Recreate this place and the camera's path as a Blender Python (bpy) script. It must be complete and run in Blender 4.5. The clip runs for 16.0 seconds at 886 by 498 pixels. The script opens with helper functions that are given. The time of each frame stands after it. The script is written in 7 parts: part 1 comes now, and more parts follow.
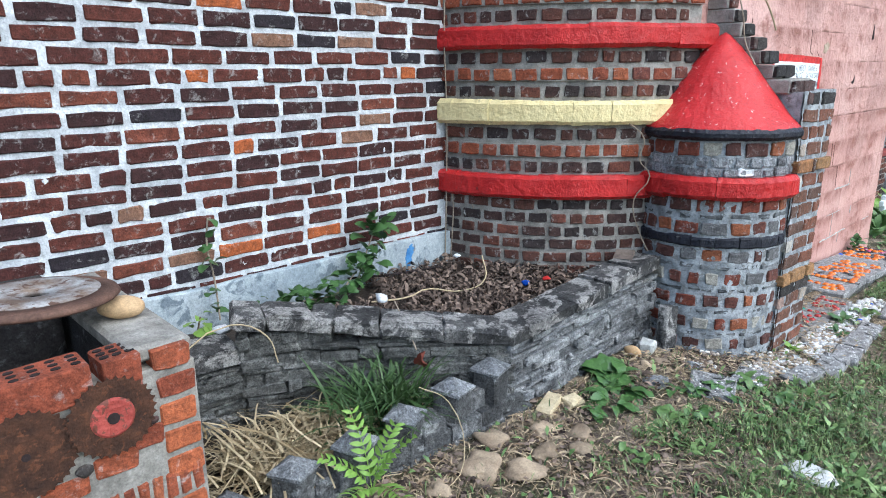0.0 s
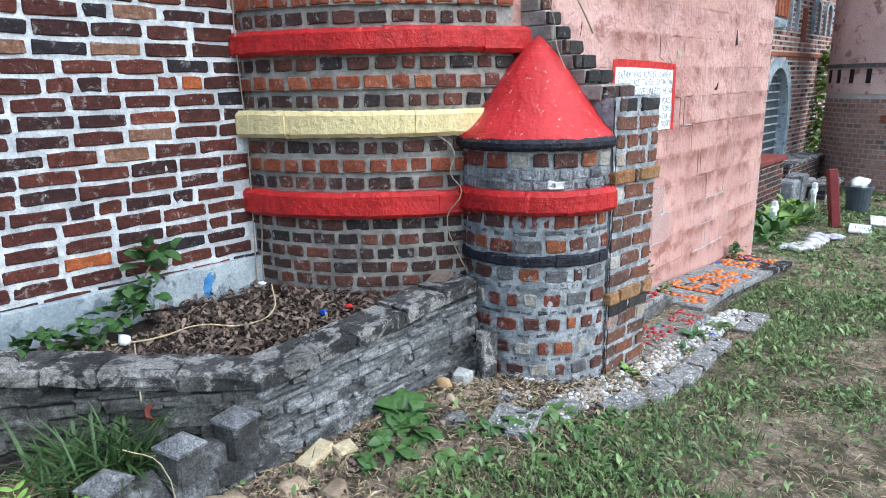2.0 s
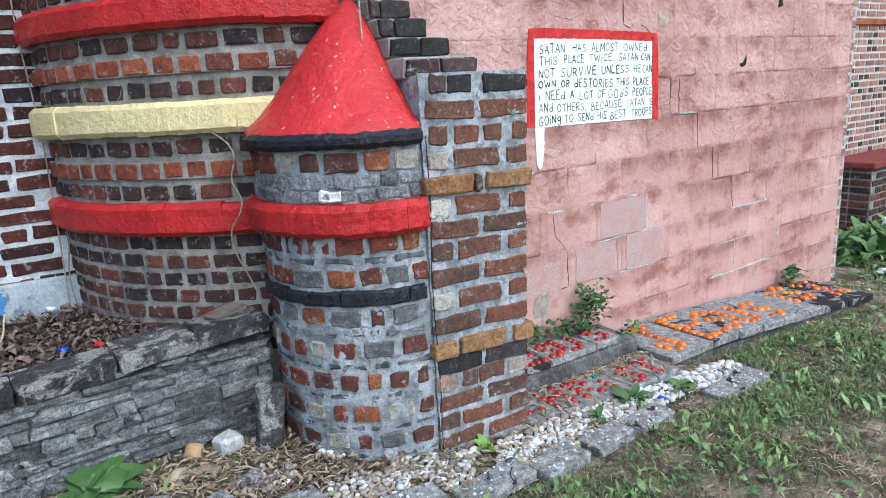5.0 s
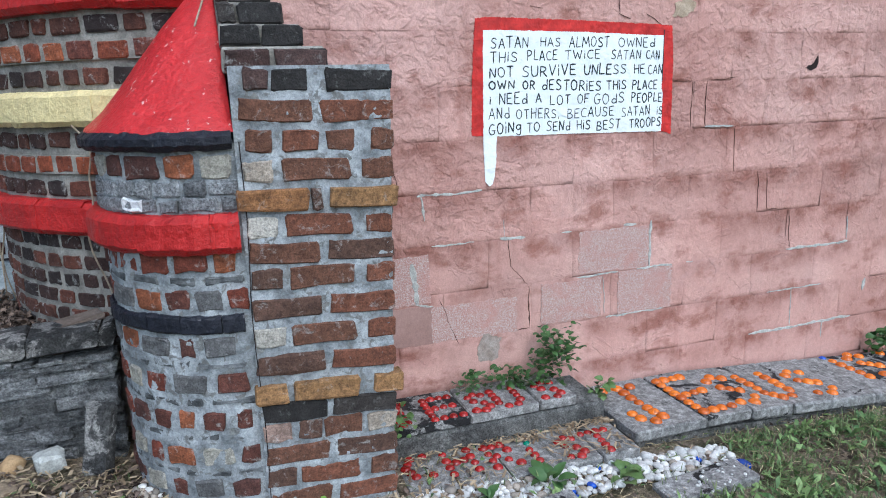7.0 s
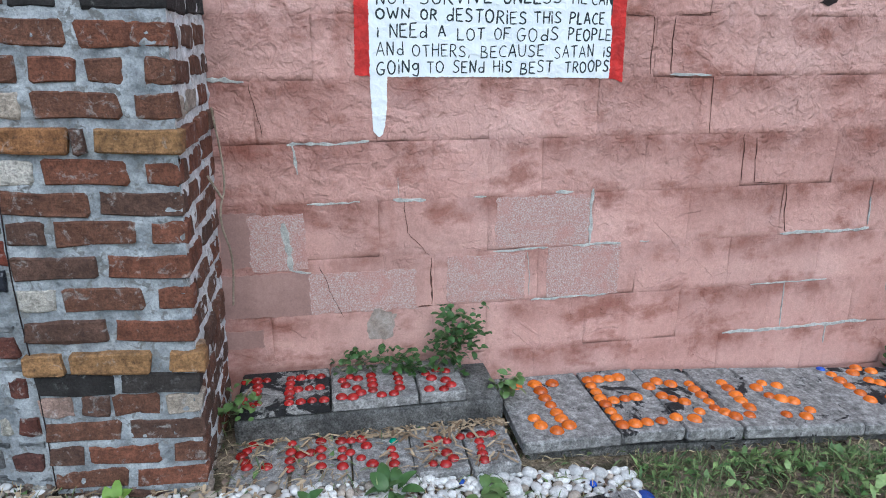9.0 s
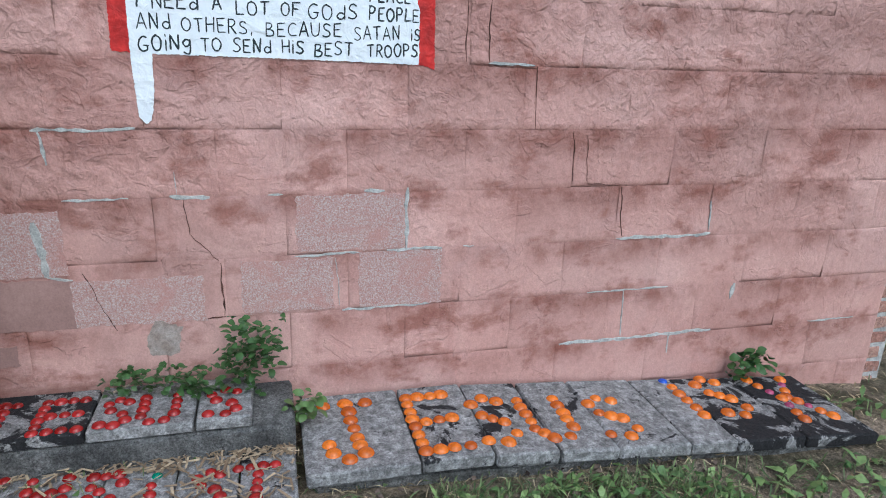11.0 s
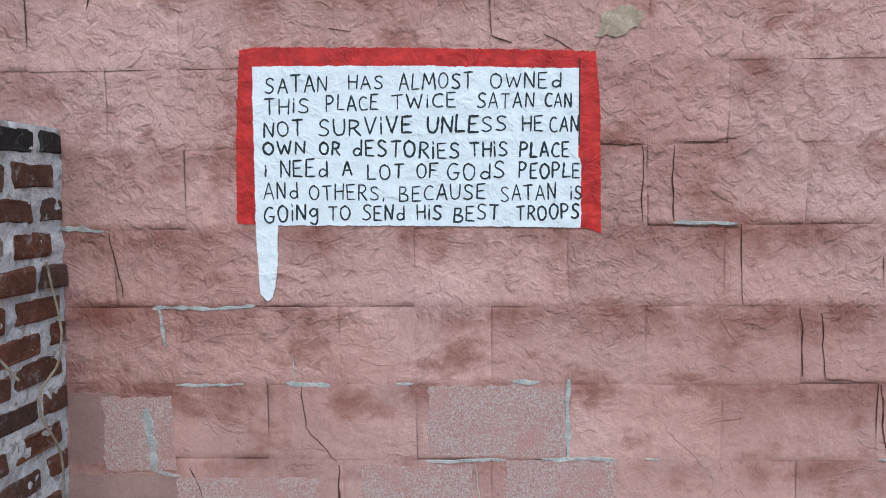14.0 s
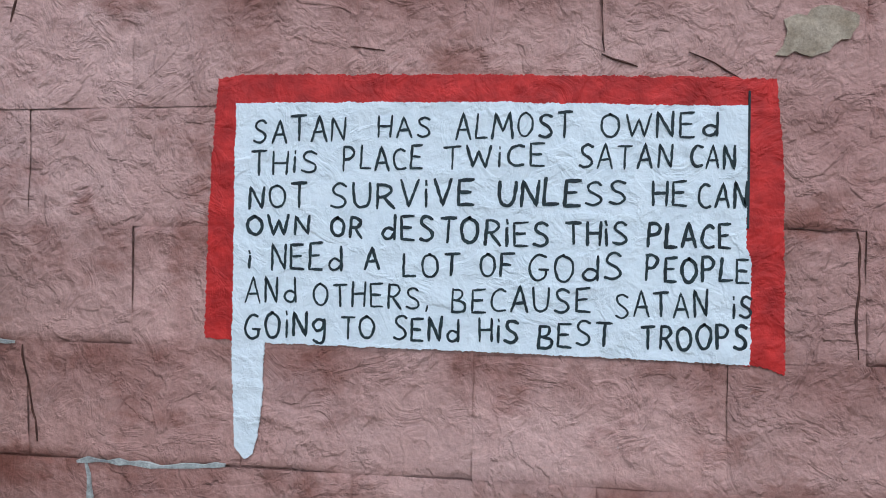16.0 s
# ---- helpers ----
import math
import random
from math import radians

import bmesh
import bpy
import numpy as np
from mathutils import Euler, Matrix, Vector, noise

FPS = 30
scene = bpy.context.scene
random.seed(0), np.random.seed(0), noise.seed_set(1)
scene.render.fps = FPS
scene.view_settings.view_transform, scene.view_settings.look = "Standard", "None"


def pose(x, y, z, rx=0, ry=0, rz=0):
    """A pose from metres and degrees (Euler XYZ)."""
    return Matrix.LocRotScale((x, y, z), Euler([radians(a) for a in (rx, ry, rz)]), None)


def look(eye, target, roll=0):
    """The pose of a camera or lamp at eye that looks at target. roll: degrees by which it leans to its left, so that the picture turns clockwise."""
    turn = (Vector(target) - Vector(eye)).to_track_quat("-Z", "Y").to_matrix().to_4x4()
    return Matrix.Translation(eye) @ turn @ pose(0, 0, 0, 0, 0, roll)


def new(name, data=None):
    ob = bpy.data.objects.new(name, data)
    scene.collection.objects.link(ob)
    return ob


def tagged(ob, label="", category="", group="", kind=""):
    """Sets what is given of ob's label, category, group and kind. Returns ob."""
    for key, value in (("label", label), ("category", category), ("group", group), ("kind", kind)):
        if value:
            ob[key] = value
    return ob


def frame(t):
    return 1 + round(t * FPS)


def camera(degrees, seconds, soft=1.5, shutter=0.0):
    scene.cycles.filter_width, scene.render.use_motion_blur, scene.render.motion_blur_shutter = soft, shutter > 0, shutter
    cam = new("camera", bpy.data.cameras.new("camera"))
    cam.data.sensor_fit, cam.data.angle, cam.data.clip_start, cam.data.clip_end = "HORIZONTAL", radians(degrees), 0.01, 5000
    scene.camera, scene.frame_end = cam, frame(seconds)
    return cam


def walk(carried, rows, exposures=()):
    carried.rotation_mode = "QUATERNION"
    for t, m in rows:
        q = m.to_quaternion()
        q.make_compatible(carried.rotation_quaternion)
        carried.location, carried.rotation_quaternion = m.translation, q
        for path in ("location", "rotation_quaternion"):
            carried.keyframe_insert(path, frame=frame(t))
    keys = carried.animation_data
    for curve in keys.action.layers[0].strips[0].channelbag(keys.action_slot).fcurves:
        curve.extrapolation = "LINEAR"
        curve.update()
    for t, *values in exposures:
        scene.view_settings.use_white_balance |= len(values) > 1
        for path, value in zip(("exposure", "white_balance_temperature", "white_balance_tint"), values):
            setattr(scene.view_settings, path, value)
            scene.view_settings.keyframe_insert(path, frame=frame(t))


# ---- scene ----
cam = camera(68.1, 16.0, soft=1.0)
METRES, EYE, TILT, LEAN, TURN = 6.5, 1.67, 0.0, 0.0, -43.5
ROWS = [
    (0.0, 0.0, 0.0, 0.0, -0.13, -15.31, 0.47),
    (0.5, 0.026, 0.0144, -0.0032, -1.72, -14.45, 0.62),
    (1.0, 0.0531, 0.0336, -0.0017, -3.18, -13.68, 0.77),
    (1.5, 0.0838, 0.0402, -0.003, -4.54, -13.44, 1.0),
    (2.0, 0.1187, 0.0449, -0.0061, -4.41, -14.22, 1.14),
    (2.5, 0.1543, 0.0599, -0.0113, -3.79, -14.08, 0.94),
    (3.0, 0.1952, 0.0806, -0.013, -2.01, -14.27, 1.1),
    (3.5, 0.2391, 0.102, -0.0172, 1.06, -14.18, 1.13),
    (4.0, 0.2769, 0.1263, -0.0221, 3.72, -14.33, 1.95),
    (6.5, 0.4538, 0.2588, -0.0319, 20.39, -12.42, 2.33),
    (7.0, 0.4851, 0.2894, -0.0346, 24.39, -12.96, 1.61),
    (7.5, 0.5065, 0.3176, -0.0389, 27.11, -14.09, 1.44),
    (8.0, 0.5244, 0.3525, -0.04, 30.02, -13.86, 0.44),
    (8.5, 0.5443, 0.3801, -0.0439, 31.45, -15.78, 1.27),
    (9.0, 0.5644, 0.4064, -0.0427, 33.63, -17.37, 0.1),
    (9.5, 0.5757, 0.4311, -0.0456, 31.4, -17.6, -1.14),
    (10.0, 0.5846, 0.4528, -0.0468, 29.39, -18.11, -1.16),
    (12.5, 0.6214, 0.4988, -0.0503, 28.97, -14.36, -2.54),
    (13.0, 0.6056, 0.5138, -0.0481, 33.14, -10.89, -2.33),
    (13.5, 0.5918, 0.5263, -0.0472, 39.58, -7.64, 0.17),
    (14.0, 0.5827, 0.5481, -0.0468, 45.59, -4.85, 0.6),
    (14.5, 0.5708, 0.57, -0.0429, 51.59, -3.71, 2.65),
    (15.0, 0.5478, 0.5908, -0.0404, 52.57, -2.58, 2.17),
    (15.5, 0.5212, 0.6071, -0.0356, 52.66, -0.69, 1.36),
    (16.0, 0.5077, 0.6141, -0.0326, 50.64, -0.31, -0.59),
]
walk(cam, [(t, pose(0, 0, EYE, TILT, LEAN, TURN) @ pose(METRES * x, METRES * y, METRES * z, 90 + pitch, roll, yaw)) for t, x, y, z, yaw, pitch, roll in ROWS],
     [(0.0, 0.78, 5650.0, 3.0), (4.0, 0.69, 5600.0, 3.0), (7.0, 0.26, 5500.0, 3.0), (10.0, 0.04, 5500.0, 3.0), (13.0, -0.09, 5500.0, 3.0), (14.5, -0.18, 5600.0, 3.0), (16.0, -0.40, 5400.0, 3.0)])

# ---- world and light: a bright overcast day ----
world = bpy.data.worlds.new("overcast_sky")
scene.world = world
world.use_nodes = True
wn = world.node_tree.nodes
sky = wn.new("ShaderNodeTexSky")
sky.sky_type, sky.sun_disc = "NISHITA", False
sky.sun_elevation, sky.sun_rotation = radians(49), radians(173)
sky.air_density, sky.dust_density, sky.ozone_density = 1.0, 4.0, 1.0
wn["Background"].inputs["Strength"].default_value = 0.15
world.node_tree.links.new(sky.outputs[0], wn["Background"].inputs["Color"])
sun = new("sun", bpy.data.lights.new("sun", "SUN"))
sun.data.energy, sun.data.angle, sun.data.color = 1.38, radians(98), (0.955, 0.98, 1.0)
sun.matrix_world = look((1.5, -12, 14), (0, 0, 0))


# ---- materials ----
class Nodes:
    """A small builder for node materials."""

    def __init__(self, name):
        self.m = bpy.data.materials.new(name)
        self.m.use_nodes = True
        self.t = self.m.node_tree
        self.b = self.t.nodes["Principled BSDF"]
        self.co = self.t.nodes.new("ShaderNodeTexCoord").outputs["Object"]
        self.geo = self.t.nodes.new("ShaderNodeNewGeometry")

    def put(self, kind, **kw):
        n = self.t.nodes.new("ShaderNode" + kind)
        for k, v in kw.items():
            sock = n.inputs[k.replace("_", " ")]
            if hasattr(v, "is_output"):
                self.t.links.new(v, sock)
            else:
                sock.default_value = v
        return n

    def world(self):
        return self.geo.outputs["Position"]

    def noise(self, scale, detail=6, rough=0.6, at=None, warp=0.0):
        n = self.put("TexNoise", Vector=at or self.world(), Scale=scale, Detail=detail, Roughness=rough, Distortion=warp)
        return n.outputs["Fac"]

    def stretch(self, x, y, z):
        return self.put("Mapping", Vector=self.world(), Scale=(x, y, z)).outputs[0]

    def ramp(self, fac, stops, hard=False):
        n = self.put("ValToRGB", Fac=fac)
        r = n.color_ramp
        r.interpolation = "CONSTANT" if hard else "LINEAR"
        while len(r.elements) < len(stops):
            r.elements.new(0.5)
        for e, (p, c) in zip(r.elements, stops):
            e.position = p
            e.color = (*c, 1) if isinstance(c, tuple) else (c, c, c, 1)
        return n.outputs["Color"]

    def mix(self, fac, a, b, kind="MIX"):
        n = self.t.nodes.new("ShaderNodeMix")
        n.data_type, n.blend_type = "RGBA", kind
        for i, v in ((0, fac), (6, a), (7, b)):
            if hasattr(v, "is_output"):
                self.t.links.new(v, n.inputs[i])
            else:
                n.inputs[i].default_value = v if i == 0 else (*v, 1)
        return n.outputs[2]

    def add(self, a, b, k=1.0):
        n = self.put("Math")
        n.operation = "MULTIPLY_ADD"
        for i, v in enumerate((b, k, a)):
            if hasattr(v, "is_output"):
                self.t.links.new(v, n.inputs[i])
            else:
                n.inputs[i].default_value = v
        return n.outputs[0]

    def end(self, colour, rough=0.85, height=None, depth=0.004, strength=0.6, metal=0.0, grit=0.0):
        if grit:
            fine = self.ramp(self.noise(150, 4, 0.8), [(0.36, 1 - grit), (0.5, 1.0), (0.66, 1 + grit * 0.8)])
            colour = self.mix(1.0, colour, fine, "MULTIPLY")
            mid = self.ramp(self.noise(48, 5, 0.75), [(0.36, 1 - grit * 0.8), (0.64, 1 + grit * 0.5)])
            colour = self.mix(1.0, colour, mid, "MULTIPLY")
        for sock, v in (("Base Color", colour), ("Roughness", rough), ("Metallic", metal)):
            if hasattr(v, "is_output"):
                self.t.links.new(v, self.b.inputs[sock])
            else:
                self.b.inputs[sock].default_value = (*v, 1) if isinstance(v, tuple) else v
        self.b.inputs["Specular IOR Level"].default_value = 0.3
        if height is not None:
            n = self.put("Bump", Height=height, Distance=depth, Strength=strength)
            self.t.links.new(n.outputs[0], self.b.inputs["Normal"])
        return self.m


def plain(name, a, b, scale=20, rough=0.8, depth=0.003, fine=90, metal=0.0, c=None, vary=0.0, grit=0.22):
    """Two colours mottled at one scale, a third in spots, and fine grain in relief."""
    k = Nodes(name)
    col = k.ramp(k.noise(scale), [(0.36, a), (0.64, b)])
    if c:
        col = k.mix(k.ramp(k.noise(scale * 2.7, warp=0.6), [(0.56, 0.0), (0.62, 1.0)]), col, c)
    if vary:
        rnd = k.t.nodes.new("ShaderNodeObjectInfo").outputs["Random"]
        col = k.mix(1.0, col, k.ramp(rnd, [(0, 1 - vary), (1, 1.0)]), "MULTIPLY")
    return k.end(col, rough, k.add(k.noise(fine), k.noise(scale), 1.5), depth, metal=metal, grit=grit)


def brick_material(name, stops, smear=0.6, soot=0.5, smear_colour=(0.46, 0.46, 0.45), island=False):
    k = Nodes(name)
    rnd = k.geo.outputs["Random Per Island"] if island else k.t.nodes.new("ShaderNodeObjectInfo").outputs["Random"]
    col = k.ramp(rnd, stops, hard=True)
    col = k.mix(1.0, col, k.ramp(k.noise(16), [(0.3, 0.6), (0.7, 1.2)]), "MULTIPLY")
    col = k.mix(k.ramp(k.noise(60, 4), [(0.5, 0.0), (0.8, soot)]), col, (0.03, 0.022, 0.022))
    col = k.mix(k.ramp(k.noise(26, 8, 0.7, warp=0.5), [(0.565, 0.0), (0.67, smear)]), col, smear_colour)
    return k.end(col, 0.88, k.add(k.noise(130, 5, 0.7), k.noise(35), 1.6), 0.006, 0.9, grit=0.35)


M_WALL_BRICK = brick_material("old_red_brick", [(0.0, (0.080, 0.025, 0.020)), (0.22, (0.045, 0.019, 0.019)), (0.42, (0.105, 0.031, 0.022)),
    (0.60, (0.068, 0.022, 0.019)), (0.74, (0.17, 0.052, 0.032)), (0.83, (0.028, 0.022, 0.028)), (0.90, (0.40, 0.11, 0.035)), (0.95, (0.24, 0.13, 0.085))], 0.5)
M_TOWER_DARK = brick_material("sooty_brick", [(0.0, (0.11, 0.048, 0.036)), (0.3, (0.065, 0.037, 0.033)), (0.6, (0.16, 0.060, 0.042)), (0.8, (0.042, 0.032, 0.032))], 0.7)
M_TOWER_ORANGE = brick_material("orange_brick", [(0.0, (0.31, 0.085, 0.042)), (0.4, (0.24, 0.068, 0.038)), (0.7, (0.36, 0.115, 0.055)), (0.9, (0.17, 0.06, 0.045))], 0.5, 0.4)
M_TURRET_BRICK = brick_material("reclaimed_brick", [(0.0, (0.20, 0.056, 0.036)), (0.35, (0.13, 0.050, 0.038)), (0.55, (0.29, 0.10, 0.048)), (0.68, (0.10, 0.045, 0.038)), (0.86, (0.40, 0.38, 0.33)), (0.95, (0.15, 0.15, 0.155))], 0.6)
M_PIER_BRICK = brick_material("brown_brick", [(0.0, (0.160, 0.076, 0.050)), (0.30, (0.120, 0.068, 0.051)), (0.60, (0.195, 0.080, 0.050)), (0.86, (0.145, 0.080, 0.057)), (0.95, (0.42, 0.36, 0.30))], 0.55, 0.45)
M_BUFF = brick_material("buff_brick", [(0.0, (0.34, 0.19, 0.085)), (0.5, (0.30, 0.145, 0.062)), (0.8, (0.42, 0.30, 0.20))], 0.4, 0.8)
M_PALE_BRICK = brick_material("lime_washed_brick", [(0.0, (0.50, 0.47, 0.42)), (0.4, (0.36, 0.25, 0.21)), (0.7, (0.58, 0.55, 0.50))], 0.6, 0.4)
M_BLACK_BRICK = brick_material("blackened_brick", [(0.0, (0.035, 0.033, 0.033)), (0.5, (0.055, 0.048, 0.045)), (0.8, (0.09, 0.055, 0.05))], 0.25, 0.5)
M_HOT_BRICK = brick_material("extruded_brick", [(0.0, (0.40, 0.115, 0.048)), (0.5, (0.33, 0.090, 0.042)), (0.8, (0.26, 0.066, 0.034))], 0.4, 0.4)
FAR_STOPS = [(0.0, (0.44, 0.235, 0.185)), (0.4, (0.38, 0.195, 0.155)), (0.75, (0.50, 0.295, 0.235)), (0.92, (0.24, 0.15, 0.125))]
M_FAR_BRICK = brick_material("far_pale_brick", FAR_STOPS, 0.6)
M_FAR_ROWS = brick_material("far_brick_rows", FAR_STOPS, 0.6, island=True)
M_FAR_DARK_ROWS = brick_material("far_dark_rows", [(0.0, (0.12, 0.06, 0.05)), (0.5, (0.07, 0.045, 0.04))], 0.4, island=True)
M_WALL_ROWS = brick_material("old_red_brick_rows", [(0.0, (0.10, 0.030, 0.024)), (0.3, (0.060, 0.024, 0.024)), (0.6, (0.13, 0.036, 0.024)), (0.9, (0.24, 0.08, 0.04))], 0.5, island=True)
M_MORTAR_WHITE = plain("white_mortar", (0.40, 0.425, 0.455), (0.63, 0.66, 0.69), 14, 0.95, 0.010, 60)
M_MORTAR = plain("grey_mortar", (0.34, 0.34, 0.33), (0.52, 0.52, 0.51), 12, 0.95, 0.010, 60)
M_MORTAR_BLUE = plain("blue_grey_mortar", (0.175, 0.192, 0.208), (0.43, 0.460, 0.490), 11, 0.95, 0.014, 60, c=(0.20, 0.205, 0.205))
M_MORTAR_DULL = plain("dull_mortar", (0.17, 0.16, 0.145), (0.36, 0.345, 0.315), 9, 0.95, 0.010, 60)
M_MORTAR_SIDE = plain("pale_smeared_mortar", (0.54, 0.55, 0.56), (0.80, 0.81, 0.82), 11, 0.95, 0.012, 60, c=(0.40, 0.39, 0.38))
M_SLATE_CHIP = plain("slate_chip", (0.055, 0.06, 0.065), (0.20, 0.21, 0.22), 30, 0.8, 0.006, 60, vary=0.5)


def paint(name, main, deep, chip, chips=0.66, rough=0.5):
    k = Nodes(name)
    col = k.ramp(k.noise(7), [(0.3, deep), (0.62, main)])
    col = k.mix(k.ramp(k.noise(34, 5, 0.6, warp=0.4), [(chips, 0.0), (chips + 0.02, 0.8)]), col, chip)
    col = k.mix(k.ramp(k.noise(3.5, 8, 0.7), [(0.6, 0.0), (0.85, 0.55)]), col, (0.09, 0.03, 0.03))
    return k.end(col, rough, k.add(k.noise(50, 6), k.noise(16), 2.0), 0.008, 0.9, grit=0.12)


M_RED = paint("red_paint", (0.50, 0.024, 0.024), (0.33, 0.014, 0.016), (0.10, 0.03, 0.028), 0.68, 0.36)
M_CONE = paint("red_cone_paint", (0.58, 0.034, 0.038), (0.45, 0.022, 0.026), (0.74, 0.52, 0.48), 0.65, 0.32)
M_YELLOW = paint("yellow_paint", (0.78, 0.67, 0.36), (0.70, 0.58, 0.29), (0.34, 0.29, 0.20), 0.66)
M_HUB = paint("faded_red_paint", (0.42, 0.085, 0.070), (0.26, 0.045, 0.035), (0.10, 0.045, 0.03), 0.56, 0.6)
M_BLACK = paint("blue_black_paint", (0.016, 0.018, 0.028), (0.010, 0.011, 0.018), (0.12, 0.12, 0.13), 0.66, 0.45)


def stucco(k):
    """The relief of thick brushed masonry paint, rough in some patches and smooth in others."""
    z = k.put("SeparateXYZ", Vector=k.world()).outputs[2]
    coat = k.ramp(k.add(k.add(-0.42, z, 0.42), k.noise(1.9, 5, 0.6), 1.0), [(0.30, 0.10), (0.66, 1.0)])
    swirl = k.noise(12, 3, 0.5, warp=0.8)
    scale = k.ramp(k.noise(14, 5, 0.58, warp=0.8), [(0.50, 0.0), (0.58, 1.0), (0.68, 0.7)])
    flake = k.ramp(k.noise(4.5, 7, 0.62, warp=0.7), [(0.565, 0.0), (0.590, 1.0), (0.70, 0.8)])
    lumps = k.add(k.add(k.noise(26, 4, 0.55, warp=0.3), swirl, 0.9), scale, 0.22)
    n = k.put("Math")
    n.operation = "MULTIPLY"
    k.t.links.new(coat, n.inputs[0])
    k.t.links.new(lumps, n.inputs[1])
    return k.add(k.add(n.outputs[0], flake, 0.14), k.noise(110, 4, 0.6), 0.10)


def sign_paint(name, a, b):
    k = Nodes(name)
    col = k.ramp(k.noise(24, 6), [(0.35, a), (0.65, b)])
    return k.end(col, 0.6, stucco(k), 0.0075, 0.9)


def pink_material():
    k = Nodes("pink_masonry_paint")
    big = k.noise(1.3, 8, 0.62)
    col = k.ramp(big, [(0.30, (0.40, 0.210, 0.183)), (0.46, (0.53, 0.308, 0.270)), (0.62, (0.61, 0.385, 0.345)), (0.8, (0.51, 0.298, 0.262))])
    rnd = k.t.nodes.new("ShaderNodeObjectInfo").outputs["Random"]
    col = k.mix(1.0, col, k.ramp(rnd, [(0, 0.93), (1, 1.05)]), "MULTIPLY")
    # rusty damp that gathers under the courses, broken up by noise
    z = k.put("SeparateXYZ", Vector=k.world()).outputs[2]
    fr = k.put("Math")
    fr.operation = "FRACT"
    k.t.links.new(k.add(-0.97, z, 4.684), fr.inputs[0])
    line = k.ramp(fr.outputs[0], [(0.0, 0.8), (0.10, 0.0), (0.45, 0.0), (0.88, 1.0)])
    patch = k.ramp(k.noise(1.0, 7, 0.62, at=k.stretch(2.2, 2.2, 1.2)), [(0.40, 0.0), (0.54, 1.0)])
    both = k.mix(1.0, line, patch, "MULTIPLY")
    both = k.mix(1.0, both, k.ramp(k.noise(7, 6, 0.65), [(0.35, 0.15), (0.6, 1.0)]), "MULTIPLY")
    fac = k.put("Math")
    fac.operation = "MULTIPLY"
    k.t.links.new(both, fac.inputs[0])
    fac.inputs[1].default_value = 0.80
    col = k.mix(fac.outputs[0], col, (0.20, 0.070, 0.050))
    spot = k.noise(1.0, 8, 0.65, at=k.stretch(4.5, 4.5, 7.0))
    col = k.mix(k.ramp(spot, [(0.54, 0.0), (0.66, 0.70)]), col, (0.23, 0.080, 0.056))
    drip = k.noise(1.0, 6, 0.6, at=k.stretch(14, 14, 1.6))
    col = k.mix(k.ramp(drip, [(0.56, 0.0), (0.75, 0.28)]), col, (0.30, 0.120, 0.095))
    pale = k.noise(2.3, 10, 0.72, warp=0.4)
    col = k.mix(k.ramp(pale, [(0.56, 0.0), (0.70, 0.45)]), col, (0.50, 0.33, 0.31))
    dull = k.noise(1.5, 5, 0.55)
    col = k.mix(k.ramp(dull, [(0.56, 0.0), (0.66, 0.55)]), col, (0.35, 0.205, 0.180))
    speck = k.noise(46, 6, 0.75)
    col = k.mix(k.ramp(speck, [(0.66, 0.0), (0.74, 0.5)]), col, (0.50, 0.42, 0.40))
    return k.end(col, 0.62, stucco(k), 0.0135, 1.0, grit=0.12)


M_PINK = pink_material()


def pale_block_material():
    k = Nodes("flaked_pink_block")
    fine = k.ramp(k.noise(190, 6, 0.8), [(0.40, (0.40, 0.20, 0.175)), (0.52, (0.46, 0.335, 0.31)), (0.64, (0.58, 0.53, 0.515))])
    col = k.mix(k.ramp(k.noise(8, 6, 0.65, warp=0.5), [(0.50, 0.0), (0.66, 0.8)]), fine, (0.47, 0.255, 0.225))
    return k.end(col, 0.95, k.add(k.noise(160, 4), k.noise(40), 1.0), 0.005)


# the far tower's pink is paled so that its colour carries distance haze
M_FAR_RENDER = plain("hazed_pink_render", (0.56, 0.39, 0.355), (0.70, 0.53, 0.49), 1.6, 0.9, 0.01, 20, c=(0.34, 0.20, 0.17))
M_FAR_MORTAR = plain("far_pale_mortar", (0.52, 0.50, 0.47), (0.66, 0.64, 0.61), 3, 0.95, 0.01, 20)
M_BED_SOIL = plain("dark_bed_soil", (0.022, 0.018, 0.015), (0.060, 0.046, 0.036), 20, 0.95, 0.01, 60)
M_PALE_BLOCK = pale_block_material()
M_DULL_PAINT = plain("dull_brown_pink_paint", (0.30, 0.185, 0.165), (0.40, 0.255, 0.228), 5, 0.7, 0.003, 60, grit=0.1)
M_BARE = plain("bare_mortar_joint", (0.34, 0.35, 0.34), (0.54, 0.555, 0.54), 25, 0.95, 0.006, 80)
M_SIGN_WHITE = sign_paint("white_sign_paint", (0.77, 0.83, 0.88), (0.83, 0.88, 0.92))
M_SIGN_RED = sign_paint("red_sign_paint", (0.34, 0.016, 0.015), (0.62, 0.034, 0.030))
M_INK = plain("black_letter_paint", (0.014, 0.02, 0.026), (0.03, 0.05, 0.055), 40, 0.6, 0.001)
M_CRACK = plain("crack_shadow", (0.035, 0.018, 0.014), (0.16, 0.075, 0.058), 25, 0.95, 0.001)
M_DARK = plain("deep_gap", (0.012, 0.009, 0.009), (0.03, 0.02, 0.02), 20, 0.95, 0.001)


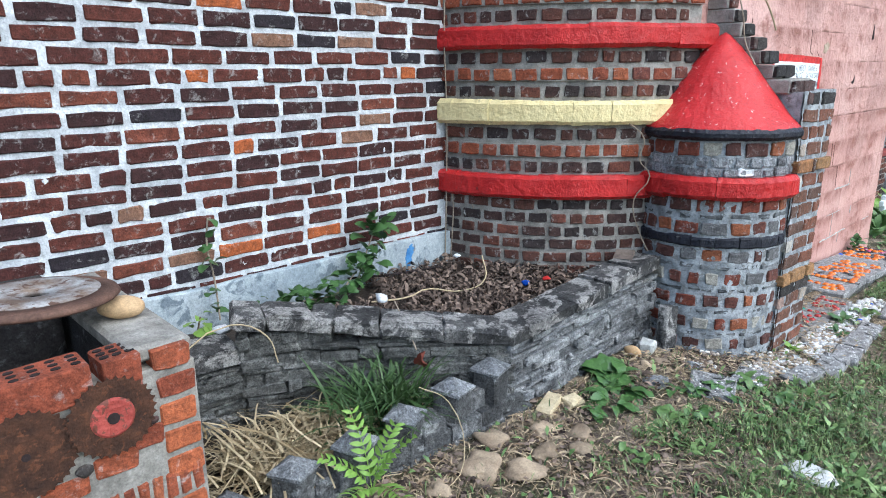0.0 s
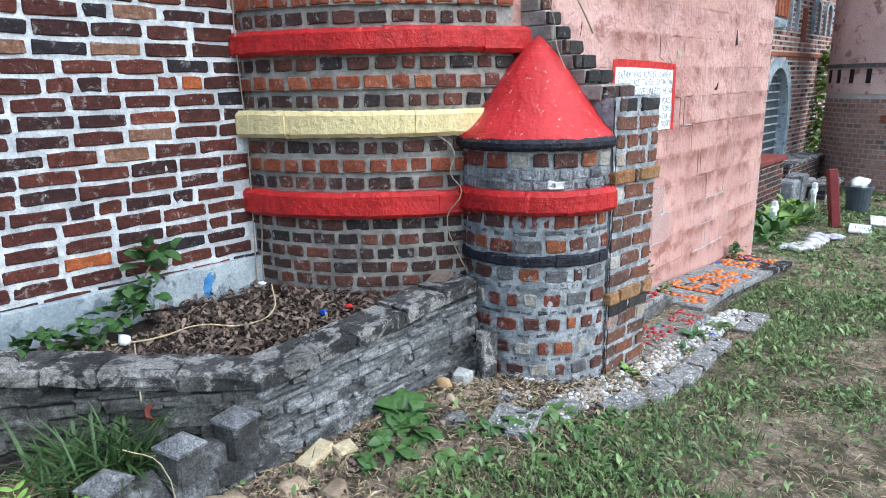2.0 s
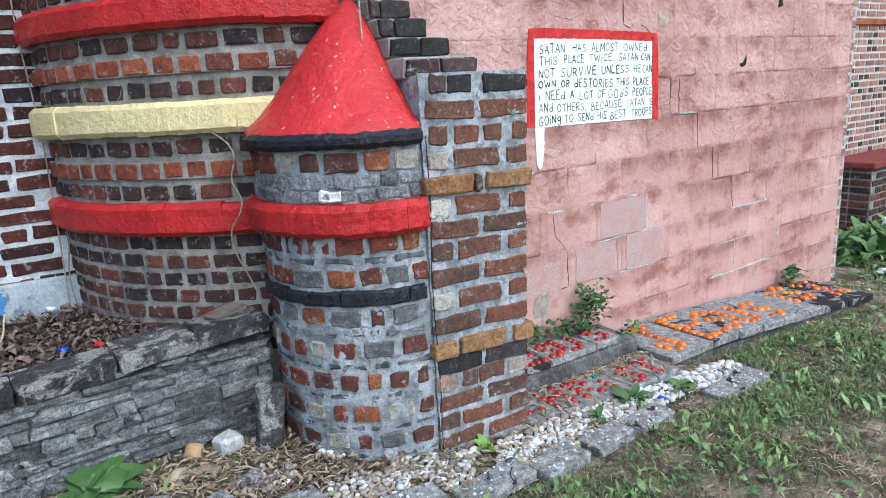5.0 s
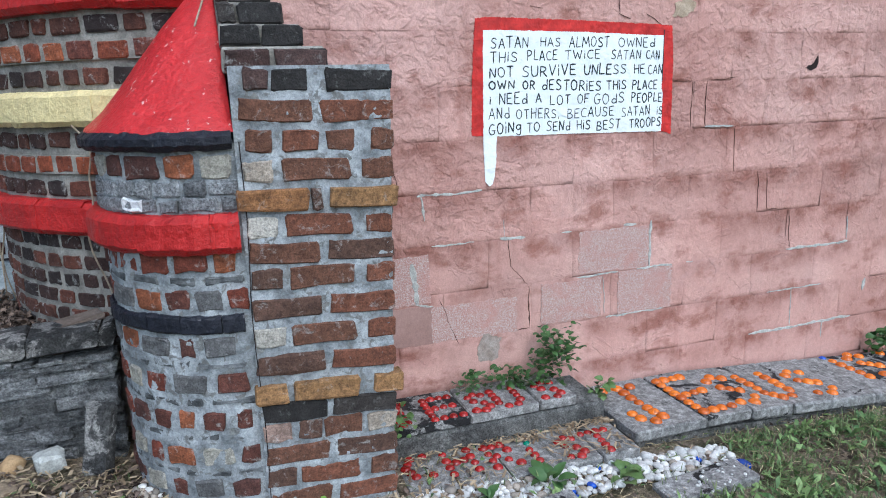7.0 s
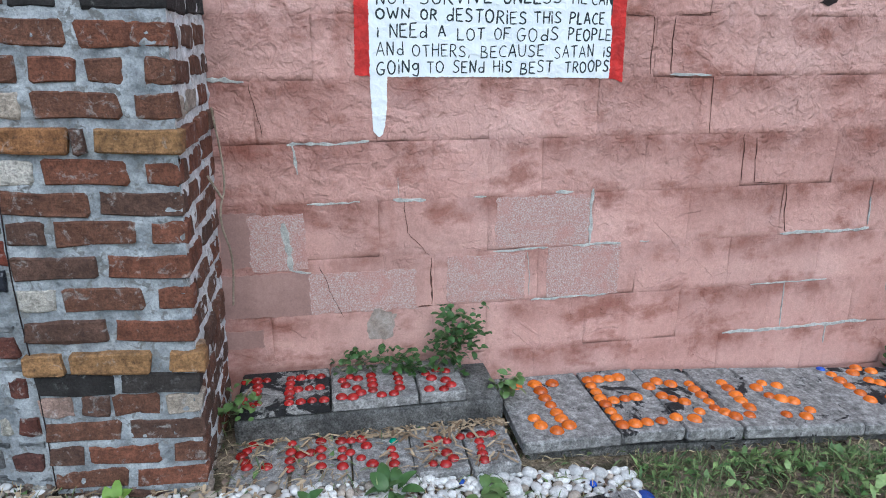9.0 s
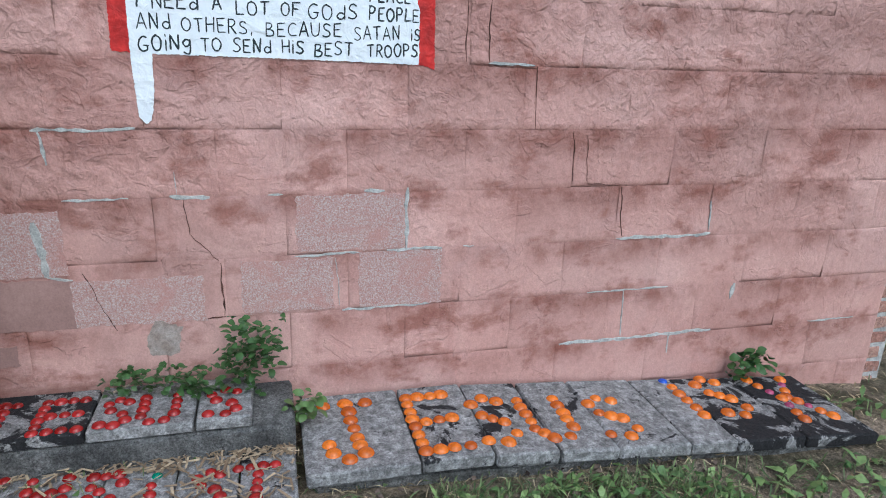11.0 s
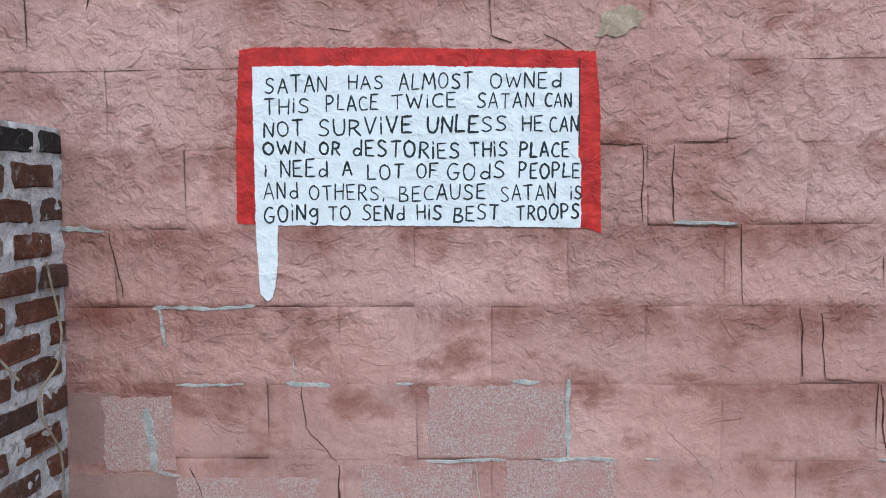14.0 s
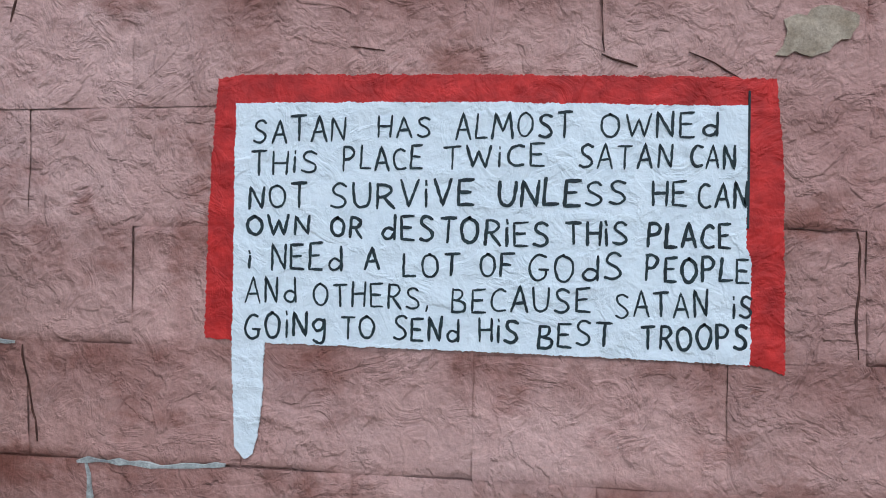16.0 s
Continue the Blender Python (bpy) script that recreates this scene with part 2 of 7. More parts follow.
def stone_material(name, dark, mid, light, lichen, stretchz=3.0, patch=0.57):
    k = Nodes(name)
    n = k.noise(1.0, 8, 0.7, at=k.stretch(7, 7, 7 * stretchz))
    col = k.ramp(n, [(0.28, dark), (0.5, mid), (0.74, light)])
    rnd = k.t.nodes.new("ShaderNodeObjectInfo").outputs["Random"]
    col = k.mix(1.0, col, k.ramp(rnd, [(0, 0.6), (1, 1.25)]), "MULTIPLY")
    col = k.mix(k.ramp(k.noise(9, 8, 0.7, warp=0.5), [(patch, 0.0), (patch + 0.06, 0.75)]), col, lichen)
    col = k.mix(k.ramp(k.noise(3.2, 5), [(0.5, 0.0), (0.68, 0.55)]), col, (0.028, 0.028, 0.030))
    return k.end(col, 0.92, k.add(k.noise(90, 6, 0.75), k.noise(26, 8, 0.7), 2.2), 0.014, 1.0, grit=0.55)


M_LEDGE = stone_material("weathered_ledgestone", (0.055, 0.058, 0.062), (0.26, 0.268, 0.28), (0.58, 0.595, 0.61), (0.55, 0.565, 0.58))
M_COPING = stone_material("blackened_coping", (0.028, 0.028, 0.030), (0.080, 0.080, 0.082), (0.20, 0.197, 0.193), (0.50, 0.488, 0.475), 1.0, 0.485)
M_STONE = stone_material("grey_rough_stone", (0.18, 0.19, 0.205), (0.36, 0.375, 0.40), (0.54, 0.555, 0.58), (0.55, 0.56, 0.57), 1.0)
M_EDGING = stone_material("stained_edging_stone", (0.05, 0.05, 0.052), (0.145, 0.148, 0.152), (0.32, 0.325, 0.33), (0.42, 0.43, 0.435), 1.0)
# darker ledgestone: staining and the bay's shade both put into the colour
M_LEDGE_GRIMY_SHADED = stone_material("grimy_shaded_ledgestone", (0.035, 0.036, 0.035), (0.145, 0.148, 0.144), (0.36, 0.363, 0.356), (0.34, 0.342, 0.33))
M_CONCRETE = stone_material("grimy_concrete", (0.09, 0.09, 0.088), (0.19, 0.19, 0.185), (0.30, 0.30, 0.295), (0.36, 0.36, 0.35), 1.0)


def slab_material(name, black):
    k = Nodes(name)
    col = k.ramp(k.noise(28, 8, 0.7), [(0.3, (0.10, 0.098, 0.096)), (0.5, (0.25, 0.248, 0.246)), (0.72, (0.48, 0.48, 0.48))])
    col = k.mix(k.ramp(k.noise(6.5, 9, 0.68, warp=0.7), [(black, 0.0), (black + 0.03, 1.0)]), col, (0.020, 0.020, 0.022))
    return k.end(col, 0.9, k.add(k.noise(110, 5), k.noise(30), 1.4), 0.007, 0.9, grit=0.45)


M_SLAB = slab_material("grey_paver", 0.60)
M_SLAB_BLACK = slab_material("half_black_paver", 0.53)
M_SLAB_TAR = slab_material("tarred_paver", 0.46)
M_PLASTER = plain("pale_blue_plaster", (0.25, 0.30, 0.34), (0.42, 0.475, 0.51), 5, 0.9, 0.012, 30, c=(0.17, 0.21, 0.245))
M_BLUE = plain("blue_splash", (0.05, 0.17, 0.42), (0.10, 0.28, 0.55), 18, 0.6, 0.001)
M_RUST = plain("rusty_iron", (0.034, 0.018, 0.013), (0.085, 0.038, 0.022), 22, 0.85, 0.008, 120, 0.15, c=(0.12, 0.050, 0.026))
M_DISC = plain("worn_painted_steel", (0.17, 0.12, 0.09), (0.40, 0.41, 0.42), 13, 0.6, 0.003, 120, 0.2, c=(0.10, 0.055, 0.038))
M_DISC_RIM = plain("brown_rusted_rim", (0.080, 0.045, 0.034), (0.15, 0.085, 0.062), 14, 0.75, 0.003, 120, 0.2)
M_TAN_STONE = plain("tan_river_stone", (0.38, 0.25, 0.13), (0.50, 0.35, 0.20), 8, 0.75, 0.002, 90)
M_PEBBLE = plain("white_pebble", (0.60, 0.61, 0.61), (0.78, 0.78, 0.77), 12, 0.7, 0.001, 90, vary=0.35)
M_PEBBLE_DULL = plain("dull_pebble", (0.30, 0.27, 0.23), (0.48, 0.42, 0.36), 15, 0.8, 0.001, 90, vary=0.4)
M_DARK_SLATE = plain("brown_slate", (0.11, 0.085, 0.072), (0.21, 0.17, 0.145), 14, 0.85, 0.004, 60)
M_ROCK = plain("brown_rock", (0.27, 0.20, 0.14), (0.47, 0.37, 0.26), 9, 0.9, 0.005, 60, vary=0.5)


def bead(name, colour, rough=0.18):
    k = Nodes(name)
    col = k.mix(k.ramp(k.noise(60), [(0.42, 0.0), (0.70, 0.75)]), colour, tuple(c * 0.45 for c in colour))
    rnd = k.t.nodes.new("ShaderNodeObjectInfo").outputs["Random"]
    col = k.mix(1.0, col, k.ramp(rnd, [(0, (0.62, 0.50, 0.45)), (0.5, 0.95), (1, (1.12, 1.20, 1.20))]), "MULTIPLY")
    m = k.end(col, rough, k.noise(40), 0.001, 0.3)
    k.b.inputs["Coat Weight"].default_value = 0.4
    return m


M_BEAD_ORANGE = bead("orange_glass", (0.70, 0.165, 0.012), 0.12)
M_BEAD_RED = bead("red_glass", (0.36, 0.017, 0.016))
M_BEAD_BLUE = bead("blue_glass", (0.02, 0.09, 0.52))
M_BEAD_PINK = bead("violet_glass", (0.42, 0.07, 0.17))
M_BEAD_GREEN = bead("green_glass", (0.01, 0.19, 0.12))


def leafy(name, a, b, rough=0.5, gloss=0.35):
    k = Nodes(name)
    isl = k.geo.outputs["Random Per Island"]
    col = k.mix(isl, a, b)
    col = k.mix(k.ramp(k.noise(60, 3), [(0.4, 0.0), (0.8, 0.4)]), col, tuple(c * 0.5 for c in a))
    m = k.end(col, rough, k.noise(120, 3), 0.001, 0.3)
    k.b.inputs["Specular IOR Level"].default_value = gloss
    return m


M_GRASS = leafy("lawn_grass", (0.034, 0.072, 0.020), (0.200, 0.250, 0.100), 0.6)
M_TUFT = leafy("long_grass", (0.030, 0.070, 0.020), (0.130, 0.205, 0.075), 0.5)
M_STRAW = leafy("dry_straw", (0.20, 0.145, 0.075), (0.62, 0.52, 0.34), 0.7, 0.25)
M_LEAF = leafy("broad_green_leaf", (0.036, 0.092, 0.026), (0.105, 0.190, 0.062), 0.40)
M_DOCK = leafy("dock_leaf", (0.040, 0.098, 0.026), (0.135, 0.245, 0.075), 0.34, 0.5)
M_LEAF_LIGHT = leafy("light_green_leaf", (0.14, 0.26, 0.045), (0.25, 0.38, 0.075), 0.5)
M_WEED = leafy("lawn_weed_leaf", (0.050, 0.115, 0.030), (0.25, 0.36, 0.13), 0.38)
M_DEAD_LEAF = leafy("dead_leaf", (0.024, 0.017, 0.015), (0.245, 0.185, 0.15), 0.8, 0.15)
M_RED_LEAF = leafy("dark_red_leaf", (0.13, 0.03, 0.022), (0.23, 0.06, 0.035), 0.6)
M_DRY_BITS = leafy("dry_bits", (0.16, 0.11, 0.07), (0.50, 0.40, 0.27), 0.8, 0.15)
M_VINE = plain("dry_vine_stem", (0.24, 0.19, 0.14), (0.38, 0.32, 0.25), 40, 0.9, 0.001)


def ground_material():
    k = Nodes("patchy_lawn_soil")
    col = k.ramp(k.noise(4.5, 9, 0.7), [(0.3, (0.060, 0.066, 0.032)), (0.45, (0.115, 0.100, 0.062)), (0.55, (0.32, 0.255, 0.185)), (0.70, (0.49, 0.41, 0.315))])
    col = k.mix(k.ramp(k.noise(60, 6, 0.7), [(0.45, 0.0), (0.7, 0.6)]), col, (0.075, 0.060, 0.040))
    return k.end(col, 0.95, k.add(k.noise(120, 5), k.noise(30), 2.0), 0.014, 0.9, grit=0.5)


M_GROUND = ground_material()
M_BLUE_BIN = plain("grey_blue_plastic", (0.045, 0.06, 0.075), (0.075, 0.095, 0.11), 6, 0.5, 0.001)
M_MAROON = plain("maroon_painted_post", (0.15, 0.018, 0.020), (0.20, 0.03, 0.03), 8, 0.6, 0.002)
M_WINDOW = plain("dark_block_infill", (0.05, 0.06, 0.07), (0.10, 0.115, 0.13), 8, 0.5, 0.002)
M_WHITE_BITS = plain("white_plastic", (0.62, 0.65, 0.68), (0.78, 0.80, 0.82), 10, 0.6, 0.002)
M_WOOD = plain("split_pale_wood", (0.38, 0.31, 0.19), (0.54, 0.46, 0.31), 18, 0.8, 0.004)
M_RED_ROOF = plain("dark_red_brick_cap", (0.16, 0.035, 0.03), (0.23, 0.05, 0.045), 12, 0.8, 0.004)


def pebble_rows(name, a, b):
    k = Nodes(name)
    col = k.mix(k.geo.outputs["Random Per Island"], a, b)
    col = k.mix(1.0, col, k.ramp(k.noise(40), [(0.3, 0.75), (0.7, 1.1)]), "MULTIPLY")
    return k.end(col, 0.75, k.noise(90), 0.001)


M_PEBBLE_ROWS = pebble_rows("white_pebble_rows", (0.50, 0.50, 0.50), (0.80, 0.80, 0.79))
M_PEBBLE_DULL_ROWS = pebble_rows("dull_pebble_rows", (0.20, 0.18, 0.16), (0.46, 0.40, 0.34))


# ---- helpers of this scene ----
R = random.Random(7)
NR = np.random.default_rng(11)


def gz(x, y=0.0):
    """The ground's height: it falls gently along the wall."""
    return float(np.interp(x, [-3, 1.0, 2.0, 2.9, 3.4, 3.9, 4.7, 5.4, 7.0, 8.3, 10, 14, 40], [0.40, 0.31, 0.29, 0.25, 0.17, 0.10, 0.06, 0.01, -0.09, -0.17, -0.21, -0.27, -0.5]))


def finish(name, bm, material, smooth=False):
    me = bpy.data.meshes.new(name)
    bm.normal_update()
    bm.to_mesh(me)
    bm.free()
    if smooth:
        me.shade_smooth()
    for m in material if isinstance(material, (list, tuple)) else [material]:
        me.materials.append(m)
    return me


def link(name, me, parent=None, m=None, label=""):
    ob = new(name, me)
    if parent:
        ob.parent = parent
    if m is not None:
        ob.matrix_basis = m
    if label:
        tagged(ob, label)
    return ob


def part(name, bm, material, parent, label="", smooth=False):
    return link(name, finish(name, bm, material, smooth), parent, None, label)


def thing(name, label, category="", group="", kind="", at=(0, 0, 0)):
    ob = new(name)
    ob.empty_display_size = 0.1
    ob.location = at
    return tagged(ob, label, category, group, kind)


def add_box(bm, x0, y0, z0, x1, y1, z1, bevel=0.0, jitter=0.0, rng=R):
    made = bmesh.ops.create_cube(bm, size=1.0, matrix=Matrix.Translation(((x0 + x1) / 2, (y0 + y1) / 2, (z0 + z1) / 2)) @ Matrix.Diagonal((x1 - x0, y1 - y0, z1 - z0, 1)))
    vs = made["verts"]
    if bevel:
        out = bmesh.ops.bevel(bm, geom=list({e for v in vs for e in v.link_edges}), offset=bevel, segments=1, affect="EDGES")
        vs = list({v for v in vs if v.is_valid} | set(out["verts"]))
    if jitter:
        for v in vs:
            v.co += Vector((rng.uniform(-1, 1), rng.uniform(-1, 1), rng.uniform(-1, 1))) * jitter
    return vs


def box(x0, y0, z0, x1, y1, z1, bevel=0.0, jitter=0.0, rng=R):
    bm = bmesh.new()
    add_box(bm, x0, y0, z0, x1, y1, z1, bevel, jitter, rng)
    return bm


def brick_mesh(name, w, h, d, material, rough=0.0035, rng=R, chamfer=0.004):
    """A brick with an uneven outline and worn front edges; its front faces -y at y = 0 and its body goes to y = d."""
    bm = bmesh.new()
    c = min(h, w) * 0.10
    out = [(-w / 2 + c, -h / 2), (0, -h / 2), (w / 2 - c, -h / 2), (w / 2, -h / 2 + c), (w / 2, h / 2 - c), (w / 2 - c, h / 2), (0, h / 2), (-w / 2 + c, h / 2), (-w / 2, h / 2 - c), (-w / 2, -h / 2 + c)]
    out = [(x + rng.uniform(-1, 1) * rough, z + rng.uniform(-1, 1) * rough) for x, z in out]
    k = 1 - 2 * chamfer / w, 1 - 2 * chamfer / h
    front = [bm.verts.new((x * k[0], rng.uniform(-1, 1) * rough * 0.5, z * k[1])) for x, z in out]
    ring = [bm.verts.new((x, chamfer, z)) for x, z in out]
    back = [bm.verts.new((x, d, z)) for x, z in out]
    bm.faces.new(front)
    n = len(out)
    for i in range(n):
        j = (i + 1) % n
        bm.faces.new((front[j], front[i], ring[i], ring[j]))
        bm.faces.new((ring[j], ring[i], back[i], back[j]))
    bmesh.ops.recalc_face_normals(bm, faces=bm.faces)
    return finish(name, bm, material)


def brick_set(name, sizes, d, material, count=5, rough=0.0035):
    return {s: [brick_mesh(name, s[0], s[1], d, material, rough) for _ in range(count)] for s in sizes}


def stone_mesh(name, material, flat=0.6, rng=R, sub=2, rough=0.12):
    """A rounded pebble or rock about one unit across."""
    bm = bmesh.new()
    bmesh.ops.create_icosphere(bm, subdivisions=sub, radius=0.5)
    s = Vector((rng.uniform(0, 50), rng.uniform(0, 50), rng.uniform(0, 50)))
    for v in bm.verts:
        k = 1 + rough * 2 * noise.noise(v.co * 2.2 + s)
        v.co = Vector((v.co.x * k, v.co.y * k * 0.85, v.co.z * k * flat))
    return finish(name, bm, material, True)


def sheet_object(name, verts, faces, material, smooth=False):
    me = bpy.data.meshes.new(name)
    me.from_pydata(verts, [], faces)
    for m in material if isinstance(material, (list, tuple)) else [material]:
        me.materials.append(m)
    if smooth:
        me.shade_smooth()
    return me


def tube(name, pts, radius, material, parent=None, label=""):
    cu = bpy.data.curves.new(name, "CURVE")
    cu.dimensions, cu.bevel_depth, cu.bevel_resolution, cu.resolution_u = "3D", radius, 1, 4
    sp = cu.splines.new("BEZIER")
    sp.bezier_points.add(len(pts) - 1)
    for bp, p in zip(sp.bezier_points, pts):
        bp.co, bp.handle_left_type, bp.handle_right_type = p, "AUTO", "AUTO"
    cu.materials.append(material)
    ob = new(name, cu)
    if parent:
        ob.parent = parent
    if label:
        tagged(ob, label)
    return ob


def ring_wall(bm, cx, cy, r, a0, a1, z0, z1, depth, n, wobble=0.0, chamfer=0.0, rng=R, profile=None):
    """A curved slab between the angles a0 and a1 (degrees) with its outer face at the radius r."""
    rows = []
    prof = profile or ([(r - depth, z0), (r - chamfer, z0), (r, z0 + chamfer), (r, z1 - chamfer), (r - chamfer, z1), (r - depth, z1)] if chamfer else [(r - depth, z0), (r, z0), (r, z1), (r - depth, z1)])
    for i in range(n + 1):
        a = radians(a0 + (a1 - a0) * i / n)
        rows.append([bm.verts.new((cx + (q + rng.uniform(-1, 1) * wobble) * math.cos(a), cy + (q + rng.uniform(-1, 1) * wobble) * math.sin(a), z + rng.uniform(-1, 1) * wobble)) for q, z in prof])
    m = len(prof)
    for p, q in zip(rows, rows[1:]):
        for i in range(m):
            j = (i + 1) % m
            bm.faces.new((p[i], q[i], q[j], p[j]))
    bm.faces.new(rows[0])
    bm.faces.new(list(reversed(rows[-1])))
    bmesh.ops.recalc_face_normals(bm, faces=bm.faces)
    return bm


def on_ring(cx, cy, r, a, z):
    """The pose of a brick whose front lies on a ring: a in degrees."""
    return pose(cx + r * math.cos(radians(a)), cy + r * math.sin(radians(a)), z, 0, 0, a + 90)


def rough_sheet(name, at, nu, nv, material, parent, amp=0.005, label=""):
    """A trowelled mortar face: a fine sheet that wanders in and out, so that it laps over some brick edges."""
    verts = []
    for j in range(nv + 1):
        for i in range(nu + 1):
            p, n = at(i / nu, j / nv)
            verts.append(tuple(p + n * amp * (1.1 * noise.noise(p * 19) + 0.8 * noise.noise(p * 47))))
    w = nu + 1
    faces = [(j * w + i, j * w + i + 1, (j + 1) * w + i + 1, (j + 1) * w + i) for j in range(nv) for i in range(nu)]
    return link(name, sheet_object(name, verts, faces, material, True), parent, None, label)


def ring_at(cx, cy, r, a0, a1, z0, z1):
    def at(u, v):
        a = radians(a0 + (a1 - a0) * u)
        n = Vector((math.cos(a), math.sin(a), 0))
        return Vector((cx, cy, z0 + (z1 - z0) * v)) + n * r, n
    return at


# ---- ground ----
def build_ground():
    xs = sorted(set([-400, -150, -60, -25, -10, -5, -3] + list(np.arange(-2, 9.01, 0.07).round(3)) + list(np.arange(9.5, 16, 0.5)) + [18, 22, 30, 60, 150, 400]))
    ys = sorted(set([-400, -150, -60, -25, -12, -7, -4] + list(np.arange(-2.5, 1.75, 0.07).round(3)) + [1.9, 2.3, 2.8, 3.3, 6, 15, 60, 150, 400]))
    verts = [(x, y, gz(x) - 0.01 + 0.022 * noise.noise((x * 1.7, y * 1.7, 0)) + 0.010 * noise.noise((x * 6, y * 6, 3))) for y in ys for x in xs]
    w = len(xs)
    faces = [(j * w + i, j * w + i + 1, (j + 1) * w + i + 1, (j + 1) * w + i) for j in range(len(ys) - 1) for i in range(w - 1)]
    tagged(link("ground", sheet_object("ground", verts, faces, M_GROUND, True)), "patchy lawn soil with thin grass and bare dirt", "ground", kind="structure")


build_ground()

# ---- brick house wall ----
BW_Y = 2.745      # face of the bricks
BW_PITCH, BW_LEN = 0.0765, 0.227


def build_brick_wall():
    bm = box(-4.0, BW_Y + 0.013, 0.0, 2.78, BW_Y + 0.30, 4.2)
    wall = tagged(link("wall_brick", finish("wall_brick", bm, M_MORTAR_WHITE)), "old dark red brick wall with thick white mortar joints", "wall", kind="structure")
    rough_sheet("mortar_face", lambda u, v: (Vector((-0.1 + 2.78 * u, BW_Y + 0.0045, 0.70 + 1.42 * v)), Vector((0, -1, 0))), 250, 128, M_MORTAR_WHITE, wall, 0.0050, "thick white trowelled mortar")
    kinds = brick_set("brick", [(0.204, 0.054), (0.095, 0.054)], 0.03, M_WALL_BRICK, 7, 0.0045)
    z, row = 0.734, 0
    rest = []
    while z < 4.1:
        x = -0.35 - (row % 2) * BW_LEN / 2 + R.uniform(-0.02, 0.02)
        header_row = row % 7 == 5
        while x < 2.70:
            s = (0.204, 0.054)
            if R.random() < (0.5 if header_row else 0.06):
                s = (0.095, 0.054)
            step = s[0] + BW_LEN - 0.204
            cx = x + s[0] / 2
            if cx > 0.1 and z < 2.06 and cx < 2.62:
                ob = link("brick", R.choice(kinds[s]), wall, pose(cx, BW_Y - R.uniform(0.0, 0.005), z + R.uniform(-0.003, 0.003), R.uniform(-1, 1), R.uniform(-0.8, 0.8), 0))
                ob.scale = (R.uniform(0.95, 1.05), 1, R.uniform(0.92, 1.12))
            elif cx < 2.62:
                rest.append((cx, z, s[0], s[1]))
            x += step
        z += BW_PITCH
        row += 1
    bm = bmesh.new()
    for cx, z, w, h in rest:
        add_box(bm, cx - w / 2, BW_Y, z - h / 2, cx + w / 2, BW_Y + 0.02, z + h / 2)
    tagged(part("brick_rest", bm, M_WALL_ROWS, wall, "more dark red bricks"), kind="stuff")
    bm = box(-4.0, BW_Y - 0.035, 0.0, 2.66, BW_Y + 0.004, 0.752, 0.006)
    bmesh.ops.subdivide_edges(bm, edges=[e for e in bm.edges if e.calc_length() > 1], cuts=40)
    for v in bm.verts:
        if v.co.z > 0.7:
            v.co.z += 0.014 * noise.noise((v.co.x * 4, 0, 0))
    tagged(link("plaster_base", finish("plaster_base", bm, M_PLASTER)), "pale blue-grey rendered base of the brick wall", "wall base", kind="structure")


build_brick_wall()

# ---- round tower ----
TX, TY, TR = 3.80, 2.85, 1.18


def build_tower():
    tower = tagged(thing("wall_tower", "round brick tower with red and yellow painted bands", "tower"), kind="structure")
    bm = bmesh.new()
    rough_sheet("mortar_face", ring_at(TX, TY, TR - 0.0065, 166, 256, 0.42, 2.25), 170, 160, M_MORTAR_DULL, tower, 0.0050, "rough dull mortar")
    ring_wall(bm, TX, TY, TR - 0.018, 150, 257, 0.1, 4.2, 0.25, 60)
    part("mortar_drum", bm, M_MORTAR_DULL, tower, "dull grey mortar core")

    def course(z, h, r, material, w0, w1, gap, name="brick"):
        kinds = [[brick_mesh("brick", w0 + (w1 - w0) * k / 4, h, 0.06, material) for _ in range(2)] for k in range(5)]
        a = 173.0 + R.uniform(0, 3)
        while a < 252:
            k = R.randrange(5)
            w = w0 + (w1 - w0) * k / 4
            da = math.degrees((w + gap) / r)
            link(name, R.choice(kinds[k]), tower, on_ring(TX, TY, r + R.uniform(-0.003, 0.003), a + da / 2, z + R.uniform(-0.003, 0.003)))
            a += da

    for i in range(7):
        course(0.948 - i * 0.0735, 0.052, TR, M_TOWER_DARK, 0.068, 0.125, 0.022)
    for z0 in (1.114, 1.510, 1.890):
        course(z0 + 0.044, 0.056, TR + 0.002, M_TOWER_DARK, 0.060, 0.120, 0.026)
        course(z0 + 0.132, 0.060, TR + 0.016, M_TOWER_ORANGE, 0.075, 0.110, 0.022)
        bm = bmesh.new()
        ring_wall(bm, TX, TY, TR + 0.010, 168, 256, z0 + 0.099, z0 + 0.166, 0.08, 48)
        part("mortar_course", bm, M_MORTAR_DULL, tower)
        course(z0 + 0.218, 0.056, TR + 0.002, M_TOWER_DARK, 0.060, 0.120, 0.026)
    course(2.20, 0.06, TR + 0.03, M_LEDGE, 0.16, 0.24, 0.02, "stone")
    for z0, z1, mat, nm, lab in ((0.985, 1.114, M_RED, "red_band", "red-painted brick band"), (1.382, 1.510, M_YELLOW, "yellow_band", "pale yellow painted brick band"), (1.772, 1.890, M_RED, "red_band", "red-painted brick band")):
        a = 170.0
        while a < 251:
            da = math.degrees(R.uniform(0.19, 0.27) / TR)
            bm = bmesh.new()
            off = R.uniform(-0.003, 0.004)
            ring_wall(bm, TX, TY, TR + 0.052 + off, a, a + da - 0.02, z0 + R.uniform(-0.004, 0.003), z1 + R.uniform(-0.003, 0.004), 0.12, 8, 0.0024, 0.020)
            part(nm, bm, mat, tower, lab)
            a += da
    return tower


build_tower()

# ---- small turret with a cone ----
UX, UY, UR = 3.62, 1.615, 0.415


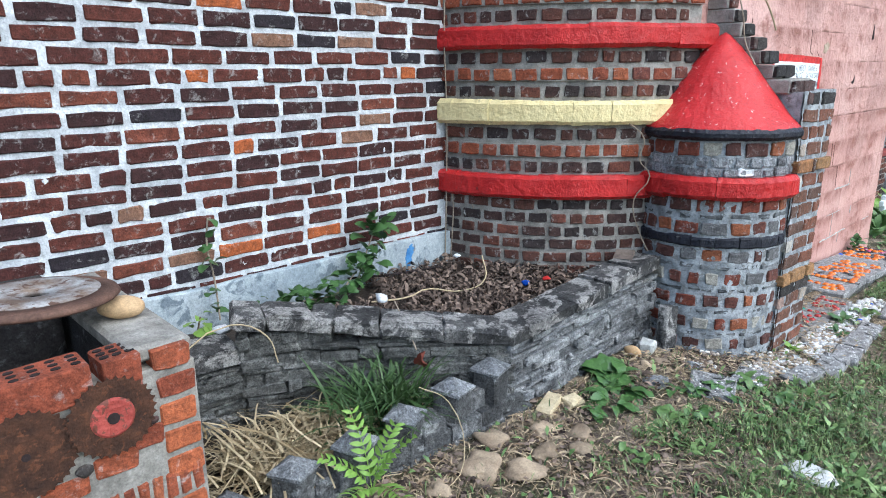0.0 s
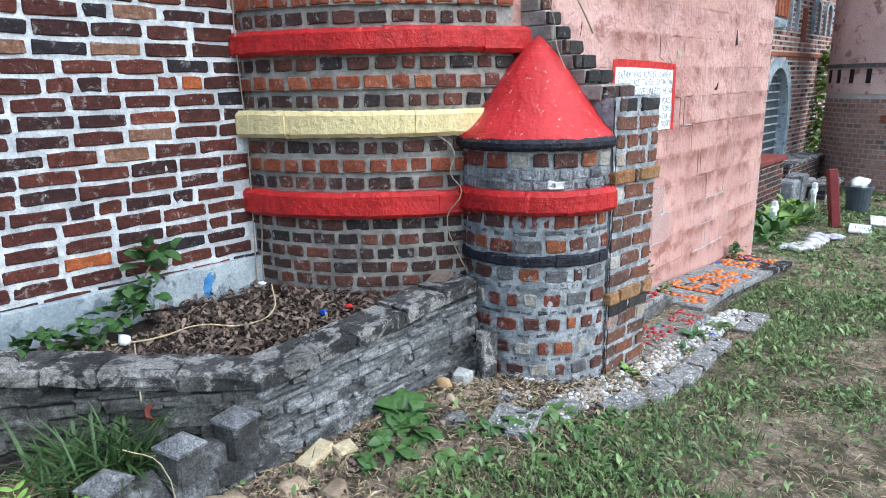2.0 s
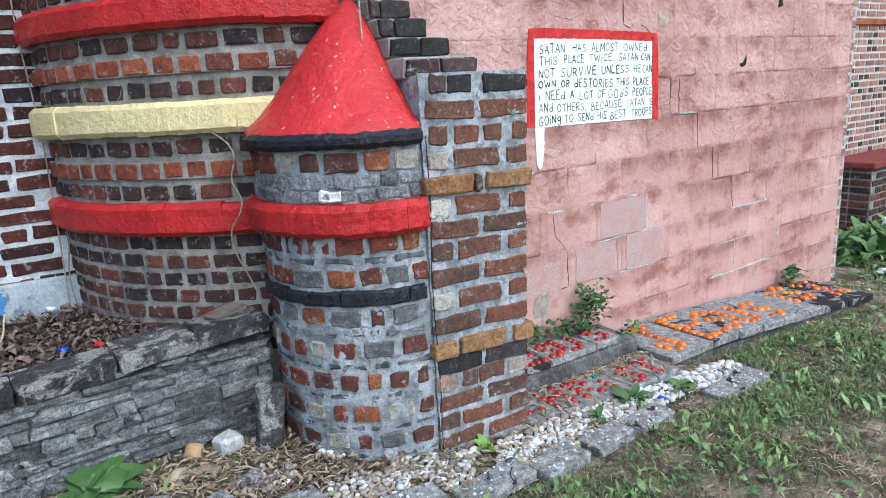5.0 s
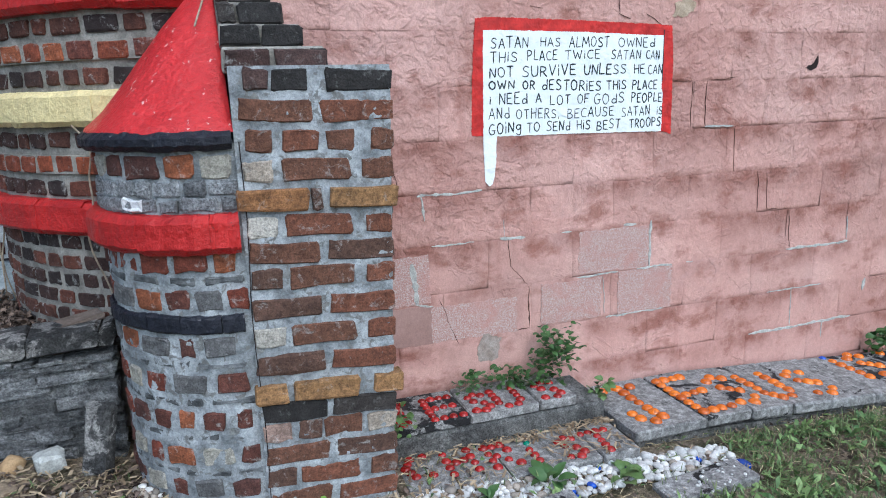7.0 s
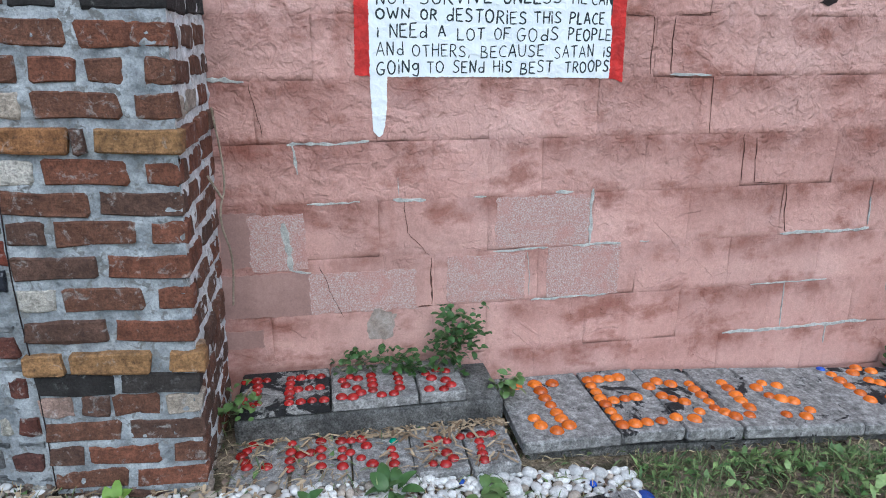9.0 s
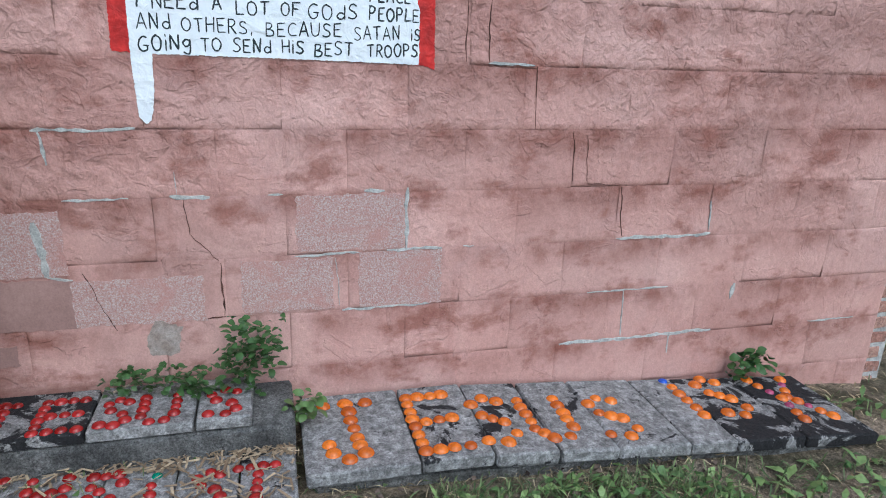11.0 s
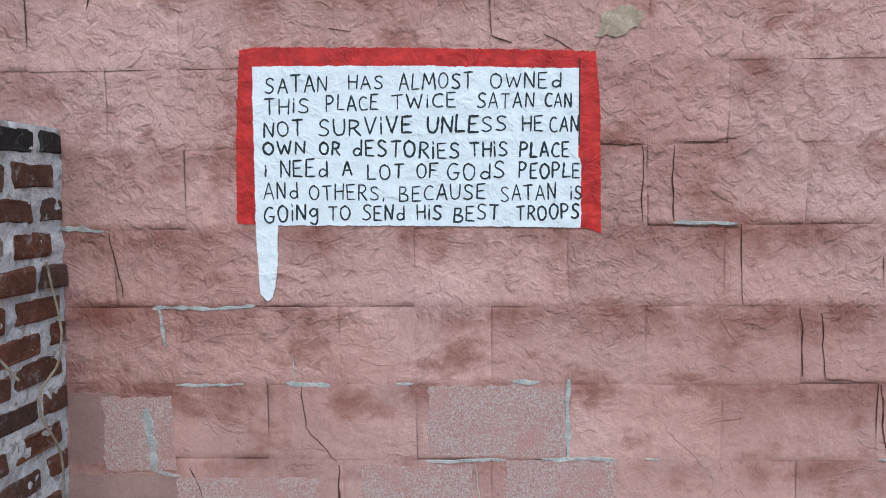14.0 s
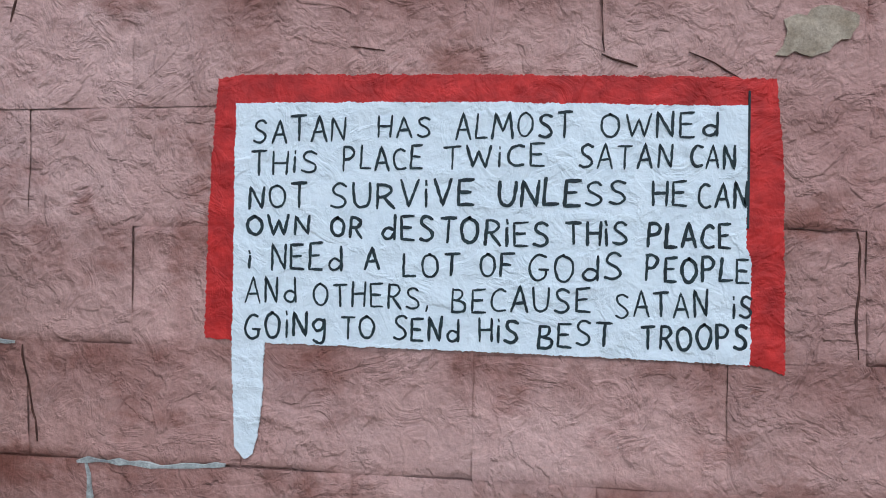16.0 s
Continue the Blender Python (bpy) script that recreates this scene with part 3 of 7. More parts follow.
def build_turret():
    turret = tagged(thing("wall_turret", "small half-round brick turret with a red cone roof", "turret", at=(0, 0, 0)), kind="structure")
    bm = bmesh.new()
    rough_sheet("mortar_face", ring_at(UX, UY, UR - 0.0056, 132, 272.5, 0.02, 1.335), 95, 120, M_MORTAR_BLUE, turret, 0.0060, "rough blue-grey mortar")
    ring_wall(bm, UX, UY, UR - 0.018, 128, 272, 0.02, 1.345, 0.30, 40)
    part("mortar_drum", bm, M_MORTAR_BLUE, turret, "blue-grey mortar core")

    def course(z, h, r, material, w0, w1, gap, name="brick", rough=0.005):
        kinds = [[brick_mesh("brick", w0 + (w1 - w0) * k / 4, h, 0.05, material, rough) for _ in range(2)] for k in range(5)]
        a = 140.0 + R.uniform(0, 6)
        while a < 272:
            k = R.randrange(5)
            w = w0 + (w1 - w0) * k / 4
            da = math.degrees((w + gap) / r)
            if a + da > 272.5:
                w = radians(272.5 - a) * r - gap * 0.6
                if w > 0.025:
                    link(name, brick_mesh("brick", w, h, 0.05, material, rough), turret, on_ring(UX, UY, r, (a + 272.5) / 2, z))
                break
            link(name, R.choice(kinds[k]), turret, on_ring(UX, UY, r + R.uniform(-0.003, 0.004), a + da / 2, z + R.uniform(-0.004, 0.004)))
            a += da

    course(1.272, 0.066, UR, M_TURRET_BRICK, 0.07, 0.12, 0.022)
    course(1.208, 0.048, UR, M_STONE, 0.05, 0.10, 0.015, "stone")
    course(1.160, 0.040, UR + 0.002, M_STONE, 0.05, 0.10, 0.015, "stone")
    course(0.990, 0.064, UR, M_TURRET_BRICK, 0.06, 0.11, 0.024)
    course(0.930, 0.024, UR - 0.0045, M_SLATE_CHIP, 0.04, 0.11, 0.045, "slate_chip")
    course(0.868, 0.062, UR, M_TURRET_BRICK, 0.06, 0.13, 0.020)
    for i, z in enumerate((0.722, 0.598, 0.474, 0.350, 0.235, 0.12)):
        course(z, 0.058, UR, M_TURRET_BRICK, 0.050, 0.105, 0.036)
        course(z - 0.061, 0.020, UR - 0.0045, M_SLATE_CHIP, 0.05, 0.14, 0.035, "slate_chip", 0.006)
    link("white_stone", brick_mesh("white_stone", 0.075, 0.034, 0.04, M_WHITE_BITS, 0.007), turret, on_ring(UX, UY, UR + 0.006, 226, 1.163), "white-painted stone")
    a = 146.0
    while a < 270:
        da = min(R.uniform(24, 34), 271 - a)
        bm = bmesh.new()
        ring_wall(bm, UX, UY, UR + 0.045, a, a + da - 0.2, 1.018 + R.uniform(-0.005, 0.004), 1.134 + R.uniform(-0.003, 0.003), 0.12, 10, 0.0026, 0.022)
        part("red_band", bm, M_RED, turret, "red-painted brick band")
        a += da
    a = 150.0
    while a < 270:
        da = min(R.uniform(13, 20), 270 - a)
        bm = bmesh.new()
        ring_wall(bm, UX, UY, UR + 0.012, a, a + da - 0.5, 0.768 + R.uniform(-0.004, 0.004), 0.822 + R.uniform(-0.006, 0.006), 0.06, 5, 0.003, 0.008)
        part("black_band", bm, M_BLACK, turret, "blue-black painted brick band")
        a += da
    bm = bmesh.new()
    ring_wall(bm, UX, UY, UR + 0.036, 130, 271, 1.318, 1.374, 0.2, 44, 0.0028, 0.018)
    part("cone_rim", bm, M_BLACK, turret, "blue-black painted cone rim")
    # the cone: concave near the foot, uneven by hand
    bm = bmesh.new()
    prof = [(UR + 0.020, 1.368), (UR + 0.012, 1.385), (0.375, 1.43), (0.315, 1.50), (0.245, 1.59), (0.165, 1.69), (0.090, 1.775), (0.030, 1.832), (0.004, 1.848)]
    rows = []
    for q, z in prof:
        rows.append([])
        for i in range(41):
            a = radians(120 + 152 * i / 40)
            k = q * (1 + 0.026 * noise.noise((math.cos(a) * 3, math.sin(a) * 3, z * 9)) + 0.012 * noise.noise((math.cos(a) * 9, math.sin(a) * 9, z * 24)))
            rows[-1].append(bm.verts.new((UX + k * math.cos(a), UY + k * math.sin(a), z)))
    for p, q in zip(rows, rows[1:]):
        for i in range(40):
            bm.faces.new((p[i], p[i + 1], q[i + 1], q[i]))
    rim = [r[-1] for r in rows]
    bm.faces.new(rim + [bm.verts.new((UX, UY, 1.368))])
    bmesh.ops.recalc_face_normals(bm, faces=bm.faces)
    part("cone_roof", bm, M_CONE, turret, "glossy red-painted cone with chipped paint", True)


build_turret()

# ---- stepped brick pier ----
PX0, PX1, PY = 3.635, 4.105, 1.183


def pier_edges(z):
    """The pier's two front corners at the height z: it narrows a little towards the foot."""
    return float(np.interp(z, [0.2, 1.5], [3.641, 3.655])), float(np.interp(z, [0.2, 1.5], [4.064, 4.107]))


def build_pier():
    pier = tagged(thing("wall_pier", "brown brick pier with blue-grey mortar and a stepped top", "pier"), kind="structure")
    bm = box(0, PY + 0.016, -0.02, 1, 1.80, 1.545)
    for v in bm.verts:
        v.co.x = pier_edges(v.co.z)[1] - 0.016 if v.co.x > 0.5 else PX0 + 0.004
    part("mortar_core", bm, M_MORTAR_BLUE, pier, "blue-grey mortar core")

    def front(u, v):
        return Vector((PX0 + (pier_edges(1.55 * v)[1] - PX0 - 0.003) * u, PY + 0.0060, 1.55 * v)), Vector((0, -1, 0))

    def side(u, v):
        return Vector((pier_edges(1.55 * v)[1] - 0.0060, PY + 0.003 + 0.545 * u, 1.55 * v)), Vector((1, 0, 0))

    rough_sheet("mortar_face", front, 60, 190, M_MORTAR_BLUE, pier, 0.0062, "rough blue-grey mortar")
    rough_sheet("mortar_face", side, 70, 190, M_MORTAR_SIDE, pier, 0.0062, "thick pale smeared mortar")
    kinds = {}

    def brick(w, h, d, mat, m, name="brick"):
        key = (round(w, 2), h, mat.name)
        if key not in kinds:
            kinds[key] = [brick_mesh("brick", key[0], h, d, mat, 0.0050) for _ in range(3)]
        link(name, R.choice(kinds[key]), pier, m)

    pair, three = [(0.0, 0.46), (0.53, 1.0)], [(0.0, 0.19), (0.255, 0.70), (0.80, 1.0)]
    special = {0: [(0.04, 0.19), (0.22, 0.43), (0.57, 1.0)], 1: pair, 2: [(0.03, 0.20), (0.265, 0.49), (0.55, 0.74), (0.86, 1.0)], 4: [(-0.05, 0.40), (0.435, 0.50), (0.57, 1.02)],
               11: [(-0.04, 0.18), (0.23, 0.71), (0.84, 1.06)], 12: pair, 13: [(0.0, 0.19), (0.25, 0.425), (0.445, 0.73), (0.79, 1.0)]}
    for i in range(19):
        z = float(np.interp(i, [0, 4, 7, 10, 11, 13, 15, 18], [1.509, 1.159, 0.914, 0.634, 0.541, 0.403, 0.239, 0.0]))
        x0, x1 = pier_edges(z)
        wide, slope = x1 - x0, 0.022 + 0.0028 * i
        mat, out = M_PIER_BRICK, 0.0
        if i in (0, 12):
            mat = M_BLACK_BRICK
        elif i in (4, 11):
            mat, out = M_BUFF, 0.016
        for a, b in special.get(i, three if i % 2 else pair):
            w, xm = (b - a) * wide, x0 + (a + b) / 2 * wide
            m2 = mat
            if i == 4 and w < 0.05:
                m2 = M_PIER_BRICK
            elif i in (5, 7, 9, 13) and w < 0.11 and R.random() < 0.6:
                m2 = M_PALE_BRICK
            brick(w + 0.006, 0.064, 0.05, m2, pose(xm, PY - out + R.uniform(-0.003, 0.002), z - (xm - 3.87) * slope, R.uniform(-1, 1), math.degrees(slope) + R.uniform(-0.8, 0.8), 0))
        y = PY + (0.012 if i % 2 else 0.055)
        turn = 0
        while y < 1.70:
            w = min((0.105 if turn == 0 and i % 2 else 0.165) + R.uniform(-0.015, 0.015), 1.725 - y)
            if w > 0.05:
                brick(w, 0.060, 0.05, M_BUFF if out and R.random() < 0.6 else M_BLACK_BRICK if i == 0 else M_PIER_BRICK, pose(x1 + out * 0.7 - R.uniform(0, 0.003), y + w / 2, z - 0.012 + R.uniform(-0.004, 0.004) + (y - PY) * 0.03, 0, R.uniform(-1.5, 1.5), 90))
            y += w + R.uniform(0.026, 0.042)
            turn += 1
    # the open joint between turret and pier
    tube("open_joint", [(3.640, PY + 0.001, 0.12), (3.646, PY + 0.001, 0.45), (3.638, PY + 0.001, 0.80), (3.650, PY + 0.001, 1.10), (3.648, PY + 0.001, 1.34)], 0.0018, M_DARK, pier, "dark open joint")
    # stepped courses above, each one shorter and further back
    for k, (x1, y0, z0, z1, w) in enumerate(((3.93, 1.24, 1.535, 1.608, 0.16), (3.875, 1.33, 1.610, 1.682, 0.13), (3.825, 1.40, 1.684, 1.752, 0.14), (3.795, 1.46, 1.754, 1.824, 0.13), (3.765, 1.52, 1.826, 1.895, 0.12), (3.74, 1.56, 1.897, 1.968, 0.12), (3.72, 1.60, 1.97, 2.04, 0.12))):
        bm = box(3.625, y0 + 0.02, z0 - 0.002, x1 - 0.006, 1.74, z1, 0.006, 0.002)
        part("step_course", bm, M_MORTAR_DULL, pier, "dull mortar bed")
        x = x1
        while x > 3.64:
            ww = min(w, x - 3.625)
            if ww > 0.03:
                brick(ww - 0.012, 0.058, 0.05, M_BLACK_BRICK if R.random() < 0.7 else M_TOWER_DARK, pose(x - ww / 2, y0, (z0 + z1) / 2, 0, R.uniform(-2, 2), 0))
            x -= w
        brick(0.18, 0.058, 0.05, M_BLACK_BRICK, pose(x1, y0 + 0.10, (z0 + z1) / 2, 0, 0, 90))


build_pier()

# ---- pink block wall ----
WY, WX0, WX1 = 1.727, 3.53, 7.70
BH, BL = 0.2135, 0.412


def build_pink_wall():
    wall = tagged(link("wall_pink", finish("wall_pink", box(WX0, WY + 0.010, -0.35, WX1, WY + 0.24, 4.2), M_PINK)), "pink-painted concrete block wall with rusty stains", "wall", kind="structure")
    kinds = {}
    for row in range(-2, 19):
        z0 = 0.207 + (row - 0) * BH
        off = 5.468 + (0 if row % 2 == 0 else BL / 2)
        x = off - math.ceil((off - WX0) / BL) * BL
        while x < WX1:
            a, b = max(x, WX0), min(x + BL, WX1)
            if b - a > 0.05:
                key = round(b - a, 2)
                if key not in kinds:
                    kinds[key] = []
                    for _ in range(4):
                        bm = bmesh.new()
                        w, h, s = b - a, BH, R.uniform(0, 90)
                        gx = [-w / 2, -w / 2 + 0.007] + [-w / 2 + 0.02 + (w - 0.04) * q / 6 for q in range(7)] + [w / 2 - 0.007, w / 2]
                        gy = [-h / 2, -h / 2 + 0.007] + [-h / 2 + 0.02 + (h - 0.04) * q / 4 for q in range(5)] + [h / 2 - 0.007, h / 2]
                        grid = []
                        for zz in gy:
                            grid.append([])
                            for xx in gx:
                                edge = max(abs(xx) > w / 2 - 0.001, abs(zz) > h / 2 - 0.001)
                                near_edge = max(abs(xx) > w / 2 - 0.009, abs(zz) > h / 2 - 0.009)
                                open_ = max(0.0, min(1.0, 0.15 + 1.7 * noise.noise((xx * 6 + s, zz * 6, s))))
                                y = 0.0066 * open_ + 0.0004 if edge else (-0.0022 * noise.noise((xx * 9, s, zz * 9)) if near_edge else 0.0)
                                grid[-1].append(bm.verts.new((xx, y + 0.0012 * noise.noise((xx * 11, zz * 11, s)), zz)))
                        for p, q in zip(grid, grid[1:]):
                            for i in range(len(gx) - 1):
                                bm.faces.new((p[i], p[i + 1], q[i + 1], q[i]))
                        kinds[key].append(finish("block", bm, M_PINK, True))
                ob = link("block", R.choice(kinds[key]), wall, pose((a + b) / 2, WY + R.uniform(-0.0008, 0.0014), z0 + BH / 2, R.uniform(-0.2, 0.2), 0, R.uniform(-0.12, 0.12)))
            x += BL
    return wall


PINK = build_pink_wall()

# ---- raised bed of stacked ledgestone ----
def build_bed():
    bed = tagged(thing("raised_bed", "raised planting bed of stacked grey ledgestone with blackened coping", "raised bed"), kind="structure")
    runs = [((1.885, 1.590), (3.16, 1.66), 1, 0.655, 0.690), ((1.885, 1.590), (1.275, 2.10), -1, 0.655, 0.745), ((1.275, 2.10), (1.02, 2.20), -1, 0.745, 0.795), ((1.02, 2.215), (0.60, 2.25), -1, 0.66, 0.66)]
    for (ax, ay), (bx, by), inner, t0, t1 in runs:
        d = Vector((bx - ax, by - ay, 0))
        # left runs take the stone darkened for grime and shade
        face = M_LEDGE if inner > 0 else M_LEDGE_GRIMY_SHADED
        ln, ang = d.length, math.degrees(math.atan2(d.y, d.x))
        base = pose(ax, ay, 0, 0, 0, ang)
        y0, y1 = (0.0, 0.17) if inner > 0 else (-0.17, 0.0)
        top = min(t0, t1) - 0.068
        lift = math.degrees(math.atan2(t1 - t0, ln))
        ob = part("core", box(0.01, y0 + 0.02, 0.05, ln - 0.005, y1 - 0.02, top), face, bed)
        ob.matrix_basis = base
        z = 0.13
        while z < max(t0, t1) - 0.07:
            h = R.choice((0.018, 0.024, 0.032, 0.045))
            x = -0.01
            while x < ln:
                w = min(R.uniform(0.05, 0.20), ln - x + 0.01)
                here = t0 + (t1 - t0) * min(1, x / ln) - 0.062
                if z + h < here + 0.01:
                    out = R.uniform(-0.012, 0.014)
                    lo, hi = (y0 - out, y0 + 0.08) if inner > 0 else (y1 - 0.08, y1 + out)
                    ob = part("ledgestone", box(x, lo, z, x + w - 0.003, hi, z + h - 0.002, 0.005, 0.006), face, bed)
                    ob.matrix_basis = base @ pose(0, 0, 0, 0, R.uniform(-0.8, 0.8), 0)
                x += w
            z += h
        x = -0.02
        while x < ln:
            w = min(R.uniform(0.16, 0.30), ln - x + 0.02)
            lo, hi = (y0 - 0.018, y1) if inner > 0 else (y0, y1 + 0.018)
            ob = part("coping_stone", box(x, lo, -0.066, x + w - 0.004, hi, R.uniform(-0.008, 0.006), 0.010, 0.009), M_COPING, bed)
            ob.matrix_basis = base @ pose(0, 0, t0, 0, -lift, 0)
            x += w
    # soil and leaf litter
    bm = bmesh.new()
    bmesh.ops.create_grid(bm, x_segments=90, y_segments=50, size=0.5)
    line = [(1.98, 1.70), (3.3, 1.76), (3.3, 2.2), (2.66, 2.74), (0.55, 2.74), (0.55, 2.32), (1.05, 2.30), (1.34, 2.18)]

    def inside(x, y):
        hit = False
        for (ax, ay), (bx, by) in zip(line, line[1:] + line[:1]):
            if (ay > y) != (by > y) and x < (bx - ax) * (y - ay) / (by - ay) + ax:
                hit = not hit
        return hit

    for v in bm.verts:
        v.co = Vector((1.95 + v.co.x * 2.8, 2.2 + v.co.y * 1.1, 0.0))
        v.co.z = 0.565 + 0.03 * noise.noise(v.co * 3) + 0.012 * noise.noise(v.co * 14)
    bmesh.ops.delete(bm, geom=[v for v in bm.verts if not inside(v.co.x, v.co.y)], context="VERTS")
    me = finish("soil", bm, M_BED_SOIL, True)
    tagged(link("bed_soil", me), "dark soil in the raised bed", "soil", kind="structure")


build_bed()

# ---- paving slabs with glass letters ----
def slab_z(x):
    return float(np.interp(x, [5.07, 5.6, 7.25], [0.105, 0.10, -0.035]))


def build_slabs():
    edges = [5.07, 5.43, 5.675, 5.90, 6.12, 6.405, 6.60, 6.90, 7.24]
    mats = [M_SLAB, M_SLAB_BLACK, M_SLAB_BLACK, M_SLAB, M_SLAB, M_SLAB, M_SLAB_TAR, M_SLAB_TAR]
    for a, b, mt in zip(edges, edges[1:], mats):
        bm = box(a + 0.003, 1.232 + R.uniform(-0.008, 0.008), -0.05, b - 0.003, 1.69, 0.0, 0.007, 0.003)
        for v in bm.verts:
            v.co.z += slab_z(v.co.x)
        tagged(part("paving_slab", bm, mt, None, "grey concrete paving slab streaked with black tar"), category="paving slab", group="slabs with orange letters")
    bm = box(5.10, 1.262, -0.30, 7.20, 1.72, 0.0, 0.01, 0.002)
    for v in bm.verts:
        if v.co.z > -0.1:
            v.co.z = slab_z(v.co.x) - 0.052
    tagged(part("slab_footing", bm, M_CONCRETE, None), "low concrete footing under the slabs", "kerb", kind="structure")
    # the upper kerb with the red word
    tagged(part("kerb", box(4.11, 1.425, -0.05, 5.055, 1.72, 0.165, 0.012, 0.003), M_CONCRETE, None), "grimy concrete kerb at the wall's foot", "kerb", kind="structure")
    for a, b, mt in ((4.115, 4.44, M_SLAB_TAR), (4.44, 4.75, M_SLAB), (4.75, 4.925, M_SLAB)):
        tagged(part("paving_slab", box(a + 0.003, 1.435, 0.167, b - 0.003, 1.70, 0.207, 0.006, 0.002), mt, None, "small grey slab on the kerb"), category="paving slab", group="slabs with red letters")
    for a, b in ((4.11, 4.30), (4.30, 4.50), (4.50, 4.70), (4.70, 4.88), (4.88, 5.05)):
        tagged(part("paving_slab", box(a + 0.003, 1.16, 0.02, b - 0.003, 1.42, 0.085, 0.006, 0.003), M_SLAB, None, "small grey slab at the kerb's foot"), category="paving slab", group="slabs with red letters")


build_slabs()


# ---- painted sign on the pink wall ----
def ragged(name, outline, y, thick, material, parent, label="", step=0.004, wob=0.0011):
    """A painted patch on the wall: an outline of (x, z) with brush-ragged edges, one coat thick."""
    pts = []
    for (ax, az), (bx, bz) in zip(outline, outline[1:] + outline[:1]):
        n = max(1, int(math.hypot(bx - ax, bz - az) / step))
        for i in range(n):
            px, pz = ax + (bx - ax) * i / n, az + (bz - az) * i / n
            pts.append((px + R.uniform(-1, 1) * wob + wob * 1.8 * noise.noise((px * 45, pz * 45, 1.5)), pz + R.uniform(-1, 1) * wob + wob * 1.8 * noise.noise((px * 45, pz * 45, 8.5))))
    bm = bmesh.new()
    f = bm.faces.new([bm.verts.new((x, y, z)) for x, z in pts])
    out = bmesh.ops.extrude_face_region(bm, geom=[f])
    for v in out["geom"]:
        if isinstance(v, bmesh.types.BMVert):
            v.co.y += thick
    bmesh.ops.recalc_face_normals(bm, faces=bm.faces)
    bmesh.ops.triangulate(bm, faces=[q for q in bm.faces if len(q.verts) > 4])
    return part(name, bm, material, parent, label)


# strokes of hand-painted capitals in a box one unit wide and high; True: a rounded stroke
STROKES = {
    "S": [(True, [(0.92, 0.86), (0.55, 1.0), (0.12, 0.86), (0.16, 0.60), (0.80, 0.42), (0.95, 0.16), (0.50, -0.02), (0.02, 0.10)])],
    "A": [(False, [(0.0, 0.0), (0.50, 1.0), (1.0, 0.0)]), (False, [(0.18, 0.34), (0.84, 0.36)])],
    "T": [(False, [(0.0, 0.97), (1.0, 1.0)]), (False, [(0.52, 0.98), (0.48, 0.0)])],
    "N": [(False, [(0.04, 0.0), (0.08, 1.0), (0.92, 0.02), (1.0, 1.0)])],
    "H": [(False, [(0.04, 1.0), (0.06, 0.0)]), (False, [(0.96, 1.0), (0.94, 0.0)]), (False, [(0.05, 0.50), (0.95, 0.52)])],
    "L": [(False, [(0.08, 1.0), (0.02, 0.02), (1.0, 0.04)])],
    "M": [(False, [(0.0, 0.0), (0.16, 1.0), (0.50, 0.30), (0.84, 1.0), (1.0, 0.0)])],
    "O": [(True, [(0.52, 1.0), (0.10, 0.86), (0.0, 0.45), (0.22, 0.02), (0.68, 0.0), (0.98, 0.36), (0.92, 0.82), (0.45, 1.0)])],
    "W": [(False, [(0.0, 1.0), (0.26, 0.0), (0.50, 0.74), (0.76, 0.0), (1.0, 1.0)])],
    "E": [(False, [(1.0, 1.0), (0.06, 0.97), (0.03, 0.02), (1.0, 0.0)]), (False, [(0.06, 0.52), (0.80, 0.52)])],
    "d": [(True, [(0.92, 0.36), (0.45, 0.50), (0.06, 0.26), (0.30, 0.0), (0.72, 0.02), (0.94, 0.22)]), (False, [(0.92, 0.98), (0.96, 0.0)])],
    "i": [(False, [(0.5, 0.66), (0.5, 0.0)]), (False, [(0.45, 0.98), (0.58, 0.86)])],
    "P": [(False, [(0.08, 1.0), (0.03, 0.0)]), (True, [(0.06, 0.98), (0.62, 1.0), (0.98, 0.76), (0.66, 0.48), (0.08, 0.46)])],
    "C": [(True, [(0.96, 0.88), (0.58, 1.0), (0.10, 0.76), (0.04, 0.28), (0.42, 0.0), (0.98, 0.08)])],
    "U": [(True, [(0.02, 1.0), (0.03, 0.50), (0.12, 0.06), (0.50, -0.02), (0.88, 0.10), (0.98, 0.50), (1.0, 1.0)])],
    "R": [(False, [(0.08, 1.0), (0.04, 0.0)]), (True, [(0.06, 0.98), (0.60, 1.0), (0.94, 0.78), (0.62, 0.52), (0.10, 0.48)]), (False, [(0.36, 0.48), (1.0, 0.0)])],
    "V": [(False, [(0.0, 1.0), (0.48, 0.0), (1.0, 1.0)])],
    "G": [(True, [(0.90, 0.90), (0.50, 1.0), (0.10, 0.72), (0.04, 0.26), (0.44, -0.02), (0.90, 0.10), (0.92, 0.40)]), (False, [(0.55, 0.42), (1.0, 0.40)])],
    "B": [(False, [(0.08, 1.0), (0.04, 0.0)]), (True, [(0.06, 0.98), (0.66, 0.98), (0.80, 0.74), (0.50, 0.52), (0.08, 0.50)]), (True, [(0.30, 0.52), (0.92, 0.44), (0.94, 0.10), (0.50, 0.0), (0.05, 0.02)])],
    "g": [(True, [(0.90, 0.64), (0.45, 0.76), (0.08, 0.52), (0.34, 0.24), (0.78, 0.30), (0.92, 0.60)]), (True, [(0.94, 0.74), (0.95, 0.10), (0.80, -0.26), (0.40, -0.26), (0.14, -0.12)])],
    "F": [(False, [(1.0, 1.0), (0.06, 0.97), (0.04, 0.0)]), (False, [(0.06, 0.52), (0.78, 0.52)])],
    ",": [(False, [(0.6, 0.10), (0.3, -0.12)])],
}
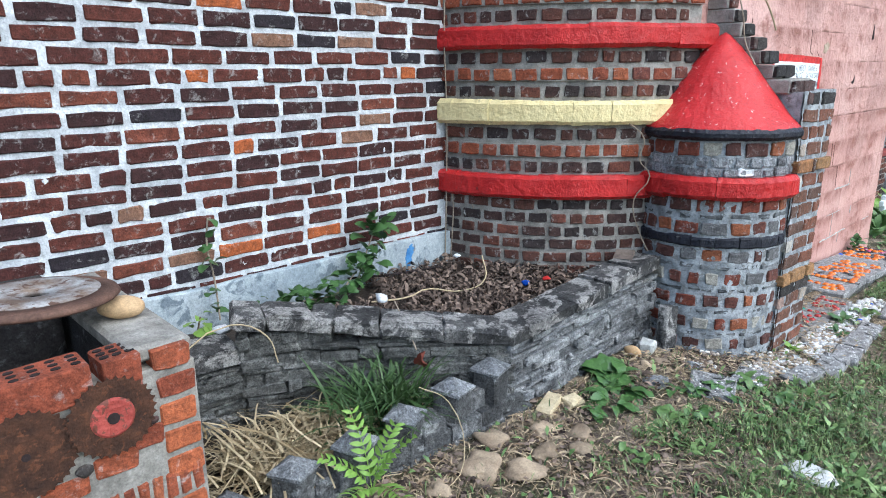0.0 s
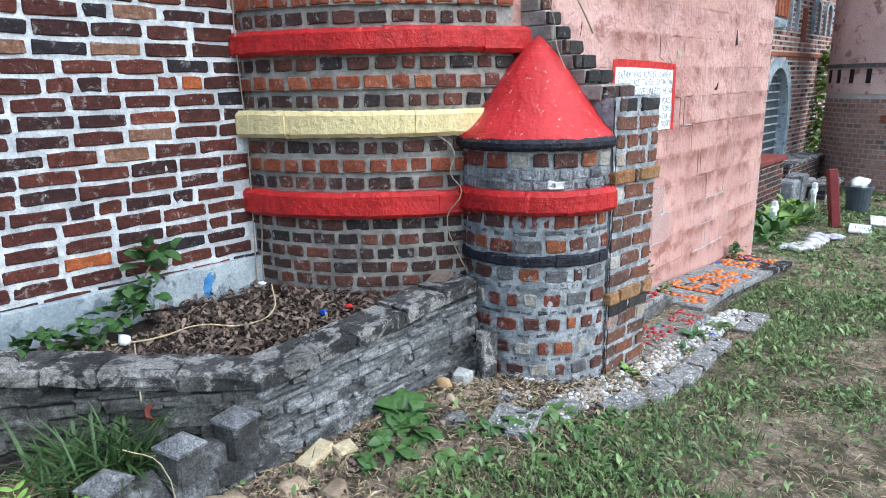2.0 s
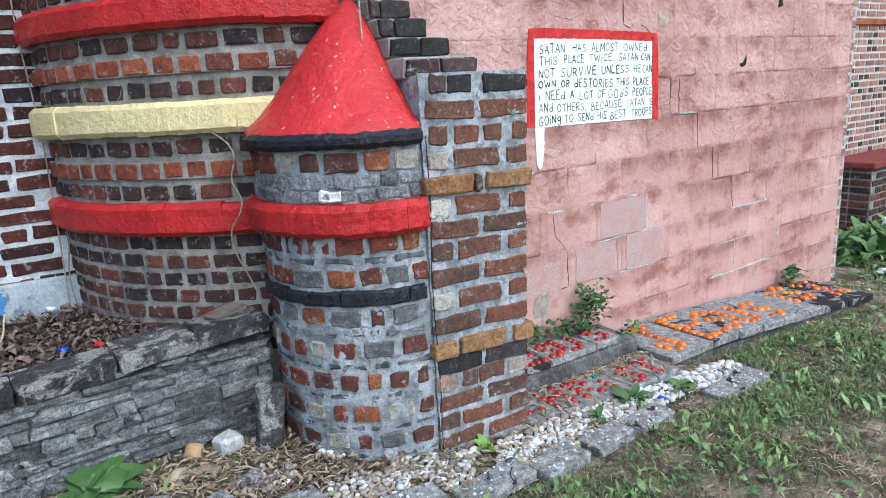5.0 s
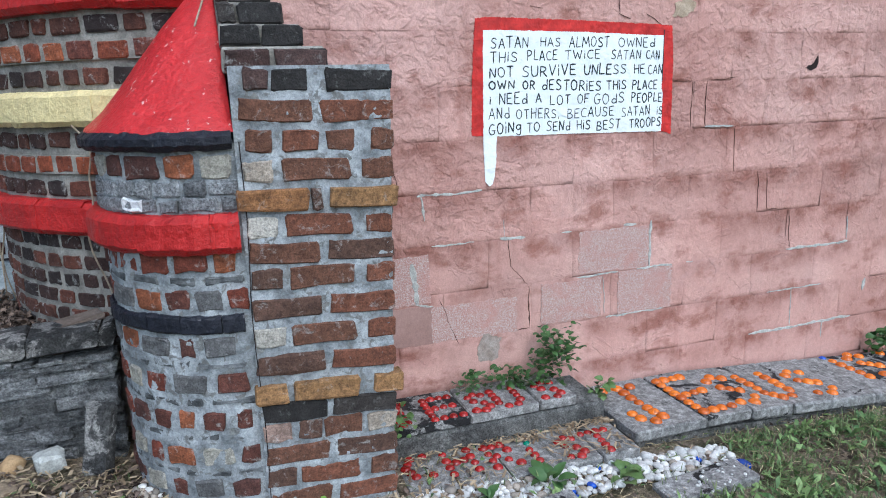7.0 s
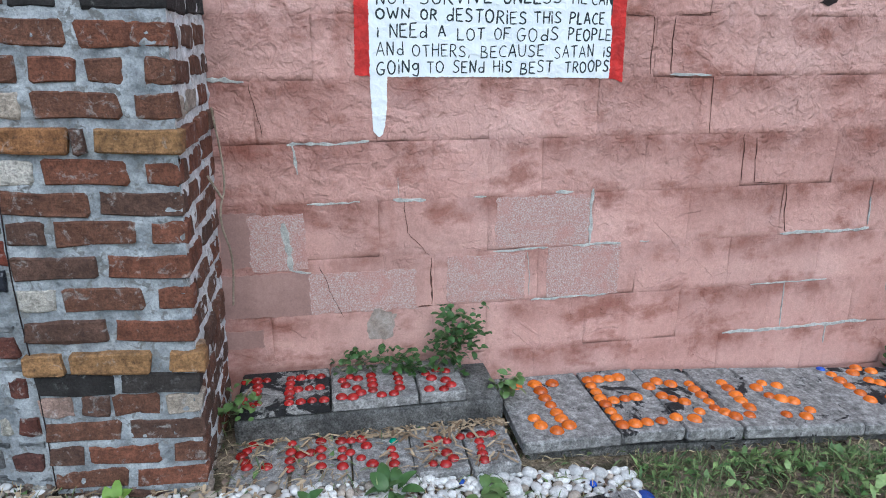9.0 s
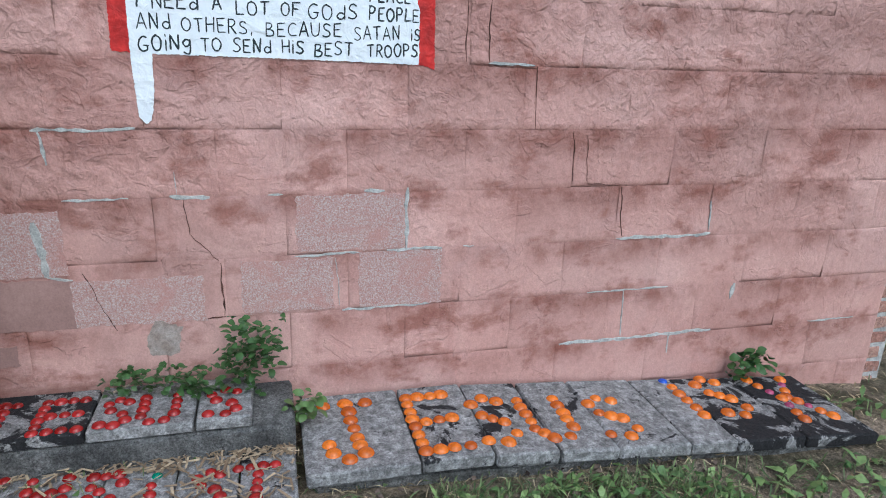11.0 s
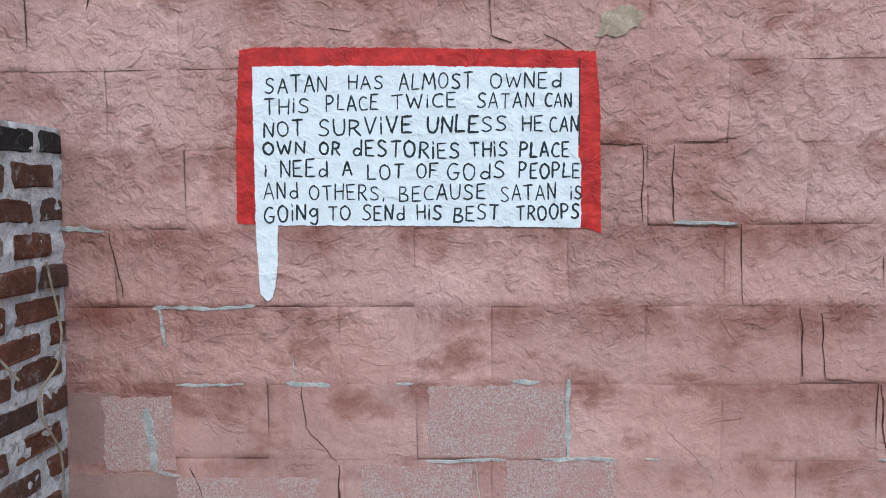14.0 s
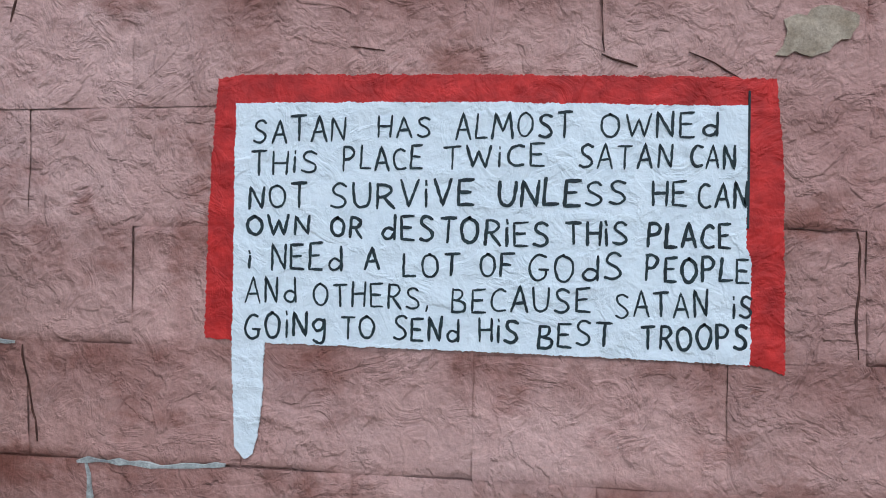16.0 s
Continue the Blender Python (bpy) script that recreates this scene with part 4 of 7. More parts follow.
LETTER_WIDTH = {"M": 0.92, "W": 0.92, "O": 0.72, "i": 0.10, ",": 0.12, "G": 0.74, "A": 0.66, "L": 0.52, "E": 0.54}


def rounded(pts):
    """Cuts the corners of a polyline twice."""
    for _ in range(2):
        out = [pts[0]]
        for a, b in zip(pts, pts[1:]):
            out += [a.lerp(b, 0.25), a.lerp(b, 0.75)]
        pts = out + [pts[-1]]
    return pts


def brush_stroke(bm, pts, half, y):
    """A flat brush stroke along points of the wall's face, uneven in width, with blunt ends."""
    fine = []
    for a, b in zip(pts, pts[1:]):
        n = max(1, int((b - a).length / 0.004))
        fine += [a.lerp(b, i / n) for i in range(n)]
    fine.append(pts[-1])
    rows, seed = [], R.uniform(0, 99)
    for i, p in enumerate(fine):
        d = (fine[min(i + 1, len(fine) - 1)] - fine[max(i - 1, 0)]).normalized()
        n = Vector((-d.y, d.x))
        end = i in (0, len(fine) - 1)
        p = p + d * half * (0.6 if i else -0.6) if end else p
        row = []
        for s in (-1, 1):
            w = half * (1 + 0.45 * noise.noise((i * 0.45, seed, s * 7.0)) + R.uniform(-0.12, 0.12)) * (0.65 if end else 1)
            q = p + n * w * s
            row.append(bm.verts.new((q.x, y, q.y)))
        rows.append(row)
    for p, q in zip(rows, rows[1:]):
        bm.faces.new((p[0], q[0], q[1], p[1]))


def write_word(text, x0, x1, z0, z1, h, half, y, material, parent):
    """One hand-painted word from x0 to x1, its foot running from z0 to z1."""
    gap = 0.24
    total = sum(LETTER_WIDTH.get(c, 0.62) + gap for c in text) - gap
    k = (x1 - x0) / total
    bm, x, layer = bmesh.new(), 0.0, 0
    for ch in text:
        w = LETTER_WIDTH.get(ch, 0.62)
        lean, grow, dz = R.uniform(-0.06, 0.10), R.uniform(0.93, 1.07), R.uniform(-0.05, 0.05) * h
        foot = z0 + (z1 - z0) * x / max(total, 0.01) + dz
        for curved, stroke in STROKES[ch]:
            pts = [Vector((x0 + (x + a * w) * k + lean * b * h * 0.5 + R.uniform(-1, 1) * 0.0009, foot + b * h * grow + R.uniform(-1, 1) * 0.0009)) for a, b in stroke]
            brush_stroke(bm, rounded(pts) if curved else pts, half * R.uniform(0.68, 1.02), y - 0.00012 * layer)
            layer = (layer + 1) % 4
        x += w + gap
    bm.normal_update()
    for f in bm.faces:
        if f.normal.y > 0:
            f.normal_flip()
    return part("word", bm, material, parent)


def build_sign():
    sign = thing("painted_sign", "white red-bordered sign with black hand-painted words on pink blocks", "sign")
    y = WY - 0.0030
    ragged("red_border", [(4.600, 1.748), (4.64, 1.755), (5.05, 1.746), (5.30, 1.738), (5.535, 1.729), (5.548, 1.60), (5.553, 1.258), (5.52, 1.270), (5.49, 1.272), (5.49, 1.67), (4.64, 1.690), (4.64, 1.285), (4.580, 1.292), (4.584, 1.50)], y, 0.003, M_SIGN_RED, sign, "red painted border", 0.0025, 0.0016)
    ragged("white_field", [(4.634, 1.705), (5.05, 1.700), (5.494, 1.686), (5.492, 1.46), (5.500, 1.44), (5.500, 1.272), (5.10, 1.280), (4.690, 1.284), (4.686, 1.18), (4.672, 1.088), (4.655, 1.078), (4.636, 1.10), (4.630, 1.28)], y - 0.0006, 0.003, M_SIGN_WHITE, sign, "white painted field with a drip at one corner", 0.0025, 0.0011)
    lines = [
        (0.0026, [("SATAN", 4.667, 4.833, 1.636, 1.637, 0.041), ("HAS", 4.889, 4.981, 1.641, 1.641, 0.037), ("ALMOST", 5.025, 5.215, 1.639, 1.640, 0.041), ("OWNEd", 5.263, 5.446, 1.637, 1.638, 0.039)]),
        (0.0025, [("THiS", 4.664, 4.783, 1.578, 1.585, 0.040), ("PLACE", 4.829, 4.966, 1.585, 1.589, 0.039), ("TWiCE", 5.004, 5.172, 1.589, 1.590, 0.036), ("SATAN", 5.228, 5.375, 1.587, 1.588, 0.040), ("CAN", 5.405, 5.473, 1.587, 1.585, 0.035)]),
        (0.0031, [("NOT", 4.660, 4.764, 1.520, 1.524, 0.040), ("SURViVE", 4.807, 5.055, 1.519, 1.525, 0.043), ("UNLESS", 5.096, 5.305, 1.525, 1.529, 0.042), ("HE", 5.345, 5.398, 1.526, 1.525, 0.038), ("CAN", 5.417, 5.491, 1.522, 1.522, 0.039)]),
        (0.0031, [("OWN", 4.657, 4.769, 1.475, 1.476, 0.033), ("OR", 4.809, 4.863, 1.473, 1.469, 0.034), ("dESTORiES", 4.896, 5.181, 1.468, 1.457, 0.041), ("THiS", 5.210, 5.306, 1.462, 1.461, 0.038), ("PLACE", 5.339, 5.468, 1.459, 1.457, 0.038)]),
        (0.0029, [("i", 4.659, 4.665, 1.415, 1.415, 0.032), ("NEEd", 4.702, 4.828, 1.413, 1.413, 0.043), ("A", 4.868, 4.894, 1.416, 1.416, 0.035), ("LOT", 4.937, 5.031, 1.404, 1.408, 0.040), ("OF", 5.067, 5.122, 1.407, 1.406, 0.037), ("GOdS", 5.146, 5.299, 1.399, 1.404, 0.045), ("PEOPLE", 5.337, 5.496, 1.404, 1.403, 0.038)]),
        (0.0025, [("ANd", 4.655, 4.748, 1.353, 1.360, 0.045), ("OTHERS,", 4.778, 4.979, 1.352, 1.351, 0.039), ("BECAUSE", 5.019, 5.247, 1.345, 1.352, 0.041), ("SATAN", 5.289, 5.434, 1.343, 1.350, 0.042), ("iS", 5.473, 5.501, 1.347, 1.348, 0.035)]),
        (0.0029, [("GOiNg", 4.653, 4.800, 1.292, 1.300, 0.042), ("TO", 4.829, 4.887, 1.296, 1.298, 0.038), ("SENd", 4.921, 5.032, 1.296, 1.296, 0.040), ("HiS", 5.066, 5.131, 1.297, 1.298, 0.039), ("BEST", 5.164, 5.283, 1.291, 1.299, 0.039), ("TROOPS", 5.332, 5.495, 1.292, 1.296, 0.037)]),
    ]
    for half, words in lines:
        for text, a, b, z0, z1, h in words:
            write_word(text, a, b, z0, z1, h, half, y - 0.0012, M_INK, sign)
    # a thin dark trickle between field and border
    part("trickle", box(5.4925, y - 0.0016, 1.49, 5.4960, y + 0.001, 1.71), M_INK, sign)


build_sign()


# ---- open joints, cracks and holes in the pink wall ----
def seam(ax, az, bx, bz, w, material, name, label, out=0.0028):
    """A strip along a joint, uneven in width."""
    n = max(3, int(math.hypot(bx - ax, bz - az) / 0.02))
    d = Vector((bx - ax, bz - az)).normalized()
    px, pz = -d.y, d.x
    bm = bmesh.new()
    rows = []
    for i in range(n + 1):
        k = i / n
        m = 0.007 * noise.noise((ax * 9 + i * 0.33, az * 7, 1.0)) + 0.003 * noise.noise((ax * 5 + i * 0.9, az * 3, 6.0))
        h = w / 2 * 0.72 * (0.45 + 1.1 * R.random()) * (0.4 if i in (0, n) else 1)
        x, z = ax + (bx - ax) * k + px * m, az + (bz - az) * k + pz * m
        rows.append([bm.verts.new((x + px * s * h, WY - o, z + pz * s * h)) for s, o in ((-1, 0.0), (-0.8, out), (0.8, out), (1, 0.0))])
    for p, q in zip(rows, rows[1:]):
        for i in range(3):
            bm.faces.new((p[i], p[i + 1], q[i + 1], q[i]))
    bmesh.ops.recalc_face_normals(bm, faces=bm.faces)
    bm.normal_update()
    if sum(f.normal.y for f in bm.faces) > 0:
        bmesh.ops.reverse_faces(bm, faces=bm.faces)
    ob = part(name, bm, material, PINK, label)
    return ob


def build_seams():
    bare = [(4.09, 1.281, 4.21, 1.274, 0.022), (4.335, 1.059, 4.62, 1.063, 0.013), (4.352, 1.055, 4.366, 0.955, 0.014), (4.39, 0.842, 4.58, 0.846, 0.010),
            (4.70, 0.848, 4.82, 0.843, 0.018), (4.715, 0.93, 4.717, 0.85, 0.005), (5.00, 0.848, 5.05, 0.846, 0.010), (5.32, 0.853, 5.39, 0.853, 0.016), (5.468, 0.862, 5.470, 0.640, 0.022),
            (5.08, 0.630, 5.30, 0.634, 0.010), (5.40, 0.634, 5.60, 0.640, 0.014), (5.68, 0.640, 5.72, 0.641, 0.010), (5.24, 0.420, 5.56, 0.424, 0.011), (5.22, 0.62, 5.23, 0.44, 0.005),
            (6.30, 0.640, 6.72, 0.642, 0.016), (6.70, 0.78, 6.71, 0.66, 0.010), (6.10, 0.206, 6.80, 0.212, 0.018), (6.20, 0.421, 6.56, 0.424, 0.008), (6.36, 0.42, 6.37, 0.22, 0.007),
            (6.88, 0.42, 6.87, 0.35, 0.022), (4.30, 0.78, 4.32, 0.60, 0.032), (4.31, 0.60, 4.39, 0.585, 0.012), (6.60, 0.215, 6.60, 0.12, 0.008), (5.742, 1.284, 5.91, 1.278, 0.010), (7.30, 0.21, 7.55, 0.215, 0.010)]
    for a in bare:
        seam(*a, M_BARE, "bare_joint", "pale bare mortar joint")
    dark = [(5.555, 1.490, 5.660, 1.486, 0.004), (5.659, 1.485, 5.661, 1.285, 0.0065), (5.738, 1.486, 5.742, 1.285, 0.0055), (5.742, 1.274, 5.917, 1.270, 0.005), (5.918, 1.278, 5.928, 1.064, 0.006),
            (6.08, 1.055, 6.092, 0.87, 0.004), (6.135, 1.04, 6.15, 0.865, 0.004), (6.15, 0.864, 6.29, 0.849, 0.004), (6.298, 0.845, 6.318, 0.650, 0.006), (4.225, 1.268, 4.255, 1.09, 0.004),
            (4.74, 0.838, 4.752, 0.72, 0.004), (4.752, 0.72, 4.835, 0.63, 0.004), (4.838, 0.62, 4.842, 0.43, 0.010), (4.842, 0.428, 4.78, 0.42, 0.006), (4.42, 0.61, 4.50, 0.40, 0.004),
            (5.26, 1.92, 5.265, 1.78, 0.005), (5.265, 1.78, 5.32, 1.752, 0.004), (5.40, 1.775, 5.48, 1.735, 0.005), (4.22, 1.95, 4.20, 1.86, 0.006), (5.755, 1.49, 5.90, 1.50, 0.003), (4.84, 1.80, 4.90, 1.795, 0.004)]
    for a in dark:
        seam(*a[:4], a[4] * 0.75, M_CRACK, "crack", "dark open crack", 0.0026)
    # two chipped openings, with their broken edge
    for cx, cz, pts in ((6.355, 1.560, [(-0.045, -0.022), (0.012, 0.0), (0.036, 0.042), (0.040, 0.0), (0.036, -0.024), (0.0, -0.030)]), (6.74, 1.945, [(-0.02, -0.06), (0.0, 0.07), (0.035, -0.05)])):
        ragged("chipped_hole", [(cx + a, cz + b) for a, b in reversed(pts)], WY - 0.0032, 0.002, M_DARK, PINK, "dark chipped hole", 0.015, 0.003)
    ragged("bare_patch", [(5.535, 1.77), (5.60, 1.765), (5.645, 1.79), (5.66, 1.825), (5.60, 1.845), (5.55, 1.82)][::-1], WY - 0.0030, 0.002, plain("bare_render", (0.36, 0.28, 0.20), (0.48, 0.39, 0.30), 30, 0.95, 0.004), PINK, "bare brown patch", 0.012, 0.004)
    ragged("bare_patch", [(4.60, 0.30), (4.68, 0.30), (4.70, 0.40), (4.62, 0.43), (4.585, 0.36)][::-1], WY - 0.0030, 0.002, plain("bare_grey_render", (0.28, 0.23, 0.20), (0.40, 0.35, 0.32), 30, 0.95, 0.004), PINK, "bare grey patch", 0.012, 0.004)
    for x0, z0, x1, z1 in ((5.09, 0.645, 5.46, 0.842), (5.30, 0.428, 5.60, 0.630), (4.90, 0.430, 5.21, 0.620), (4.18, 0.60, 4.38, 0.81), (4.38, 0.42, 4.78, 0.58)):
        ragged("flaked_block", [(x0, z0), (x0, z1), (x1, z1), (x1, z0)][::-1], WY - 0.0024, 0.002, M_PALE_BLOCK, PINK, "flaked grey-pink block face", 0.014, 0.0038)
    for x0, z0, x1, z1 in ((4.08, 0.62, 4.21, 0.82), (4.06, 0.42, 4.39, 0.59), (4.04, 0.30, 4.20, 0.37)):
        ragged("repainted_block", [(x0, z0), (x0, z1), (x1, z1), (x1, z0)][::-1], WY - 0.0022, 0.002, M_DULL_PAINT, PINK, "dull brown-grey repainted block face", 0.014, 0.0035)
    # the brick edge beyond the pink wall
    q = tagged(thing("wall_quoin", "red brick edge with pale mortar at the pink wall's end", "wall"), kind="structure")
    part("mortar_core", box(7.705, WY + 0.035, -0.4, 7.83, WY + 0.24, 4.2), M_MORTAR, q)
    kinds = [brick_mesh("brick", w, 0.058, 0.04, M_FAR_BRICK) for w in (0.085, 0.108)]
    z, i = -0.16, 0
    while z < 2.3:
        x = 7.712
        link("brick", kinds[i % 2], q, pose(x + (0.045, 0.055)[i % 2], WY + 0.030, z))
        z += 0.078
        i += 1


build_seams()


# ---- glass beads set as letters ----
def dome(name, r, material):
    bm = bmesh.new()
    bmesh.ops.create_uvsphere(bm, u_segments=12, v_segments=6, radius=r)
    bmesh.ops.delete(bm, geom=[v for v in bm.verts if v.co.z < -r * 0.2], context="VERTS")
    for v in bm.verts:
        v.co.z *= 0.62
    return finish(name, bm, material, True)


LETTER = {
    "J": [[(0.0, 1.0), (0.5, 1.02), (1.0, 1.0)], [(0.55, 1.0), (0.62, 0.35), (0.75, 0.08), (0.4, 0.0), (0.08, 0.12), (0.0, 0.28)]],
    "E": [[(0.9, 1.0), (0.0, 1.0), (0.0, 0.0), (1.0, 0.0)], [(0.25, 0.5), (0.9, 0.52)]],
    "S": [[(0.95, 0.9), (0.55, 1.0), (0.1, 0.85), (0.25, 0.6), (0.8, 0.42), (0.98, 0.18), (0.6, 0.0), (0.05, 0.06)]],
    "U": [[(0.0, 1.0), (0.0, 0.25), (0.3, 0.0), (0.75, 0.02), (1.0, 0.25), (1.0, 1.0)]],
    "I": [[(0.5, 1.0), (0.5, 0.0)]],
    "K": [[(0.1, 1.0), (0.35, 0.5), (0.2, 0.0)], [(1.0, 1.0), (0.55, 0.55), (1.0, 0.05)]],
    "C": [[(1.0, 0.95), (0.4, 0.9), (0.05, 0.5), (0.3, 0.08), (1.0, 0.0)]],
    "H": [[(0.0, 1.0), (0.0, 0.0)], [(1.0, 1.0), (1.0, 0.0)], [(0.33, 0.5), (0.66, 0.55)]],
    "R": [[(0.0, 0.0), (0.0, 1.0), (0.7, 1.0), (0.85, 0.7), (0.3, 0.5), (1.0, 0.0)]],
    "T": [[(0.0, 1.0), (1.0, 1.0)], [(0.55, 0.75), (0.5, 0.0)]],
}


def bead_letter(ch, x0, x1, y0, y1, top, meshes, pitch, parent, size):
    for stroke in LETTER[ch]:
        pts = [Vector((x0 + (x1 - x0) * a, y0 + (y1 - y0) * b)) for a, b in stroke]
        for i, (a, b) in enumerate(zip(pts, pts[1:])):
            n = max(1, round((b - a).length / pitch))
            for j in range(n + (1 if i == len(pts) - 2 else 0)):
                p = a.lerp(b, j / n)
                ob = link("bead", R.choice(meshes), parent, pose(p.x + R.uniform(-1, 1) * size * 0.15, p.y + R.uniform(-1, 1) * size * 0.15, top(p.x) + 0.001, 0, 0, R.uniform(0, 360)))
                ob.scale = [R.uniform(0.85, 1.12)] * 3


def build_letters():
    by_x = sorted((min(v.co.x for v in o.data.vertices), max(v.co.x for v in o.data.vertices), o) for o in list(scene.objects) if o.name.startswith("paving_slab"))

    def slab_at(x, group, y):
        best = [o for a, b, o in by_x if a - 0.01 <= x <= b + 0.01 and o["group"] == group and min(v.co.y for v in o.data.vertices) < y + 0.03 < max(v.co.y for v in o.data.vertices) + 0.06]
        return best[0]

    og, red, blue, pinkb, green = (dome("bead", 0.0262, M_BEAD_ORANGE), dome("bead", 0.0195, M_BEAD_RED), dome("bead", 0.020, M_BEAD_BLUE), dome("bead", 0.019, M_BEAD_PINK), dome("bead", 0.016, M_BEAD_GREEN))
    g1, g2 = "slabs with orange letters", "slabs with red letters"
    for ch, x0, x1, y0, y1, pal in (("J", 5.155, 5.300, 1.285, 1.61, [og]), ("E", 5.450, 5.600, 1.285, 1.61, [og]), ("S", 5.665, 5.785, 1.29, 1.575, [og]), ("U", 5.860, 6.005, 1.30, 1.55, [og]), ("S", 6.120, 6.245, 1.29, 1.55, [og]),
                                ("I", 6.53, 6.61, 1.40, 1.61, [og]), ("S", 6.68, 6.80, 1.39, 1.67, [og, og, pinkb]), ("K", 6.95, 7.14, 1.34, 1.65, [og, og, og, og, og, pinkb])):
        bead_letter(ch, x0, x1, y0, y1, slab_z, pal, 0.050, slab_at((x0 + x1) / 2, g1, 1.45), 0.02)
    link("bead", blue, slab_at(6.56, g1, 1.45), pose(6.56, 1.665, slab_z(6.56)))
    for ch, x0, x1 in (("J", 4.135, 4.21), ("E", 4.295, 4.415), ("S", 4.475, 4.545), ("U", 4.590, 4.685), ("S", 4.785, 4.875)):
        bead_letter(ch, x0, x1, 1.458, 1.632 if x0 < 4.4 else 1.605, lambda x: 0.207, [red], 0.042 if ch != "E" else 0.038, slab_at((x0 + x1) / 2, g2, 1.55), 0.012)
    for ch, x0, x1, y0 in (("C", 4.135, 4.225, 1.275), ("H", 4.300, 4.400, 1.25), ("R", 4.468, 4.565, 1.235), ("I", 4.61, 4.66, 1.22), ("S", 4.755, 4.83, 1.19), ("T", 4.875, 4.985, 1.19)):
        bead_letter(ch, x0, x1, y0, y0 + (0.145 if ch != "I" else 0.085), lambda x: 0.085, [red], 0.043, slab_at((x0 + x1) / 2, g2, 1.30), 0.012)
    link("bead", green, slab_at(4.64, g2, 1.30), pose(4.645, 1.352, 0.085))


build_letters()


# ---- pebble strip and border pavers ----
def strip_edges(x):
    """The strip of white pebbles: inner and outer y at x. It bends round the turret."""
    if x < UX:
        d = max(0.0, UR ** 2 - (UX - x) ** 2)
        inner = UY - math.sqrt(d) - 0.01
    else:
        inner = 1.165
    return inner, float(np.interp(x, [2.85, 3.1, 3.6, 4.2, 5.0, 5.5], [1.12, 1.02, 0.93, 0.97, 1.02, 1.0]))


def build_pebbles():
    bed = tagged(thing("pebble_strip", "strip of white rounded pebbles set along the wall's foot", "pebbles"), kind="structure")
    whites = [stone_mesh("pebble", M_PEBBLE, R.uniform(0.45, 0.7), sub=2) for _ in range(7)]
    dulls = [stone_mesh("pebble", M_PEBBLE_DULL, R.uniform(0.45, 0.7), sub=2) for _ in range(4)]
    blues = [stone_mesh("pebble", M_BEAD_BLUE, 0.6, sub=2)]
    placed, tries, cells = [], 0, {}
    while len(placed) < 1700 and tries < 40000:
        tries += 1
        x = R.uniform(2.95, 5.42)
        inner, outer = strip_edges(x)
        if x > 5.05:
            inner = min(inner, 1.20)
        y = R.uniform(outer, inner)
        s = R.uniform(0.016, 0.036) if x < 4.0 else R.uniform(0.022, 0.052) if x < 4.95 else R.uniform(0.024, 0.07)
        c = (int(x * 10), int(y * 10))
        near = [p for i in (-1, 0, 1) for j in (-1, 0, 1) for p in cells.get((c[0] + i, c[1] + j), ())]
        if any((x - a) ** 2 + (y - b) ** 2 < (0.35 * (s + d)) ** 2 for a, b, d in near):
            continue
        if noise.noise((x * 5, y * 5, 4)) < (0.08 if x < 3.5 else -0.30) and x < 4.0:
            continue
        cells.setdefault(c, []).append((x, y, s))
        placed.append((x, y, s))
    rest = {True: ([], []), False: ([], [])}
    count = 0
    for x, y, s in placed:
        white = R.random() < (0.30 if x < 3.35 else 0.48 if x < 3.75 else 0.76 if x < 4.6 else 0.9)
        m = blues[0] if (R.random() < 0.03 and x > 4.4) else R.choice(whites if white else dulls)
        at = pose(x, y, gz(x) - 0.002 + s * 0.12, R.uniform(-12, 12), R.uniform(-12, 12), R.uniform(0, 360))
        if x > 4.35 and count < 300:
            ob = link("pebble", m, bed, at)
            ob.scale = (s, s, s)
            count += 1
        else:
            vs, fs = rest[white]
            b = len(vs)
            vs += [tuple(at @ (v.co * s)) for v in m.vertices]
            fs += [tuple(b + i for i in p.vertices) for p in m.polygons]
    for white, (vs, fs) in rest.items():
        tagged(link("small_pebbles", sheet_object("small_pebbles", vs, fs, M_PEBBLE_ROWS if white else M_PEBBLE_DULL_ROWS, True), bed), "small set pebbles", kind="stuff")
    for cx, cy, w, d, a, mt in ((2.76, 1.13, 0.22, 0.20, 20, M_SLAB), (3.00, 1.06, 0.20, 0.14, 8, M_SLAB), (3.66, 0.895, 0.30, 0.13, 6, M_SLAB), (3.97, 0.90, 0.24, 0.13, 8, M_SLAB), (4.26, 0.925, 0.22, 0.12, 3, M_SLAB), (4.53, 0.935, 0.22, 0.12, 4, M_SLAB), (5.17, 0.93, 0.40, 0.13, 4, M_SLAB), (3.33, 0.93, 0.24, 0.12, -6, M_SLAB)):
        ob = part("border_paver", box(-w / 2, -d / 2, -0.05, w / 2, d / 2, 0.0, 0.008, 0.004), mt, None)
        ob.matrix_basis = pose(cx, cy, gz(cx) + 0.028, R.uniform(-2, 2), R.uniform(-2, 2), a)
        tagged(ob, "small flat grey paver bedded in the lawn's edge", "paver", "border pavers")
        for _ in range(int(w * 60)):
            k = link("chip", R.choice(whites), ob, pose(R.uniform(-w / 2.3, w / 2.3), R.uniform(-d / 2.4, d / 2.4), 0.002))
            k.scale = [R.uniform(0.008, 0.016)] * 3


build_pebbles()


